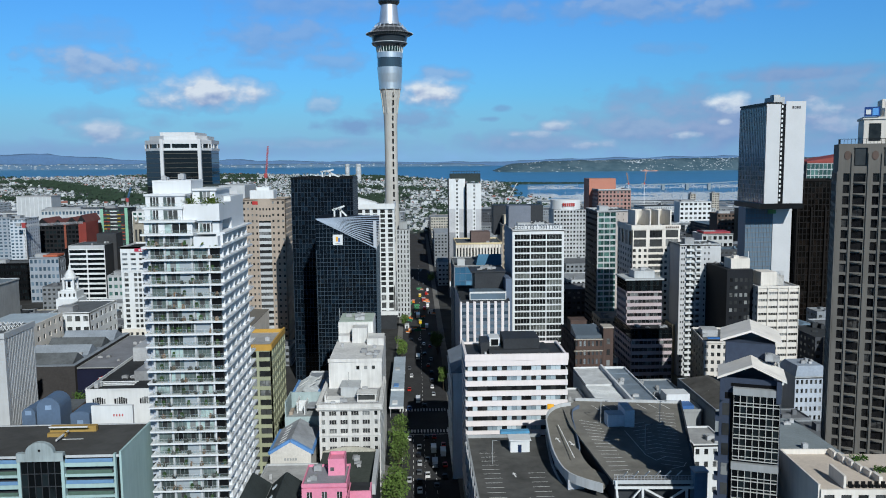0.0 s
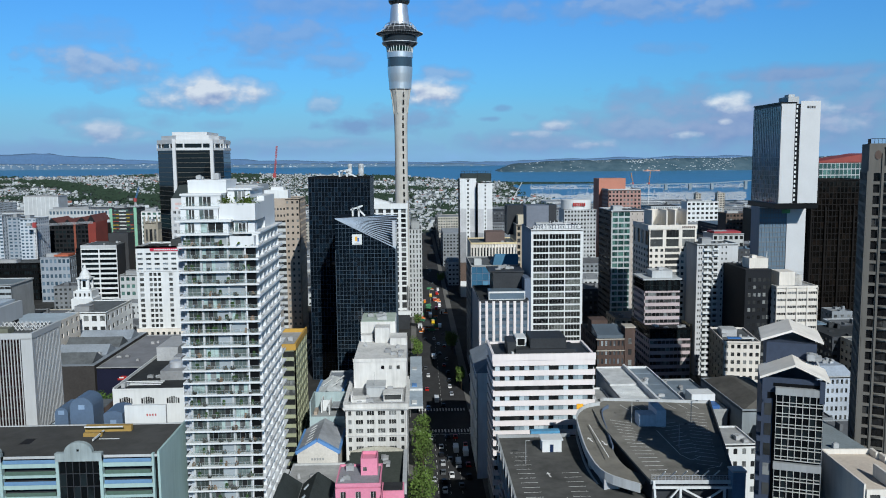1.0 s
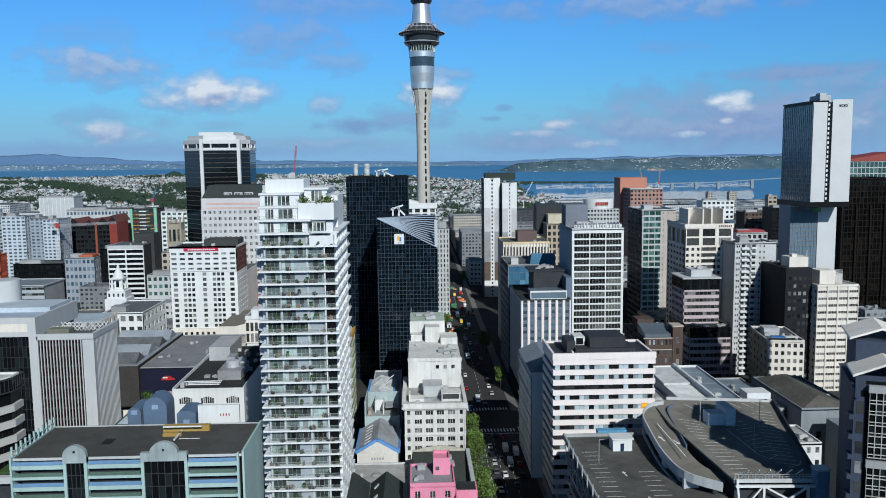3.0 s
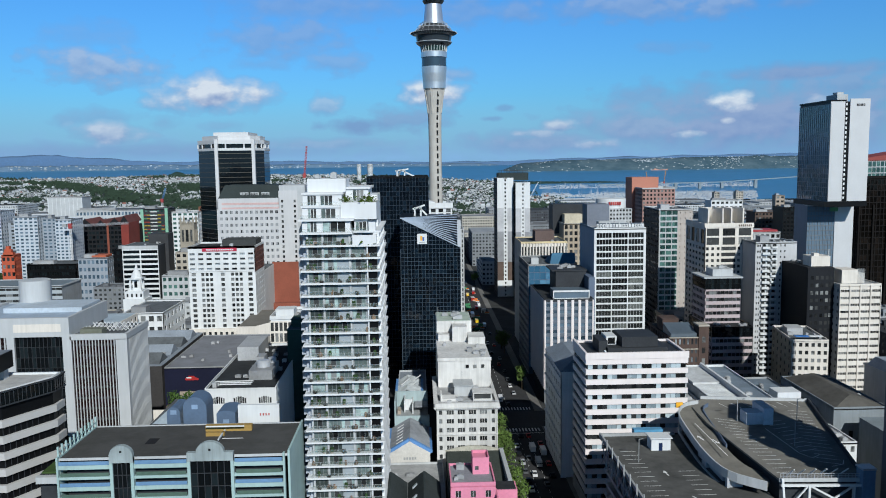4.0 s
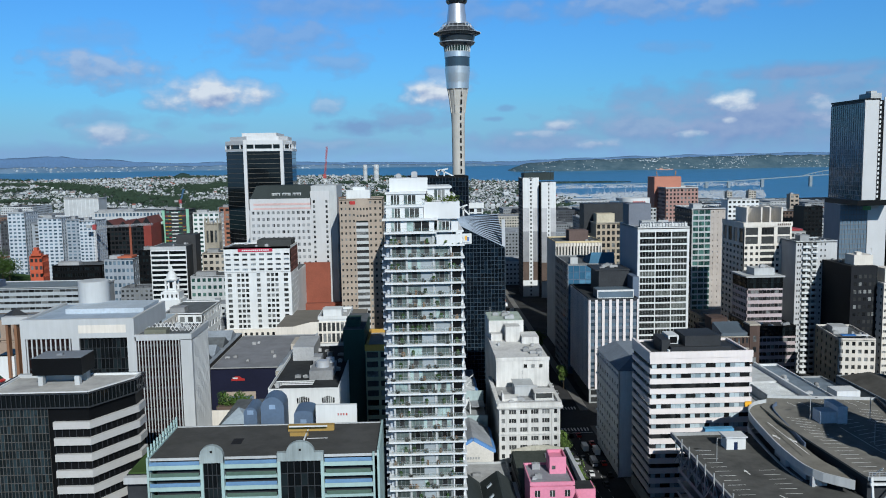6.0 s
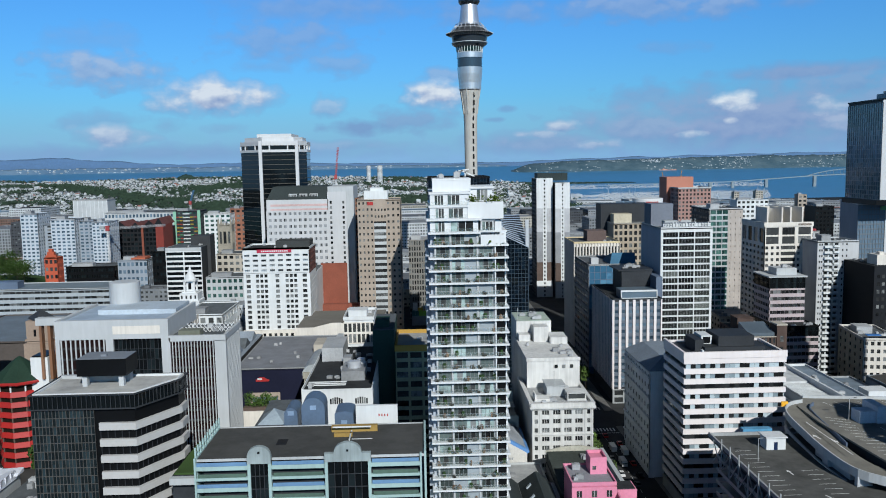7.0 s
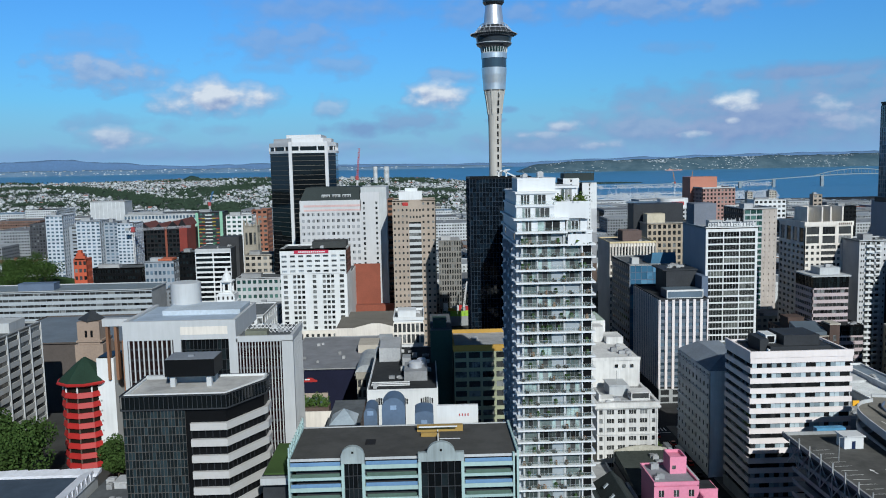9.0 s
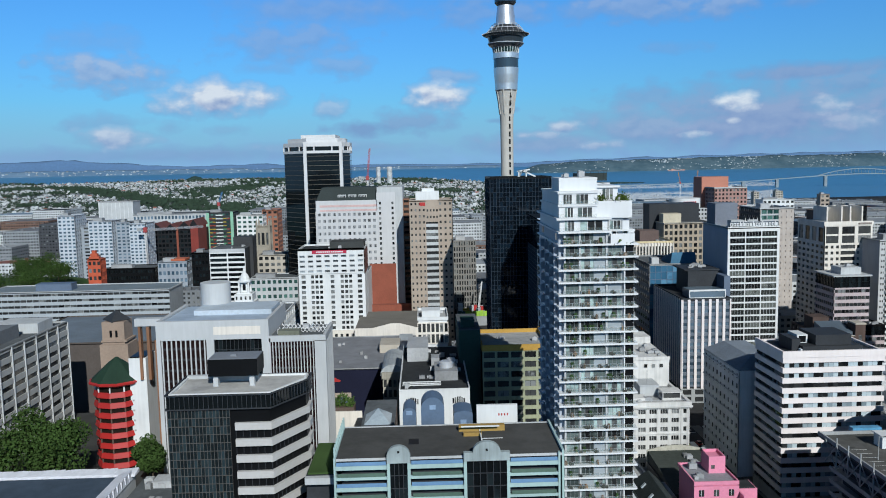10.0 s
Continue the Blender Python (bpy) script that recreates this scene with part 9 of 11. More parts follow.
def hotels():
    b = Block("white_hotel_slab", "white hotel slab with grid of small windows and dark hipped roof", -172.8, -119.2, 547.0, 585.0, 93.2)
    W, D = b.w, b.d
    wall = surface("off_white_panel", (0.55, 0.555, 0.565), 0.8, stain=0.1, streak=True)
    b.body(wall, 0.4, roof=ROOFG)
    blind = glazing("drawn_blind_panes", (0.02, 0.022, 0.025), (0.28, 0.295, 0.31), island=True, share=0.7, spec=0.4)
    b.facade("front", wall, blind, 20, 12, wf=0.56, hf=0.46, z0=0, z1=86, u0=0.8, u1=41, depth=0.3, mullions=2, join=True)
    boxes("pink_band", surface("faded_pink_band", (0.60, 0.42, 0.40), 0.8), b.ob, (3, 41, -0.12, 0.3, 88.8, 90.2), (3, 41, -0.1, 0.3, 86.0, 87.2))
    boxes("top_band", wall, b.ob, (0, 41.4, 0, 0.4, 86, 93.2), (41, W, 0, 0.4, 0, 98))
    for k in range(26):
        for x in (42.6, 51.0):
            boxes("window", GLASS, b.ob, (x, x + 1.4, -0.05, -0.003, 5 + k * 3.4, 6.8 + k * 3.4))
    boxes("end_tower", PALEC, b.ob, (41.4, W + 5, 0.4, D, 0, 101.5), (W, W + 0.5, 0, 0.4, 0, 93))
    boxes("brick_base", BRICKR, b.ob, (35.5, W - 0.5, -2.0, -0.1, 0, 50), (36, W + 22, -8.0, -2.0, 0, 23), label="red brick lower wall")
    bm = bmesh.new()
    prism(bm, [(0.5, 1), (41, 1), (41, D - 1), (0.5, D - 1)], 93.2, 102, [(4, 7, 101.8), (41, 7, 101.8), (41, D - 7, 101.8), (4, D - 7, 101.8)])
    part("hipped_roof", bm, surface("dark_green_grey_roof", (0.035, 0.045, 0.045), 0.7), b.ob)
    for x in (15, 22, 29):
        boxes("dormer", PALEC, b.ob, (x, x + 5.5, 2.4, 8, 94, 97.0))
        boxes("dormer_glass", GLASS, b.ob, *[(x + 0.3 + i * 1.0, x + 1.0 + i * 1.0, 2.34, 2.396, 94.6, 96.4) for i in range(5)])
    b.facade("left", wall, GLASSI, 24, 8, wf=0.4, hf=0.4, join=True)
    h = Block("white_hotel_block", "white hotel block with a red sign and deep square windows", -175.8, -136.2, 484.0, 512.0, 66.8)
    W, D = h.w, h.d
    h.body(WHITE, 0.9, roof=ROOFD)
    h.facade("front", WHITE, GLASSM, 4, 8, wf=0.62, hf=0.42, z0=52.5, z1=64.5, depth=0.9, mullions=2)
    boxes("sign_wall", WHITE, h.ob, (0, W, 0, 0.5, 64.5, 67.6))
    g2 = dict(z0=18, z1=52.3, depth=0.8)
    for u0, u1, n in ((1.2, 4.6, 1), (7.0, 14.6, 3), (18.6, 21.6, 1), (24.6, 32.2, 3), (34.6, 38.2, 1)):
        h.facade("front", WHITE, GLASS, 11, n, wf=0.72, hf=0.62, u0=u0, u1=u1, **g2)
    boxes("blank_pier", WHITE, h.ob, (0, 1.2, 0.1, 0.8, 18, 52.3), (4.6, 7.0, 0.1, 0.8, 18, 52.3), (14.6, 18.6, 0.1, 0.8, 18, 52.3), (21.6, 24.6, 0.1, 0.8, 18, 52.3), (32.2, 34.6, 0.1, 0.8, 18, 52.3), (38.2, W, 0.1, 0.8, 18, 52.3))
    h.facade("front", CREAM, GLASS, 1, 12, wf=0.5, hf=0.45, z0=11, z1=18, y0=-1.5)
    boxes("podium", CREAM, h.ob, (-1, W + 40, -1.4, D, 0, 11), (-1, W + 1, -1.1, 0, 11, 18))
    sg = boxes("sign_board", surface("crimson_sign", (0.45, 0.02, 0.06), 0.5), h.ob, (8.5, 29.0, -0.25, -0.01, 64.6, 66.6), label="crimson sign board with pale bars")
    boxes("sign_bar", WHITE, sg, *[(11 + i * 1.25, 11.9 + i * 1.25, -0.3, -0.253, 65.2, 66.0) for i in range(13)])
    h.facade("right", surface("dull_maroon_brick", (0.15, 0.07, 0.06), 0.9), GLASSI, 4, 5, wf=0.5, hf=0.4, z0=52, z1=66, join=True)
    h.facade("right", WHITE, GLASSI, 10, 5, wf=0.16, hf=0.3, z0=18, z1=52, join=True)
    boxes("rear_wing", WHITE, h.ob, (1, W, D + 0.1, D + 33, 0, 49.0), label="plain white rear wing")
    boxes("wing_roof", ROOFG, h.ob, (1.3, W - 0.3, D + 0.4, D + 32.7, 49.0, 49.2))
    h.parapet(WHITE, up=0.8)
    boxes("roof_stage", surface("dark_roof_stage", (0.06, 0.065, 0.065), 0.8), h.ob, (18, W - 1, 10, 26, 66.6, 70.5))
    h.units(6, 151)
    t = Block("tan_office_tower", "tan office tower with square windows and central banded strip", -109.2, -82.0, 513.0, 540.0, 93.4)
    W, D = t.w, t.d
    t.body(TAN, 0.5, roof=ROOFG)
    t.facade("front", TAN, GLASS, 24, 4, wf=0.42, hf=0.38, u0=0, u1=W * 0.38, depth=0.4)
    rh = 93.4 / 24
    for k in range(21):
        boxes("spandrel", PALEC, t.ob, (W * 0.38, W * 0.66, 0.0, 0.4, k * rh - rh * 0.25, k * rh + rh * 0.25))
        boxes("window", GLASS, t.ob, (W * 0.38, W * 0.66, 0.25, 0.4, k * rh + rh * 0.25, k * rh + rh * 0.75))
    t.facade("front", TAN, GLASS, 24, 3, wf=0.42, hf=0.38, u0=W * 0.66, u1=W, depth=0.4)
    boxes("strip_top", TAN, t.ob, (W * 0.38, W * 0.66, -0.05, 0.4, 80, 93.4))
    for x in span(W * 0.40, W * 0.62, 4):
        boxes("window", GLASS, t.ob, (x, x + 1.0, -0.1, -0.053, 82.4, 83.8), (x, x + 1.0, -0.1, -0.053, 86.6, 88.0))
    t.facade("right", TAN, GLASSI, 24, 7, wf=0.42, hf=0.38, join=True)
    t.parapet(TAN, up=0.6)
    boxes("plant_room", WHITE, t.ob, (4, 19, 6, 18, 93.4, 99.0), (8, 16, 8, 16, 99, 101))
    boxes("roof_mark", REDP, t.ob, (6.5, 10, -0.1, 0.3, 90.2, 92.4))
    n = Block("grey_gridded_midrise", "grey mid-rise with a close vertical window grid", -78.9, -62.2, 600.0, 630.0, 59.2)
    n.body(BEIGE, 0.4, roof=ROOFP)
    n.facade("front", surface("taupe_concrete", (0.23, 0.222, 0.205), 0.85), GLASSI, 14, 9, wf=0.6, hf=0.7, join=True)
    n.plant(2, 9, 5, 12, 3)
    r = Block("brown_brick_apartments", "brown brick apartment tower with balconies", -118.6, -110.0, 560.0, 590.0, 93.0)
    r.body(BROWNST, 0.4)
    r.facade("front", surface("red_brown_brick", (0.22, 0.11, 0.07), 0.9), GLASSI, 26, 2, wf=0.8, hf=0.5, join=True)
    s = thing("steeple", "white tiered clock-tower steeple with columns", "steeple", -210.2, 494.0)
    bm = bmesh.new()
    box(bm, -6.5, 6.5, -6.5, 6.5, 0, 36), box(bm, -5.4, 5.4, -5.4, 5.4, 36, 40.5), box(bm, -4.3, 4.3, -4.3, 4.3, 40.5, 41.2)
    box(bm, -2.0, 2.0, -2.0, 2.0, 41.2, 47.5)
    part("base", bm, WHITE, s)
    for x in (-2.9, 2.9):
        for y in (-2.9, 2.9):
            boxes("column", WHITE, s, (x - 0.5, x + 0.5, y - 0.5, y + 0.5, 41.2, 47.5))
    boxes("ledge", WHITE, s, (-4, 4, -4, 4, 47.5, 48.3))
    boxes("opening", BLACKM, s, (-0.9, 0.9, -2.06, -2.003, 42.4, 46.2))
    bm = bmesh.new()
    tube(bm, 0, 0, [(3.3, 48.3), (3.0, 50.2), (1.8, 52.2), (0.9, 53.2), (0.8, 54.6), (0.1, 57)], 12)
    part("cupola", bm, WHITE, s)
    for x in (-4, -1.3, 1.4, 4.1):
        boxes("window", GLASS, s, (x - 0.6, x + 0.4, -5.46, -5.403, 37.2, 39.2))
    w = Block("banded_dark_office", "grey office block with white frame and dark window bands", -265.2, -238.0, 623.0, 655.0, 54.8)
    w.body(DARKC, 0.6, roof=ROOFG)
    w.facade("front", WHITE, GLASSK, 11, 2, wf=0.93, hf=0.62, z0=10, z1=52, join=True, depth=0.6)
    boxes("top_band", PALEC, w.ob, (0, w.w, 0, 0.6, 52, 54.8), (0, 0.6, 0.6, w.d, 0, 54.8))
    boxes("dark_core", surface("dark_core_wall", (0.05, 0.052, 0.056), 0.8), w.ob, (14, w.w + 2, 20, 34, 0, 62))
    w.units(4, 161)


def far_left():
    r = Block("red_roofed_apartments", "dark apartment block with red walls and folded red roofs", -372.5, -322.0, 800.0, 840.0, 57.0)
    r.body(BLACKM, 0.4)
    dk = surface("charcoal_render", (0.016, 0.017, 0.02), 0.7)
    r.facade("front", dk, GLASSK, 13, 14, wf=0.75, hf=0.6, z0=0, z1=57, join=True)
    boxes("red_wall", BRICKR, r.ob, (29, 31, -0.4, 0.2, 0, 60))
    boxes("red_wall", surface("deep_red_render", (0.22, 0.03, 0.02), 0.7), r.ob, (43, 50.5, -0.3, 30, 0, 60))
    for x0, x1, z in ((0, 17, 57), (17.2, 30, 56), (30.2, 44, 58), (42, 50.5, 60)):
        bm = bmesh.new()
        v = [bm.verts.new(p) for p in ((x0, -0.5, z), (x1, -0.5, z), (x1, 38, z), (x0, 38, z), ((x0 + x1) / 2, -0.5, z + 7), ((x0 + x1) / 2, 38, z + 7))]
        for f in ((0, 1, 4), (1, 2, 5, 4), (2, 3, 5), (3, 0, 4, 5)):
            bm.faces.new([v[k] for k in f])
        bm.faces.ensure_lookup_table()
        bm.faces[0].material_index = 1
        part("folded_roof", bm, [surface("faded_red_roof", (0.15, 0.06, 0.055), 0.8), dk], r.ob)
    BLW = surface("bluish_white_panel", (0.50, 0.55, 0.61), 0.8, stain=0.12, streak=True)
    BLG = surface("bluish_grey_panel", (0.30, 0.34, 0.39), 0.8, stain=0.15, streak=True)
    def tower(name, label, x0, x1, y0, h, wall, glass, rows, cols, d=26, side=None):
        b = Block(name, label, x0, x1, y0, y0 + d, h)
        b.body(wall, 0.4, roof=ROOFG)
        b.facade("front", wall, glass, rows, cols, wf=0.62, hf=0.5, join=True)
        b.facade("right", side or wall, glass, rows, 6, wf=0.5, hf=0.5, join=True)
        b.parapet(wall, up=0.5)
        b.plant(3, max(6, b.w * 0.5), 5, 12, 2.6)
        return b
    tower("white_balcony_apartments", "white apartment block with stacked grey balconies", -408, -386, 750, 70, BLW, GLASSBI, 22, 5)
    tower("white_balcony_apartments", "pale grey apartment block with recessed balconies", -385, -372, 756, 68, BLG, GLASSBI, 22, 3)
    tower("white_balcony_apartments", "white apartment block with narrow windows", -371, -356, 750, 67, BLW, GLASSBI, 22, 4)
    tower("white_slim_apartments", "slim white apartment tower with window columns", -440, -424, 760, 75, BLW, GLASSBI, 22, 4)
    tower("pale_blank_apartments", "pale blank-walled apartment slab", -423, -410, 770, 64, BLG, GLASSI, 20, 1)
    g = tower("black_glass_lowrise", "long low black glass building", -375, -333, 700, 32, BLACKM, GLASSK, 6, 20)
    q = tower("grey_columned_building", "grey classical building with columns and red roof patch", -327, -302, 690, 38, BLG, GLASSBI, 6, 7)
    boxes("red_roof", surface("orange_tiles", (0.45, 0.12, 0.06), 0.85), q.ob, (10, 22, 4, 18, 38.4, 40))
    n = tower("navy_low_office", "low navy-clad office beside the columned building", -301, -284, 700, 44, BLACKM, GLASSK, 8, 6)
    a = tower("green_striped_apartments", "apartment block with green panels and dark balconies", -327, -299, 850, 70, DARKC, GLASSGI, 18, 7)
    boxes("green_panel", surface("mint_green_panel", (0.25, 0.50, 0.36), 0.7), a.ob, (0, 3, -0.3, 0, 0, 70), (25, 28, -0.3, 0, 0, 71))
    hues = [surface("balcony_%s" % n, c, 0.7) for n, c in (("yellow", (0.42, 0.30, 0.03)), ("red", (0.34, 0.05, 0.03)), ("green", (0.10, 0.30, 0.14)))]
    rb = random.Random(4)
    for k in range(16):
        for x0, x1 in ((3.3, 6.2), (6.6, 9.6), (17.4, 20.8), (21.2, 24.6)):
            if rb.random() < 0.75:
                boxes("balcony_front", rb.choice(hues), a.ob, (x0, x1, -0.5, -0.1, 8 + k * 3.7, 9.0 + k * 3.7))
    boxes("white_grid", WHITE, a.ob, *[(10, 17, -0.3, 0, 4 + k * 3.7, 5 + k * 3.7) for k in range(18)])
    a = tower("teal_apartments", "white and teal apartment block", -298, -270, 860, 66, WHITE, GLASSGI, 14, 5)
    tower("orange_apartments", "orange panelled apartment block", -275, -258, 880, 70, surface("orange_panel", (0.30, 0.12, 0.07), 0.7), GLASSI, 14, 3)
    g = tower("red_brick_chimney_house", "narrow bright red building with a stepped gable", -365, -354.6, 640, 47, surface("bright_red_brick", (0.48, 0.09, 0.04), 0.85), GLASSI, 8, 3, d=10)
    for k in range(3):
        boxes("gable_step", MATS["bright_red_brick"], g.ob, (1.2 + k * 1.3, 9.2 - k * 1.3, 0, 3, 47 + k * 2.4, 49.4 + k * 2.4))
    c = tower("stone_church_tower", "tall grey stone church tower with corner pinnacles and tall openings", -249, -237, 720, 64, surface("weathered_stone", (0.32, 0.29, 0.235), 0.95, stain=0.35), GLASSI, 3, 3, d=12)
    for x, y in ((0.6, 0.6), (11.4, 0.6), (0.6, 11.4), (11.4, 11.4)):
        bm = bmesh.new()
        tube(bm, x, y, [(1.3, 0), (1.15, 40), (0.95, 65), (0.9, 67), (0.1, 71)], 8)
        part("corner_buttress", bm, MATS["weathered_stone"], c.ob)
    boxes("battlement", MATS["weathered_stone"], c.ob, *[(2.0 + i * 2.2, 3.2 + i * 2.2, -0.2, 0.4, 64.4, 66.0) for i in range(4)])
    tower("beige_old_offices", "beige older office building", -236, -212, 660, 45, BEIGE, GLASSI, 9, 5)
    tower("green_glass_lowrise", "low green-glazed office building", -232, -196, 610, 33, PALEC, GLASSGI, 6, 9)
    d = Block("white_blank_depot", "broad blank pale storage building", -557, -509, 1150, 1180, 72)
    boxes("wall", PALEC, d.ob, (0, d.w, 0, d.d, 0, 71))
    boxes("roof", ROOFP, d.ob, (-0.4, d.w + 0.4, -0.4, d.d + 0.4, 71, 72.2))
    boxes("wall_rib", WHITE, d.ob, *[(x, x + 0.5, -0.3, 0.0, 10, 71) for x in span(0.5, d.w - 1, 9)])
    tower("long_pale_depot", "long low pale depot with a bright sheet roof", -456, -364, 1000, 61, PALEC, GLASSBI, 8, 22, d=60)
    tower("white_terrace_hospital", "white stepped building with dark window bays", 364, 408, 1100, 57, WHITE, GLASSI, 9, 7)
    tower("beige_tower_flats", "slim beige tower of flats near the waterfront", 516, 526, 1500, 50, BEIGE, GLASSI, 12, 2, d=14)
    tower("beige_tower_flats", "square beige tower of flats near the waterfront", 557, 571, 1500, 51, BEIGE, GLASSI, 12, 3, d=14)
    tower("tan_square_tower", "squat tan tower above the sheds", 543, 558, 1300, 53, TAN, GLASSI, 8, 2, d=14)
    tower("navy_office_cube", "dark navy glass office cube", 350, 370, 850, 62, BLACKM, GLASSK, 14, 5)
    tower("brick_warehouse_flats", "brown brick warehouse flats with rows of windows", 341, 373, 900, 54, BROWNST, GLASSI, 12, 8)
    q = tower("red_roofed_hall", "low pale hall with red metal roof", 252, 280, 700, 50, PALEC, GLASSI, 8, 6)
    boxes("red_roof", surface("signal_red_roof", (0.38, 0.04, 0.05), 0.6), q.ob, (2, 26, 2, 20, 50.6, 52.2))
    tower("white_gable_store", "long white store building with a grey roof", -200, -178, 440, 36, WHITE, GLASSI, 6, 5, d=40)


classical_block()
pink_house()
yellow_block()
arched_hall()
mint_car_park()
rib_building()
octagonal_block()
pagoda_tower()
left_edge()
hotels()
far_left()


# ---------------------------------------------------------------- streets
def streets():
    road = boxes("road", ASPHALT, None, (-9.5, 14.5, 60, 1290, 0.0, 0.02), (-620, -9.5, 346, 330 + 36, 0.0, 0.02), (14.5, 620, 346, 366, 0.0, 0.02))
    tagged(road, "dark asphalt main street with a cross street", "road", kind="structure")
    bm = bmesh.new()
    for x0, x1 in ((-13.0, -9.5), (14.5, 18.5)):
        for y0, y1 in ((60, 345), (367, 1290)):
            box(bm, x0, x1, y0, y1, 0.0, 0.16)
    pv = part("pavement", bm, PAVE, None)
    tagged(pv, "grey stone pavements along the street", "pavement", kind="structure")
    bm = bmesh.new()
    for y in range(262, 346, 6):
        for x in (-2.0, 2.4, 6.6):
            box(bm, x, x + 0.14, y, y + 2.6, 0.02, 0.03)
    for y in range(372, 900, 7):
        box(bm, 2.4, 2.55, y, y + 3, 0.02, 0.03)
    for i in range(16):
        box(bm, -8.6 + i * 1.4, -8.0 + i * 1.4, 339, 343, 0.02, 0.03)
        box(bm, -8.6 + i * 1.4, -8.0 + i * 1.4, 369, 373, 0.02, 0.03)
    box(bm, -6.4, -6.25, 200, 338, 0.02, 0.03), box(bm, -9.0, 14.0, 336.4, 336.8, 0.02, 0.03)
    mk = part("road_marking", bm, LINE, road)
    tagged(mk, "white lane lines and crossings")
    # raised ground on the hill side
    t = boxes("terrace_ground", surface("hill_ground", (0.055, 0.056, 0.054), 0.95, stain=0.4, grain=0.2), None, (-330, -160, 120, 330, 0, 18.0))
    tagged(t, "raised paved ground on the hillside", "ground", kind="structure")


streets()


def park_height(x, y):
    """A grassy knoll between the apartment blocks."""
    return 25 * max(0.0, 1 - ((x + 470) / 90) ** 8) * max(0.0, 1 - ((y - 669) / 79) ** 8)


def footpath_arcade():
    """The low pale roofs that line the far pavement."""
    for i, (y0, y1, h) in enumerate(((360, 386, 4.6), (386.4, 420, 5.4), (420.4, 455, 4.8))):
        b = thing("site_canopy", "pale blue-grey flat canopy roof over the pavement", "canopy", -13.0, y0)
        boxes("roof", surface("pale_blue_sheet_roof", (0.42, 0.50, 0.58), 0.7, stain=0.3, grain=0.5), b, (0, 6.4, 0, y1 - y0, h, h + 0.4))
        boxes("edge", WHITE, b, (-0.1, 6.5, -0.15, 0.0, h - 0.4, h + 0.6))
        for x in (0.3, 5.9):
            for y in (0.4, y1 - y0 - 0.7):
                boxes("post", GREYC, b, (x, x + 0.25, y, y + 0.25, 0.1, h))
        boxes("roof_sheet", (WHITE, surface("blue_plastic_sheet", (0.12, 0.28, 0.58), 0.5), PALEC)[i], b, (1.2, 3.6, 4, 9, h + 0.4, h + 0.9))


footpath_arcade()

TYRE = surface("tyre_rubber", (0.012, 0.012, 0.012), 0.9)
CARGLASS = surface("car_glass", (0.012, 0.014, 0.016), 0.08)


def car(x, y, colour, turn=0.0, kind="car", z=0.03):
    m = surface("car_paint_" + colour[0], colour[1], 0.3, stain=0.05, bump=0)
    L, Wd, H = (4.4, 1.8, 1.45) if kind == "car" else ((6.0, 2.1, 2.5) if kind == "van" else (10.5, 2.5, 3.1))
    ob = thing(kind, colour[0] + (" parked car on the street" if kind == "car" else " delivery van on the street" if kind == "van" else " city bus on the street"), kind, x, y, z, turn)
    bm = bmesh.new()
    if kind == "car":
        side = [(-2.2, 0.3), (2.2, 0.3), (2.2, 0.75), (1.2, 0.95), (-1.9, 0.98), (-2.2, 0.8)]
        cab = [(1.1, 0.96), (0.5, 1.42), (-1.0, 1.45), (-1.8, 0.98)]
    else:
        h = L / 2
        side = [(-h, 0.4), (h, 0.4), (h, H * 0.55), (h - 0.5, H), (-h, H)]
        cab = [(h - 0.02, H * 0.58), (h - 0.45, H * 0.93), (h - 1.4, H * 0.93), (h - 1.4, H * 0.58)]
    def extrude(pts, w, nm, mat):
        bm = bmesh.new()
        va, vb = [bm.verts.new((-w, p, q)) for p, q in pts], [bm.verts.new((w, p, q)) for p, q in pts]
        bm.faces.new(va), bm.faces.new(vb[::-1])
        for i in range(len(pts)):
            j = (i + 1) % len(pts)
            bm.faces.new((va[i], vb[i], vb[j], va[j]))
        bmesh.ops.recalc_face_normals(bm, faces=bm.faces)
        part(nm, bm, mat, ob)
    bm.free()
    extrude(side, Wd / 2, "body", m)
    if kind == "car":
        extrude(cab, Wd / 2 - 0.12, "cabin", CARGLASS)
        boxes("roof", m, ob, (-Wd / 2 + 0.16, Wd / 2 - 0.16, -1.0, 0.5, 1.42, 1.5))
    else:
        extrude(cab, Wd / 2 + 0.01, "windscreen", CARGLASS)
        if kind == "bus":
            boxes("side_window", CARGLASS, ob, (-Wd / 2 - 0.02, Wd / 2 + 0.02, -L / 2 + 0.6, L / 2 - 1.8, 1.5, 2.5))
    for sx in (-1, 1):
        for sy in (-0.31, 0.31):
            bm = bmesh.new()
            n, r = 10, 0.33 if kind == "car" else 0.45
            a = [bm.verts.new((sx * Wd / 2 - 0.1, sy * L + r * math.cos(6.283 * k / n), r + r * math.sin(6.283 * k / n))) for k in range(n)]
            b = [bm.verts.new((sx * Wd / 2 + 0.1, sy * L + r * math.cos(6.283 * k / n), r + r * math.sin(6.283 * k / n))) for k in range(n)]
            bm.faces.new(a), bm.faces.new(b[::-1])
            for k in range(n):
                bm.faces.new((a[k], b[k], b[(k + 1) % n], a[(k + 1) % n]))
            bmesh.ops.recalc_face_normals(bm, faces=bm.faces)
            part("wheel", bm, TYRE, ob)


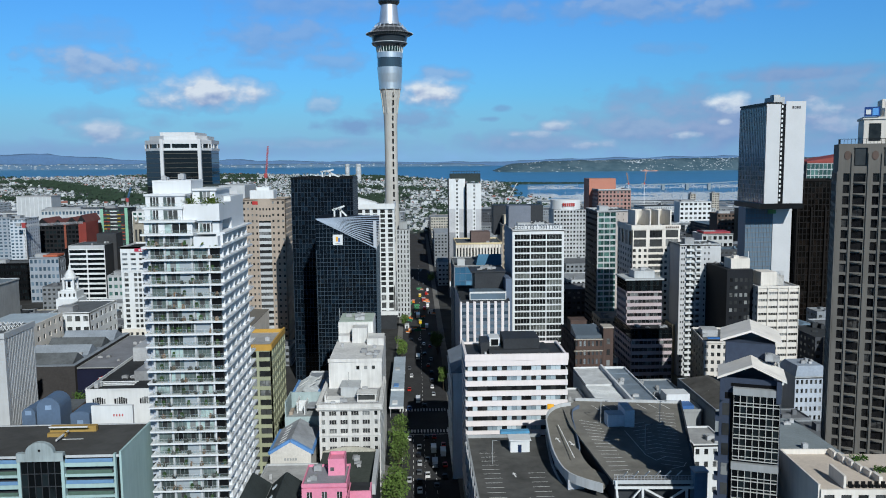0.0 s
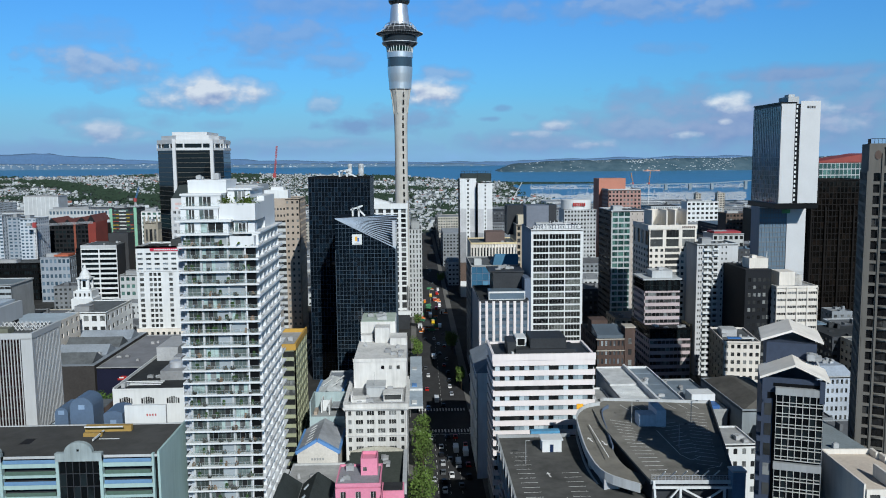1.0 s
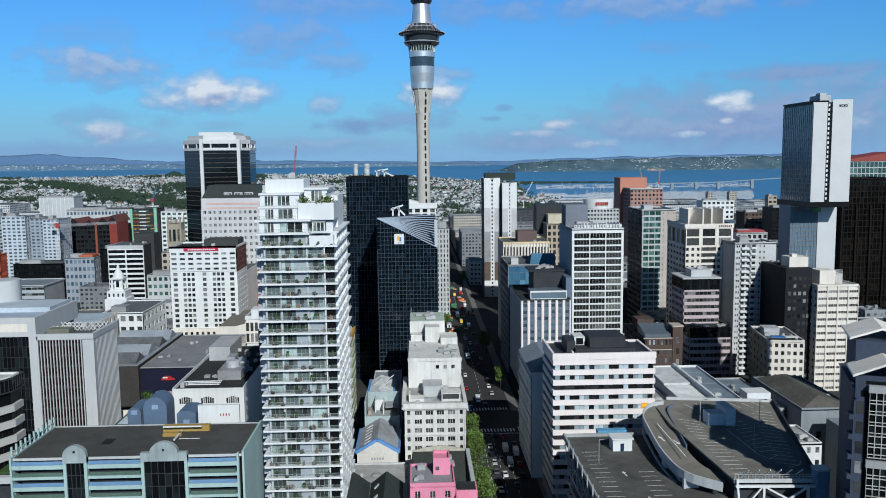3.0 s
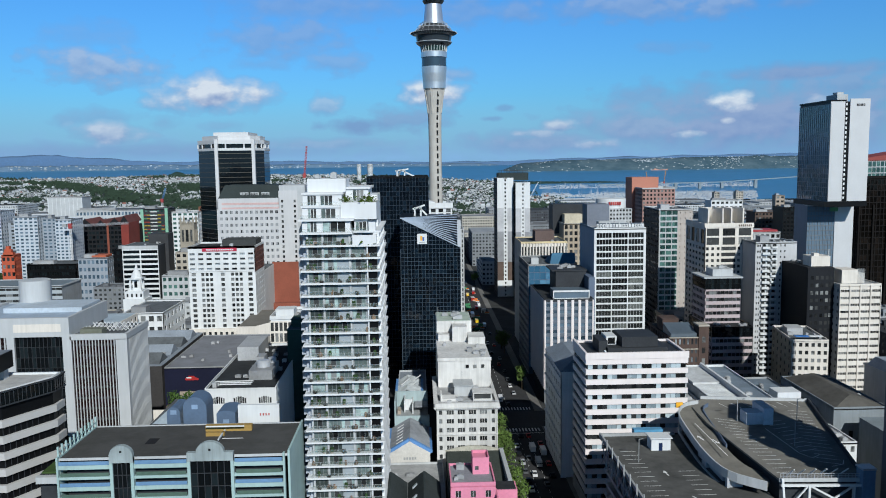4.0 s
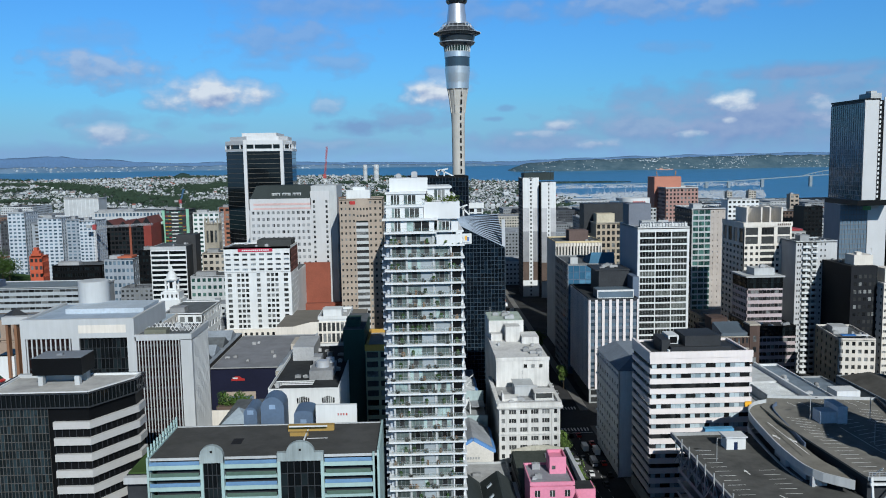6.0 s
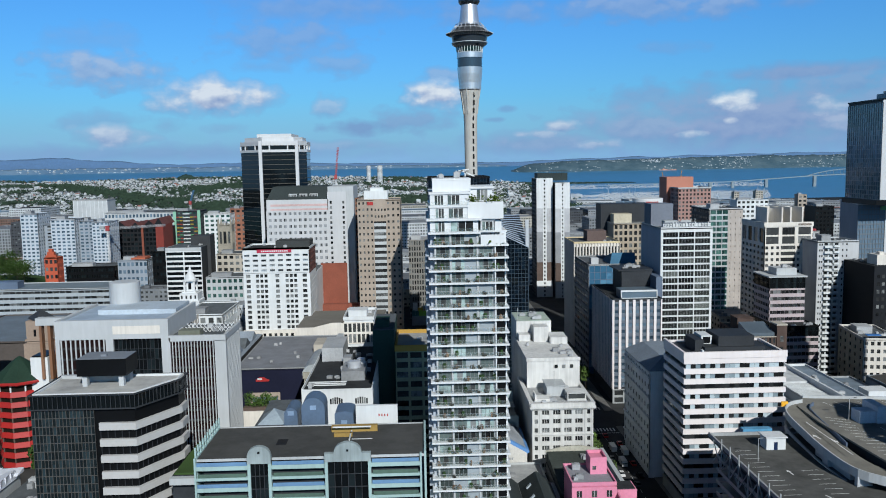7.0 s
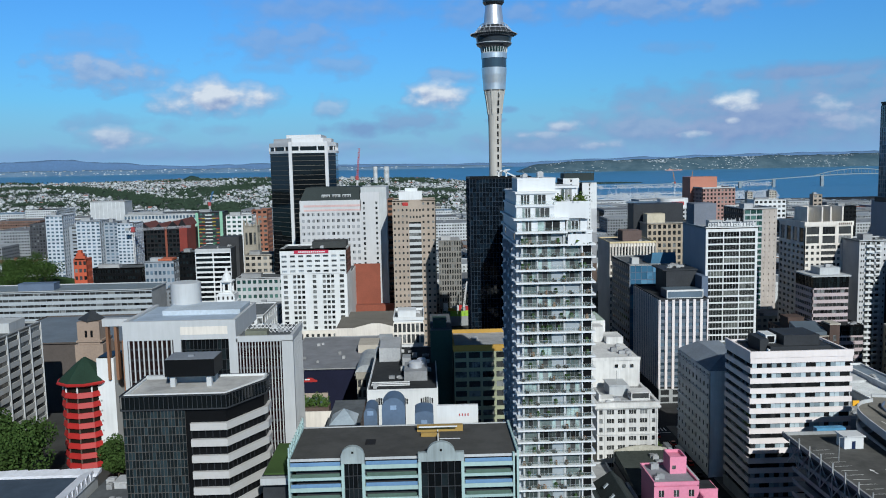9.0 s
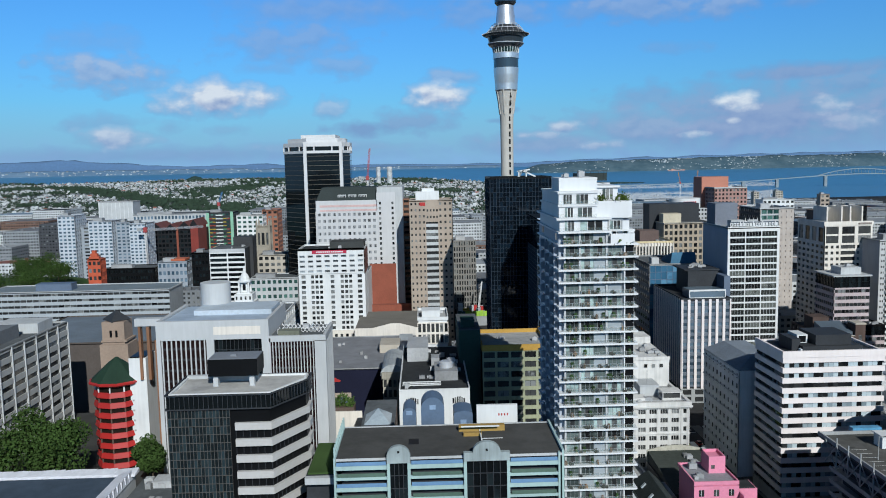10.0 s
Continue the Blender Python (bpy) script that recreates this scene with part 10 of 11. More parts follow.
CC = {"white": (0.75, 0.75, 0.75), "black": (0.012, 0.012, 0.014), "silver": (0.42, 0.43, 0.45), "grey": (0.10, 0.105, 0.11), "red": (0.42, 0.02, 0.015), "blue": (0.02, 0.06, 0.22), "orange": (0.7, 0.22, 0.02), "yellow": (0.75, 0.5, 0.03)}
for i, (x, y, c, k) in enumerate(((0.4, 276, "white", "car"), (0.4, 284, "black", "car"), (0.3, 293, "grey", "car"), (0.5, 302, "silver", "car"), (0.2, 311, "black", "car"), (0.4, 320, "white", "car"),
                                  (6.4, 300, "silver", "van"), (6.2, 316, "white", "van"), (6.6, 280, "grey", "car"), (9.8, 288, "black", "car"), (10.2, 300, "red", "car"), (10.4, 322, "red", "car"),
                                  (0.2, 384, "white", "van"), (8.0, 395, "silver", "car"), (7.8, 420, "grey", "car"), (-3.2, 430, "white", "car"), (6.2, 452, "red", "car"), (4.6, 480, "black", "car"), (2.0, 520, "silver", "car"),
                                  (7.0, 560, "white", "van"), (1.0, 598, "white", "bus"), (9.0, 640, "white", "van"), (-2.5, 660, "orange", "van"), (8.5, 700, "red", "van"), (3.0, 690, "yellow", "van"), (10.0, 720, "white", "van"),
                                  (6.0, 760, "grey", "car"), (-3.0, 800, "white", "car"), (5.0, 850, "silver", "car"),
                                  (-3.4, 286, "silver", "car"), (-3.6, 330, "white", "car"), (3.6, 332, "black", "car"), (6.8, 332, "red", "car"), (3.4, 290, "white", "car"), (3.5, 306, "grey", "car"), (9.9, 312, "white", "van"), (-4.0, 372, "blue", "car"), (3.2, 376, "black", "car"),
                                  (7.6, 408, "white", "car"), (7.9, 436, "black", "car"), (-4.4, 446, "grey", "car"), (-4.2, 404, "red", "car"), (0.6, 470, "white", "van"), (8.2, 466, "silver", "car"), (8.0, 500, "red", "car"), (4.4, 506, "white", "car"), (-3.8, 520, "black", "car"), (8.4, 534, "grey", "car"), (-4.6, 545, "orange", "van"), (2.6, 575, "yellow", "van"), (6.2, 628, "red", "van"))):
    car(x, y, (c, CC[c]), 0.0 if i % 3 else 180.0, k)


# ---------------------------------------------------------------- trees
LEAF = surface("tree_leaf", (0.10, 0.17, 0.03), 0.85, stain=0.5, grain=0.8, vary=0.15, bump=0)
LEAFD = surface("deep_tree_leaf", (0.045, 0.085, 0.020), 0.85, stain=0.5, grain=0.8, vary=0.15, bump=0)
BARK = surface("tree_bark", (0.09, 0.07, 0.05), 0.95)


def tree(x, y, h, r, z=0.0, seed=0, n=900, label="leafy green street tree with a rounded crown"):
    rnd = random.Random(seed)
    ob = thing("tree", label, "tree", x, y, z)
    bm = bmesh.new()
    tube(bm, 0, 0, [(0.32, 0), (0.22, h * 0.3), (0.14, h * 0.55), (0.05, h * 0.85)], 8)
    for k in range(7):
        a = rnd.uniform(0, 6.28)
        z0 = h * rnd.uniform(0.28, 0.55)
        beam(bm, (0, 0, z0), (r * 0.7 * math.cos(a), r * 0.7 * math.sin(a), z0 + h * rnd.uniform(0.12, 0.3)), 0.13)
    part("trunk", bm, BARK, ob)
    blobs = [(rnd.uniform(-0.55, 0.55) * r, rnd.uniform(-0.55, 0.55) * r, h * rnd.uniform(0.42, 0.86), r * rnd.uniform(0.38, 0.6)) for _ in range(12)]
    verts, faces = [], []
    for i in range(n):
        bx, by, bz, br = rnd.choice(blobs)
        d = Vector((rnd.gauss(0, 1), rnd.gauss(0, 1), rnd.gauss(0, 1))).normalized() * br * rnd.uniform(0.7, 1.08)
        p = Vector((bx, by, bz)) + d
        s = rnd.uniform(0.22, 0.5) * max(1.0, r / 7.5)
        u = Vector((rnd.gauss(0, 1), rnd.gauss(0, 1), rnd.gauss(0, 1))).normalized()
        w = (d.normalized() + 0.7 * Vector((rnd.gauss(0, 1), rnd.gauss(0, 1), rnd.gauss(0, 1)))).normalized()
        a = u.cross(w).normalized() * s
        b = w.cross(a).normalized() * s * 0.7
        k = len(verts)
        verts += [p - a, p - b, p + a, p + b]
        faces.append((k, k + 1, k + 2, k + 3))
    me = bpy.data.meshes.new("crown")
    me.from_pydata([tuple(v) for v in verts], [], faces)
    me.materials.append(LEAF if r < 5.2 and z < 1 else LEAFD)
    c = new("crown", me)
    c.parent = ob


for i, (x, y, h, r) in enumerate(((-7.6, 300, 15, 4.2), (-7.4, 308, 14, 4.0), (-7.8, 316, 16, 4.2), (-7.2, 292, 13, 3.8), (-8.0, 262, 15, 5.0), (-7.4, 270, 13, 4.2), (-7.8, 254, 15, 5.0), (13.4, 404, 12, 3.0), (13.0, 411, 11, 2.8),
                                  (12.6, 480, 14, 4.5), (12.0, 492, 13, 4.4), (-9.0, 470, 11, 3.6), (-9.2, 482, 11, 3.8), (-8.8, 560, 10, 3.5), (-9.5, 640, 11, 4), (14, 760, 12, 4), (-10, 860, 12, 5), (-11, 900, 13, 5))):
    tree(x, y, h, r, seed=i)
for i, (x, y, h, r, z) in enumerate(((-222, 250, 25, 10, 18), (-212, 246, 24, 9, 18), (-230, 244, 22, 9, 18), (-189.5, 254, 15, 5, 18), (-186, 248, 17, 4.5, 18), (-166, 188, 22, 4, 18))):
    tree(x, y, h, r, z, seed=40 + i, n=4200, label="large dark green tree on the hillside street")
for i in range(26):
    rnd = random.Random(200 + i)
    px, py = (rnd.uniform(-450, -390) if i < 22 else rnd.uniform(-520, -460)), rnd.uniform(602, 715)
    tree(px, py, rnd.uniform(15, 24), rnd.uniform(8, 12), park_height(px, py) - 0.3, seed=80 + i, n=1900, label="broad park tree among the apartment blocks")


sheet("park_ground", surface("park_grass", (0.04, 0.08, 0.025), 0.95, stain=0.4), span(-560, -380, 30), span(590, 748, 26), lambda x, y: park_height(x, y) - 0.05, "sloping green park under the trees", "ground")


# ---------------------------------------------------------------- low blocks that fill the city between the towers
FILLW = [surface("fill_wall_%s" % n, c, 0.85, stain=0.25, vary=0.18, streak=True) for n, c in (("white", (0.45, 0.475, 0.49)), ("grey", (0.22, 0.24, 0.26)), ("cream", (0.38, 0.36, 0.31)), ("dark", (0.06, 0.065, 0.075)), ("brick", (0.17, 0.10, 0.075)))]
FILLR = [surface("fill_roof_%s" % n, c, 0.85, stain=0.35, vary=0.2, grain=0.3) for n, c in (("pale", (0.27, 0.29, 0.31)), ("grey", (0.14, 0.15, 0.165)), ("dark", (0.05, 0.055, 0.06)), ("red", (0.24, 0.09, 0.065)), ("blue", (0.13, 0.20, 0.27)))]
FNAMES = ["low_white_block", "low_grey_block", "low_cream_block", "low_dark_block", "low_brick_block"]
FLABEL = ["white rendered low city block with window rows", "grey concrete low city block with window rows", "cream rendered low city block with window rows", "dark clad low city block with window bands", "brown brick low city block with window rows"]


def fill_block(x0, x1, y0, y1, h, rnd, z=0.0):
    k = rnd.choices(range(5), (5, 4, 2, 2, 0.6))[0]
    k = rnd.choice((0, 0, 1)) if z < 0 else k
    ob = thing(FNAMES[k], FLABEL[k], "building", x0, y0, z)
    W, D = x1 - x0, y1 - y0
    bm = bmesh.new()
    rows = max(1, int(h / 3.6))
    rect = lambda i, z: [bm.verts.new(q) for q in ((i, i, z), (W - i, i, z), (W - i, D - i, z), (i, D - i, z))]
    rings = [rect(0, 0), rect(0, h + 0.8), rect(0.35, h + 0.8), rect(0.35, h)]
    for p, q in zip(rings, rings[1:]):
        for i in range(4):
            bm.faces.new((p[i], p[(i + 1) % 4], q[(i + 1) % 4], q[i]))
    bm.faces.new(rings[-1])
    part("wall", bm, FILLW[k], ob)
    bm = bmesh.new()
    cols = max(2, int(W / 3.4))
    cs = max(2, int(D / 4.0))
    for r in range(rows):
        zb = r * h / rows + 1.0
        for c in range(cols):
            a = (c + 0.5) * W / cols
            box(bm, a - 0.95, a + 0.95, -0.08, 0.1, zb, zb + 1.7)
        for c in range(cs):
            a = (c + 0.5) * D / cs
            box(bm, -0.08, 0.1, a - 0.9, a + 0.9, zb, zb + 1.7)
            box(bm, W - 0.1, W + 0.08, a - 0.9, a + 0.9, zb, zb + 1.7)
    tagged(part("window_band", bm, GLASSI, ob), kind="stuff")
    bm = bmesh.new()
    if rnd.random() < 0.28 and h < 16:
        v = [bm.verts.new(p) for p in ((-0.3, -0.3, h + 0.6), (W + 0.3, -0.3, h + 0.6), (W + 0.3, D + 0.3, h + 0.6), (-0.3, D + 0.3, h + 0.6), (W * 0.5, D * 0.2, h + 4), (W * 0.5, D * 0.8, h + 4))]
        for f in ((0, 1, 4), (1, 2, 5, 4), (2, 3, 5), (3, 0, 4, 5)):
            bm.faces.new([v[i] for i in f])
    else:
        box(bm, 0.3, W - 0.3, 0.3, D - 0.3, h, h + 0.2)
        for i in range(rnd.randint(2, 6)):
            a, b = rnd.uniform(1, 4), rnd.uniform(1, 4)
            x, y = rnd.uniform(0.5, max(0.6, W - a - 0.5)), rnd.uniform(0.5, max(0.6, D - b - 0.5))
            box(bm, x, x + a, y, y + b, h + 0.2, h + rnd.uniform(0.8, 3.0))
    part("roof", bm, rnd.choices(FILLR, (5, 4, 2, 0.4, 1) if z >= 0 else (6, 2, 0.5, 0.3, 2))[0], ob)


def fill_city():
    rnd = random.Random(77)
    TAKEN.append((-84, -58, 505, 600))
    TAKEN.append((19, 31, 525, 700))
    TAKEN.append((-14, 19, 0, 1400))
    TAKEN.append((TX - 16, TX + 16, TY - 16, TY + 16))
    TAKEN.append((-700, 700, 345, 367))
    TAKEN.append((13, 84, 150, 256))
    TAKEN.append((-560, -380, 590, 748))
    TAKEN.append((-120, -68, 205, 241))
    zones = [(-330, -60, 366, 600, 30, 8, 17), (-560, -16, 600, 960, 54, 9, 24), (-780, -16, 960, 1290, 66, 20, 56),
             (20, 330, 258, 520, 30, 10, 22), (20, 400, 520, 820, 42, 16, 40), (20, 620, 820, 1290, 68, 18, 48), (-60, -36, 250, 380, 20, 10, 18), (-330, -206, 330, 500, 32, 16, 26), (250, 900, 1310, 2150, 84, 9, 24)]
    for x0, x1, y0, y1, s, h0, h1 in zones:
        y = y0
        while y < y1 - 8:
            d = rnd.uniform(0.7, 1.1) * s
            x = x0
            while x < x1 - 8:
                w = rnd.uniform(0.65, 1.3) * s
                a, b, c, e = x, min(x + w, x1), y, y + d
                for shrink in range(2):
                    if not any(a < q and b > p and c < t and e > r for p, q, r, t in TAKEN):
                        fill_block(a + 0.6, b - 0.6, c + 0.6, e - 0.6, rnd.uniform(h0, h1) * rnd.uniform(0.8, 1.0), rnd, -4 - 8 * (e - 1298) / 1100 if c > 1300 else 0.0)
                        TAKEN.append((a, b, c, e))
                        break
                    b, e = a + (b - a) * 0.55, c + (e - c) * 0.6
                x += w + rnd.choice((0, 0, 0, 7))
            y += d + rnd.choice((0, 1, 6))


fill_city()


# ---------------------------------------------------------------- suburb, shore, marina and bridge
def suburb_stuff():
    rnd = random.Random(9)
    roofs = [surface("suburb_roof_%s" % n, c, 0.8, stain=0.2) for n, c in (("white", (0.52, 0.55, 0.57)), ("grey", (0.13, 0.14, 0.15)), ("red", (0.26, 0.11, 0.085)))]
    walls = surface("suburb_wall", (0.44, 0.465, 0.48), 0.8, stain=0.2)
    verts, faces, mats = [], [], []
    def house(x, y, z, w, d, h, m, turn):
        c, s = math.cos(turn), math.sin(turn)
        k = len(verts)
        for px, py, pz in ((-w, -d, -2), (w, -d, -2), (w, d, -2), (-w, d, -2), (-w, -d, h), (w, -d, h), (w, d, h), (-w, d, h), (0, -d, h * 1.55), (0, d, h * 1.55)):
            verts.append((x + px * c - py * s, y + px * s + py * c, z + pz))
        for f, q in (((0, 1, 5, 8, 4), 3), ((1, 2, 6, 5), 3), ((2, 3, 7, 9, 6), 3), ((3, 0, 4, 7), 3), ((5, 6, 9, 8), m), ((7, 4, 8, 9), m)):
            faces.append(tuple(k + i for i in f))
            mats.append(q)
    n = 0

    LINES = [Vector(q) for q in ((-1690, 3600), (-1250, 2960), (-745, 2230), (-560, 2010), (-400, 1900))]

    def belt(x, y):
        """Where the trees close up into belts."""
        g = noise.noise(Vector((x * 0.0030, y * 0.0040 - x * 0.0012, 2.0))) + 0.3 * noise.noise(Vector((x * 0.012, y * 0.01, 7.0))) - 0.12
        for a, b in zip(LINES, LINES[1:]):
            d = b - a
            u = max(0.0, min(1.0, (Vector((x, y)) - a).dot(d) / d.length_squared))
            g = max(g, 0.75 - (Vector((x, y)) - a - d * u).length / 110)
        return g

    while n < 8200:
        y = 1300 + 3100 * rnd.random() ** 0.8
        x = rnd.uniform(-0.62, 0.2) * y + 40
        if x > shore_x(y) - 25 or x < -3150:
            continue
        if belt(x, y) > 0.16:
            continue
        b = rnd.uniform(0.55, 0.95) * (1 + 0.6 * (rnd.random() < 0.05))
        house(x, y, land_height(x, y), 4.6 * b, 5.8 * b, 3.9 * b + (4 if rnd.random() < 0.2 else 0), rnd.choices((0, 1, 2), (3.4, 6.2, 0.7))[0], rnd.uniform(-0.6, 0.6) + (1.57 if rnd.random() < 0.5 else 0))
        n += 1
    me = bpy.data.meshes.new("suburb_houses")
    me.from_pydata(verts, [], faces)
    for m in roofs + [walls]:
        me.materials.append(m)
    me.polygons.foreach_set("material_index", mats)
    ob = new("suburb_houses", me)
    tagged(ob, "hundreds of small pale houses with grey and red roofs", "houses", kind="stuff")
    verts, faces = [], []
    n = 0
    while n < 9000:
        y = 1300 + 3120 * rnd.random() ** 0.8
        x = rnd.uniform(-0.62, 0.2) * y + 40
        if x > shore_x(y) - 15 or x < -3150:
            continue
        g = belt(x, y)
        z = land_height(x, y)
        for j in range(2 if g > 0.15 else 1):
            cx, cy = x + rnd.gauss(0, 12), y + rnd.gauss(0, 12)
            hh, rr = rnd.uniform(6, 13) * (1.1 if g > 0.15 else 0.6), rnd.uniform(4.0, 8.0) * (1.1 if g > 0.15 else 0.55)
            for t in range(7):
                k = len(verts)
                px, py, pz = cx + rnd.gauss(0, rr * 0.5), cy + rnd.gauss(0, rr * 0.5), z + hh * rnd.uniform(0.35, 0.95)
                s = rr * rnd.uniform(0.35, 0.6)
                verts += [(px - s, py - s * 0.3, pz - s * 0.6), (px + s, py - s * 0.4, pz - s * 0.6), (px, py + s, pz - s * 0.5), (px + rnd.uniform(-0.4, 0.4) * s, py, pz + s * rnd.uniform(0.6, 1.0))]
                faces += [(k, k + 1, k + 3), (k + 1, k + 2, k + 3), (k + 2, k, k + 3)]
        n += 1
    me = bpy.data.meshes.new("suburb_trees")
    me.from_pydata(verts, [], faces)
    me.materials.append(surface("suburb_foliage", (0.030, 0.052, 0.034), 0.9, stain=0.5, grain=0.05, bump=0))
    ob = new("suburb_trees", me)
    tagged(ob, "dense dark green trees between the suburb houses", "trees", kind="stuff")


def shore_specks():
    rnd = random.Random(19)
    for name, y, tab, zlo, zhi, n, x0, x1, label, sz in (("headland_houses", 4455, [(380, 36), (420, 50), (543, 94), (762, 107), (1075, 111), (1546, 118), (2020, 117), (2338, 119), (3700, 126)], 0.45, 1.0, 5200, 640, 3600, "pale houses scattered over the wooded headland", 2.5),
                                                  ("far_shore_houses", 4878, [(-3500, 116), (-1500, 110), (-1000, 104), (0, 99), (400, 94), (500, 80), (600, 20)], 0.55, 0.98, 260, -3400, 300, "pale specks of buildings along the far shore", 2.4)):
        f = lerp_table(tab)
        base = 36 if y < 4800 else 20
        verts, faces = [], []
        for i in range(n):
            x = rnd.uniform(x0, x1)
            s = rnd.uniform(zlo, zhi)
            dens = noise.noise(Vector((x * 0.003, s * 3, 4)))
            if dens < (0.34 - 0.4 * s if y < 4800 else -0.2) + rnd.uniform(-0.2, 0.1):
                continue
            z = base + (f(x) - base) * s
            th = 150 if y < 4800 else 30
            dy = th * (s / 0.45 * 0.25 if s < 0.45 else 0.25 + (s - 0.45) * 0.875 if s < 0.85 else 0.6 + (s - 0.85) * 2.67) - 0.5
            w, h = sz * rnd.uniform(0.5, 1.5), sz * rnd.uniform(0.25, 0.6)
            k = len(verts)
            verts += [(x - w, y + dy - 1, z - h), (x + w, y + dy - 1, z - h), (x + w, y + dy + 4, z - h), (x - w, y + dy + 4, z - h), (x - w, y + dy - 1, z + h), (x + w, y + dy - 1, z + h), (x + w, y + dy + 4, z + h), (x - w, y + dy + 4, z + h)]
            faces += [tuple(k + j for j in q) for q in ((0, 1, 5, 4), (1, 2, 6, 5), (3, 0, 4, 7), (4, 5, 6, 7))]
        me = bpy.data.meshes.new(name)
        me.from_pydata(verts, [], faces)
        me.materials.append(surface("far_house_white", (0.46, 0.51, 0.55), 0.8, bump=0))
        tagged(new(name, me), label, "houses", kind="stuff")


def marina():
    rnd = random.Random(23)
    verts, faces = [], []
    def bx(x0, x1, y0, y1, z0, z1):
        k = len(verts)
        verts.extend([(x0, y0, z0), (x1, y0, z0), (x1, y1, z0), (x0, y1, z0), (x0, y0, z1), (x1, y0, z1), (x1, y1, z1), (x0, y1, z1)])
        faces.extend(tuple(k + j for j in q) for q in ((4, 5, 6, 7), (0, 1, 5, 4), (1, 2, 6, 5), (2, 3, 7, 6), (3, 0, 4, 7)))
    for i in range(10000):
        y = 2520 + 1160 * rnd.random()
        y = round(y / 26) * 26 + rnd.uniform(-13, 13)
        x = y * (0.14 + 0.27 * rnd.random() ** 1.1)
        if x < shore_x(y) + 25:
            continue
        if noise.noise(Vector((x * 0.008, y * 0.006, 3.0))) < -0.38:
            continue
        l = rnd.uniform(1.3, 3.4)
        z = water_z(y) - 0.5
        bx(x - l, x + l, y - 1.6, y + 1.6, z, z + 1.7)
        bx(x - l * 0.4, x + l * 0.3, y - 1.2, y + 1.2, z + 1.7, z + 2.6)
        if rnd.random() < 0.05:
            bx(x - 0.2, x + 0.2, y - 0.14, y + 0.2, z + 2, z + rnd.uniform(12, 22))
    me = bpy.data.meshes.new("marina_boats")
    me.from_pydata(verts, [], faces)
    me.materials.append(surface("boat_white", (0.44, 0.47, 0.50), 0.5, bump=0))
    tagged(new("marina_boats", me), "hundreds of white yachts moored in a marina", "boats", kind="stuff")
    verts, faces = [], []
    for i in range(7):
        y = 2500 + i * 125
        bx(y * 0.19 + 40, y * 0.34, y + 8, y + 9.5, -16.8, -16.2)
    me = bpy.data.meshes.new("marina_piers")
    me.from_pydata(verts, [], faces)
    me.materials.append(PALEC)
    tagged(new("marina_piers", me), "long floating marina piers", "piers", kind="stuff")


def sweep(bm, line, w):
    """A square section carried along a line in x and z."""
    rings = [[bm.verts.new((x, dy * w / 2, z + dz * w / 2)) for dy, dz in ((-1, -1), (1, -1), (1, 1), (-1, 1))] for x, z in line]
    for p, q in zip(rings, rings[1:]):
        for i in range(4):
            bm.faces.new((p[i], q[i], q[(i + 1) % 4], p[(i + 1) % 4]))
    bm.faces.new(rings[0]), bm.faces.new(rings[-1][::-1])
    bmesh.ops.recalc_face_normals(bm, faces=bm.faces)


def harbour_bridge():
    ob = thing("harbour_bridge", "long grey steel harbour bridge with a low arch", "bridge", 0, 3300)
    steel = surface("bridge_grey_steel", (0.20, 0.25, 0.28), 0.7, bump=0)
    deck = lerp_table([(700, 8), (989, 11), (1206, 13), (1350, 21), (1551, 32), (1696, 36), (1836, 34), (2400, 18)])
    bm = bmesh.new()
    xs = span(700, 2400, 60)
    sweep(bm, [(x, deck(x)) for x in xs], 3.8)
    part("deck", bm, steel, ob)
    arch = lambda x: deck(x) + 22 * max(0.0, 1 - ((x - 1696) / 180) ** 2)
    bm = bmesh.new()
    xs = span(1516, 1876, 26)
    sweep(bm, [(x, arch(x)) for x in xs], 3.2)
    part("arch", bm, steel, ob)
    for x in xs[2:-2]:
        bm = bmesh.new()
        beam(bm, (x, 0, deck(x)), (x, 0, arch(x)), 1.3)
        part("hanger", bm, steel, ob)
    for x in (1020, 1120, 1212, 1352, 1553, 1836, 2010):
        bm = bmesh.new()
        box(bm, x - 6, x + 6, -5, 5, -20, deck(x) - 2)
        part("pier", bm, steel, ob)


def tower_crane(x, y, z, h, jib, lean, colour, label):
    ob = thing("tower_crane", label, "crane", x, y, z)
    m2 = surface("crane_white", (0.7, 0.7, 0.7), 0.6)
    def lattice(p, q, w, m, nm):
        p, q = Vector(p), Vector(q)
        bm = bmesh.new()
        d = (q - p)
        n = max(3, int(d.length / (w * 1.3)))
        s = Vector((1, 0, 0)) if abs(d.normalized().z) > 0.5 else Vector((0, 0, 1))
        for o in (s * w / 2, -s * w / 2, Vector((0, w / 2, 0)), Vector((0, -w / 2, 0))):
            beam(bm, p + o, q + o, 0.28)
        for i in range(n):
            a, b = p + d * i / n, p + d * (i + 1) / n
            beam(bm, a + s * w / 2, b - s * w / 2, 0.2)
            beam(bm, a - s * w / 2, b + s * w / 2, 0.2)
        part(nm, bm, m, ob)
    lattice((0, 0, 0), (0, 0, h), 2.0, m2, "mast")
    lattice((0, 0, h), (jib * math.sin(lean), 0, h + jib * math.cos(lean)), 1.8, colour, "jib")
    boxes("cab", CRANER, ob, (-1.6, 1.6, -1.5, 1.5, h - 2, h + 2.5))
    boxes("counterweight", GREYC, ob, (-7, -3, -1.2, 1.2, h - 0.5, h + 2))


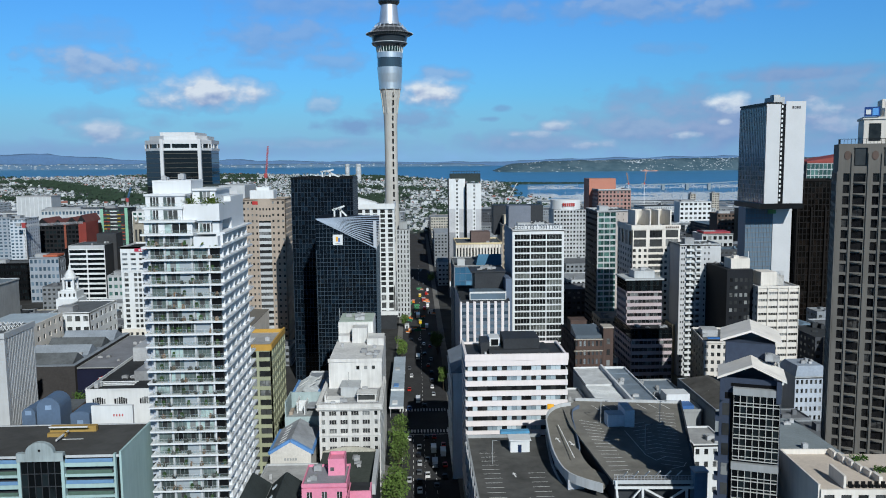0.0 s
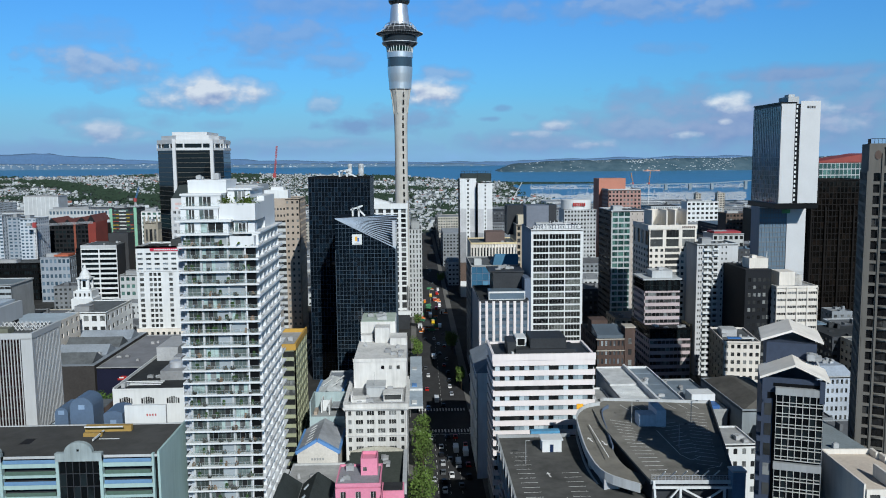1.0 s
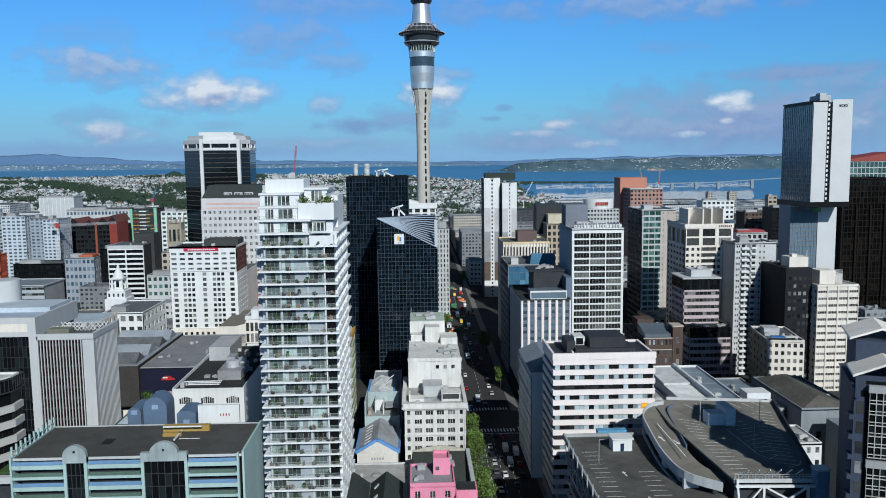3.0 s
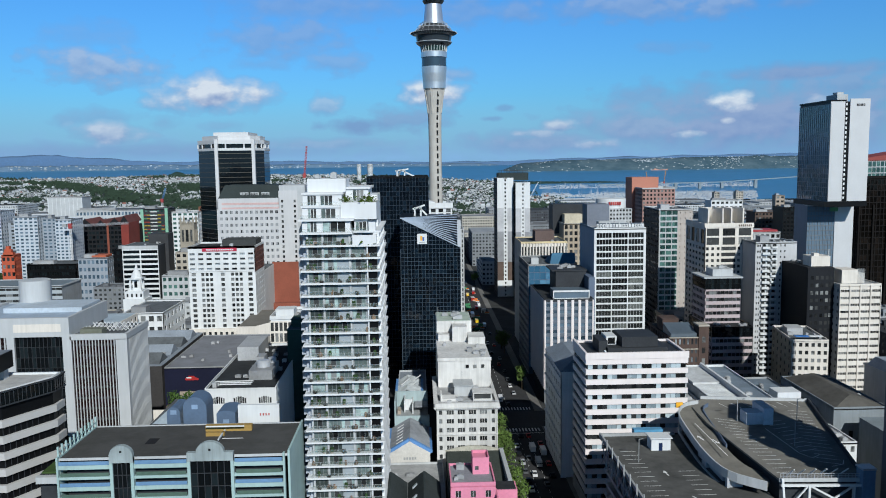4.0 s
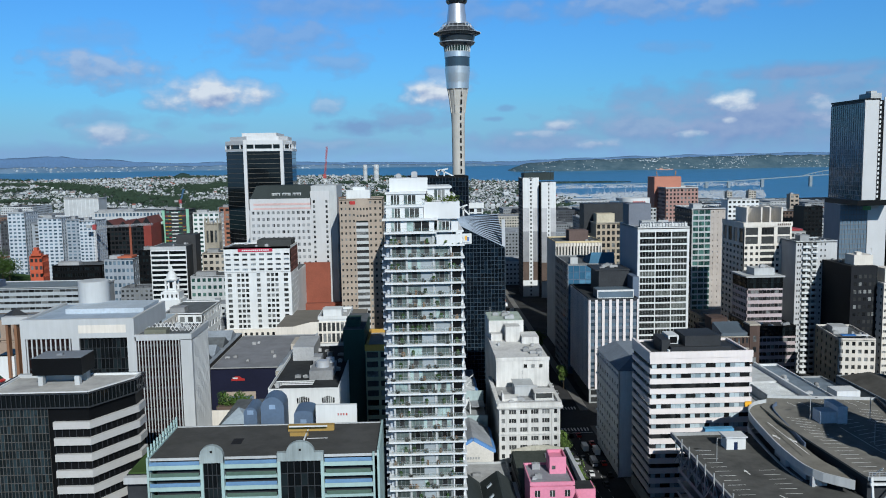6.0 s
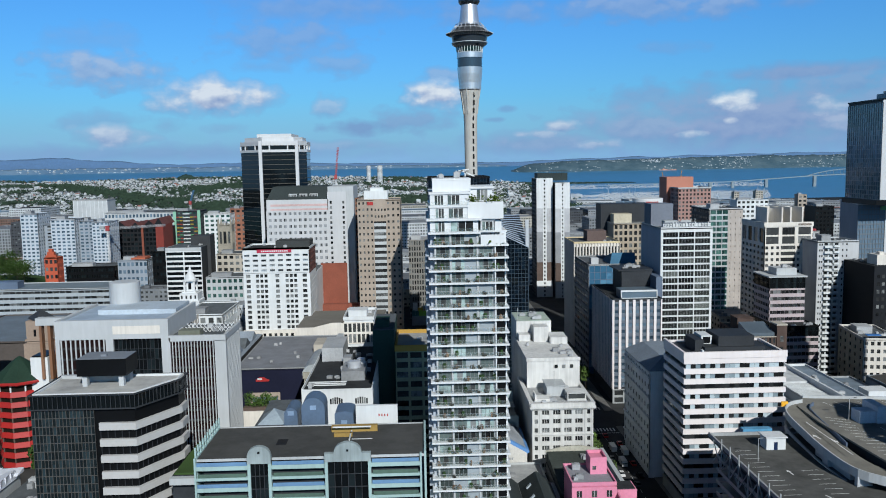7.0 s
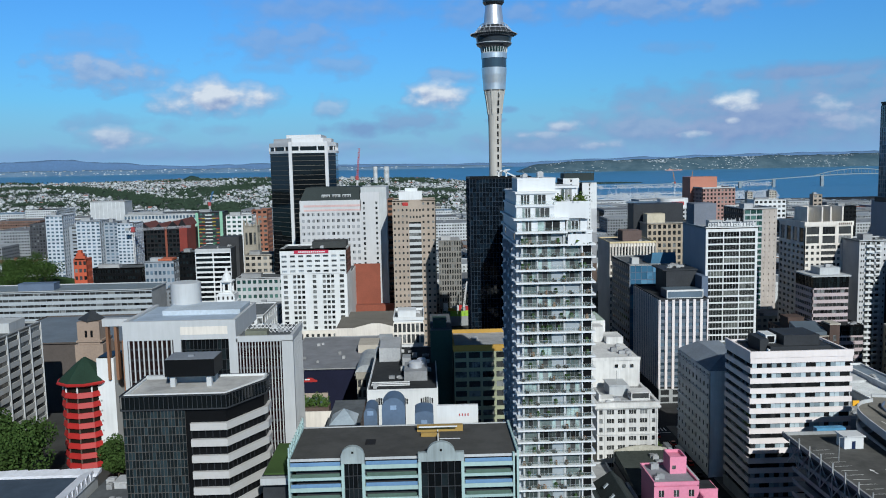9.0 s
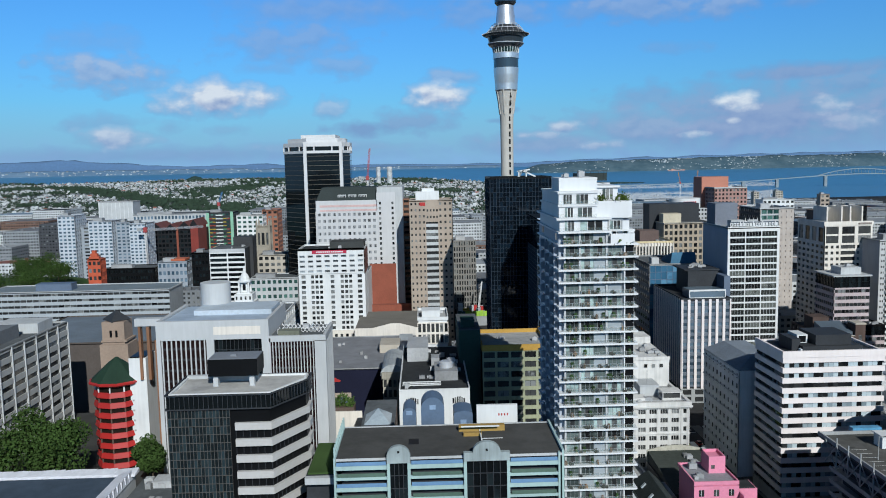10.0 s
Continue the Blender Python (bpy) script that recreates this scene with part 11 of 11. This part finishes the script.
suburb_stuff()
shore_specks()
marina()
harbour_bridge()
CRANER = surface("crane_red", (0.36, 0.05, 0.05), 0.6)
tower_crane(-160, 878, 0, 102, 32, 0.10, CRANER, "red and white luffing tower crane over the rooftops")
tower_crane(-352, 738, 0, 62, 52, 1.53, surface("crane_grey", (0.34, 0.35, 0.37), 0.6), "grey hammerhead tower crane with a red cab")
tower_crane(505, 1900, -8, 66, 26, -0.2, surface("crane_orange", (0.5, 0.22, 0.05), 0.6), "orange tower crane near the waterfront")
tower_crane(540, 1890, -8, 66, 28, 0.12, surface("crane_orange", (0.5, 0.22, 0.05), 0.6), "orange tower crane with an upright jib")
tower_crane(196, 1700, -6, 40, 40, 0.5, WHITE, "white luffing crane at the harbour edge")
tower_crane(-351, 1000, 0, 72, 16, 0.3, surface("crane_blue", (0.05, 0.16, 0.34), 0.6), "small blue tower crane behind the apartments")


def round_towers():
    for x, r in ((-298, 10.0), (-249, 12.5)):
        z = land_height(x, 3600)
        ob = thing("far_apartment_tower", "distant pale round apartment tower", "building", x, 3600, z)
        h = 102 - z
        bm = bmesh.new()
        tube(bm, 0, 0, [(r * 0.92, 0), (r * 0.92, h), (r * 0.7, h + 3)], 16)
        part("shaft", bm, GREYC, ob)
        for k in range(14):
            bm = bmesh.new()
            tube(bm, 0, 0, [(r, 2 + k * h / 14), (r, 4.6 + k * h / 14)], 16)
            part("balcony_ring", bm, WHITE, ob)


round_towers()


# ---------------------------------------------------------------- unseen city added behind the flight line
def city_behind():
    # out-of-view boxes that darken glass reflections and block low sky light
    rnd = random.Random(61)
    bm = bmesh.new()
    y = -110.0
    while y > -1900:
        x = -950.0
        while x < 950:
            w, d = rnd.uniform(22, 48), rnd.uniform(24, 46)
            if rnd.random() < 0.8:
                box(bm, x, x + w, y - d, y, 0, rnd.uniform(12, 60) + (40 if rnd.random() < 0.12 and y < -260 else 0))
            x += w + rnd.uniform(4, 26)
        y -= 62
    ob = part("city_blocks", bm, surface("varied_city_wall", (0.26, 0.27, 0.28), 0.85, stain=0.6, grain=0.06, bump=0), None)
    tagged(ob, "plain grey unseen city blocks added behind the flight line", "buildings", kind="stuff")


city_behind()


# ---------------------------------------------------------------- building site beside the gridded mid-rise
def building_site():
    ob = thing("building_site", "building site on a raised deck behind lime green hoarding", "building site", -77.2, 575.0)
    boxes("deck", GREYC, ob, (0, 20.8, 0, 23, 0, 7.0))
    lime = surface("lime_hoarding", (0.30, 0.52, 0.05), 0.6)
    for k in range(8):
        boxes("hoarding_panel", lime if k > 1 else surface("teal_hoarding", (0.04, 0.16, 0.15), 0.6), ob, (k * 2.6, k * 2.6 + 2.5, -0.3, -0.1, 7.0, 11.0 - 0.4 * (k % 2)))
    rnd = random.Random(15)
    hues = [REDP, WHITE, surface("site_yellow", (0.5, 0.35, 0.03), 0.6), GREYC]
    for k in range(14):
        x, y = rnd.uniform(0.5, 17), rnd.uniform(2, 18)
        boxes("site_box", rnd.choice(hues), ob, (x, x + rnd.uniform(1.5, 3.6), y, y + 2.2, 7.0, 7.0 + rnd.uniform(1.5, 6.5)))
    cr = thing("crawler_crane", "white lattice crawler crane on the building site", "crane", -62.0, 582.0, 7.0)
    boxes("body", WHITE, cr, (-1.6, 1.6, -2, 2, 1.2, 4.4))
    boxes("track", BLACKM, cr, (-2.2, -1.2, -2.6, 2.6, 0, 1.2), (1.2, 2.2, -2.6, 2.6, 0, 1.2))
    for dx in (-0.5, 0.5):
        bm = bmesh.new()
        beam(bm, (dx, 0, 4), (2.6 + dx * 0.4, -1, 24), 0.45)
        for i in range(9):
            beam(bm, (dx, 0, 5 + i * 2), (-dx + 0.3 * i, -0.1 * i, 6.6 + i * 2), 0.18)
        part("boom", bm, WHITE, cr)


building_site()


# ---------------------------------------------------------------- roadworks on the far street
def roadworks():
    rnd = random.Random(44)
    fence = surface("site_mesh_green", (0.05, 0.22, 0.10), 0.8)
    orange, white = surface("site_orange", (0.75, 0.20, 0.02), 0.6), WHITE
    for i in range(26):
        x, y = rnd.uniform(-8.5, 13.0), rnd.uniform(540, 730)
        ob = thing("road_barrier", "orange and white roadworks barrier on the asphalt" if i % 3 else "green mesh roadworks fence panel", "barrier", x, y, 0.03, rnd.uniform(-40, 40))
        if i % 3:
            boxes("board", orange, ob, (-1.6, 1.6, -0.12, 0.12, 0.7, 1.5))
            boxes("board", white, ob, (-1.6, 1.6, -0.12, 0.12, 0.2, 0.66))
        else:
            boxes("panel", fence, ob, (-2.4, 2.4, -0.05, 0.05, 0.15, 2.0))
        for sx in (-1.4, 1.3):
            boxes("foot", GREYC, ob, (sx, sx + 0.12, -0.4, 0.4, 0.0, 0.2))
    for x, y, m, l in ((-6.0, 590, orange, "orange site container beside the roadworks"), (10.5, 612, white, "white site cabin beside the roadworks"), (-5.0, 655, fence, "green site container at the kerb"), (6.0, 668, REDP, "red site container on the closed lane"), (-7.0, 560, white, "white site tent over the works")):
        ob = thing("site_container", l, "container", x, y, 0.03, rnd.uniform(-12, 12))
        boxes("body", m, ob, (-1.5, 1.5, -3, 3, 0.15, 2.7))
        boxes("roof", PALEC, ob, (-1.55, 1.55, -3.05, 3.05, 2.7, 2.85))
        boxes("door", DARKC, ob, (-0.5, 0.5, -3.06, -3.003, 0.2, 2.2))
        boxes("skid", GREYC, ob, (-1.3, 1.3, -2.8, 2.8, 0.0, 0.15))


roadworks()
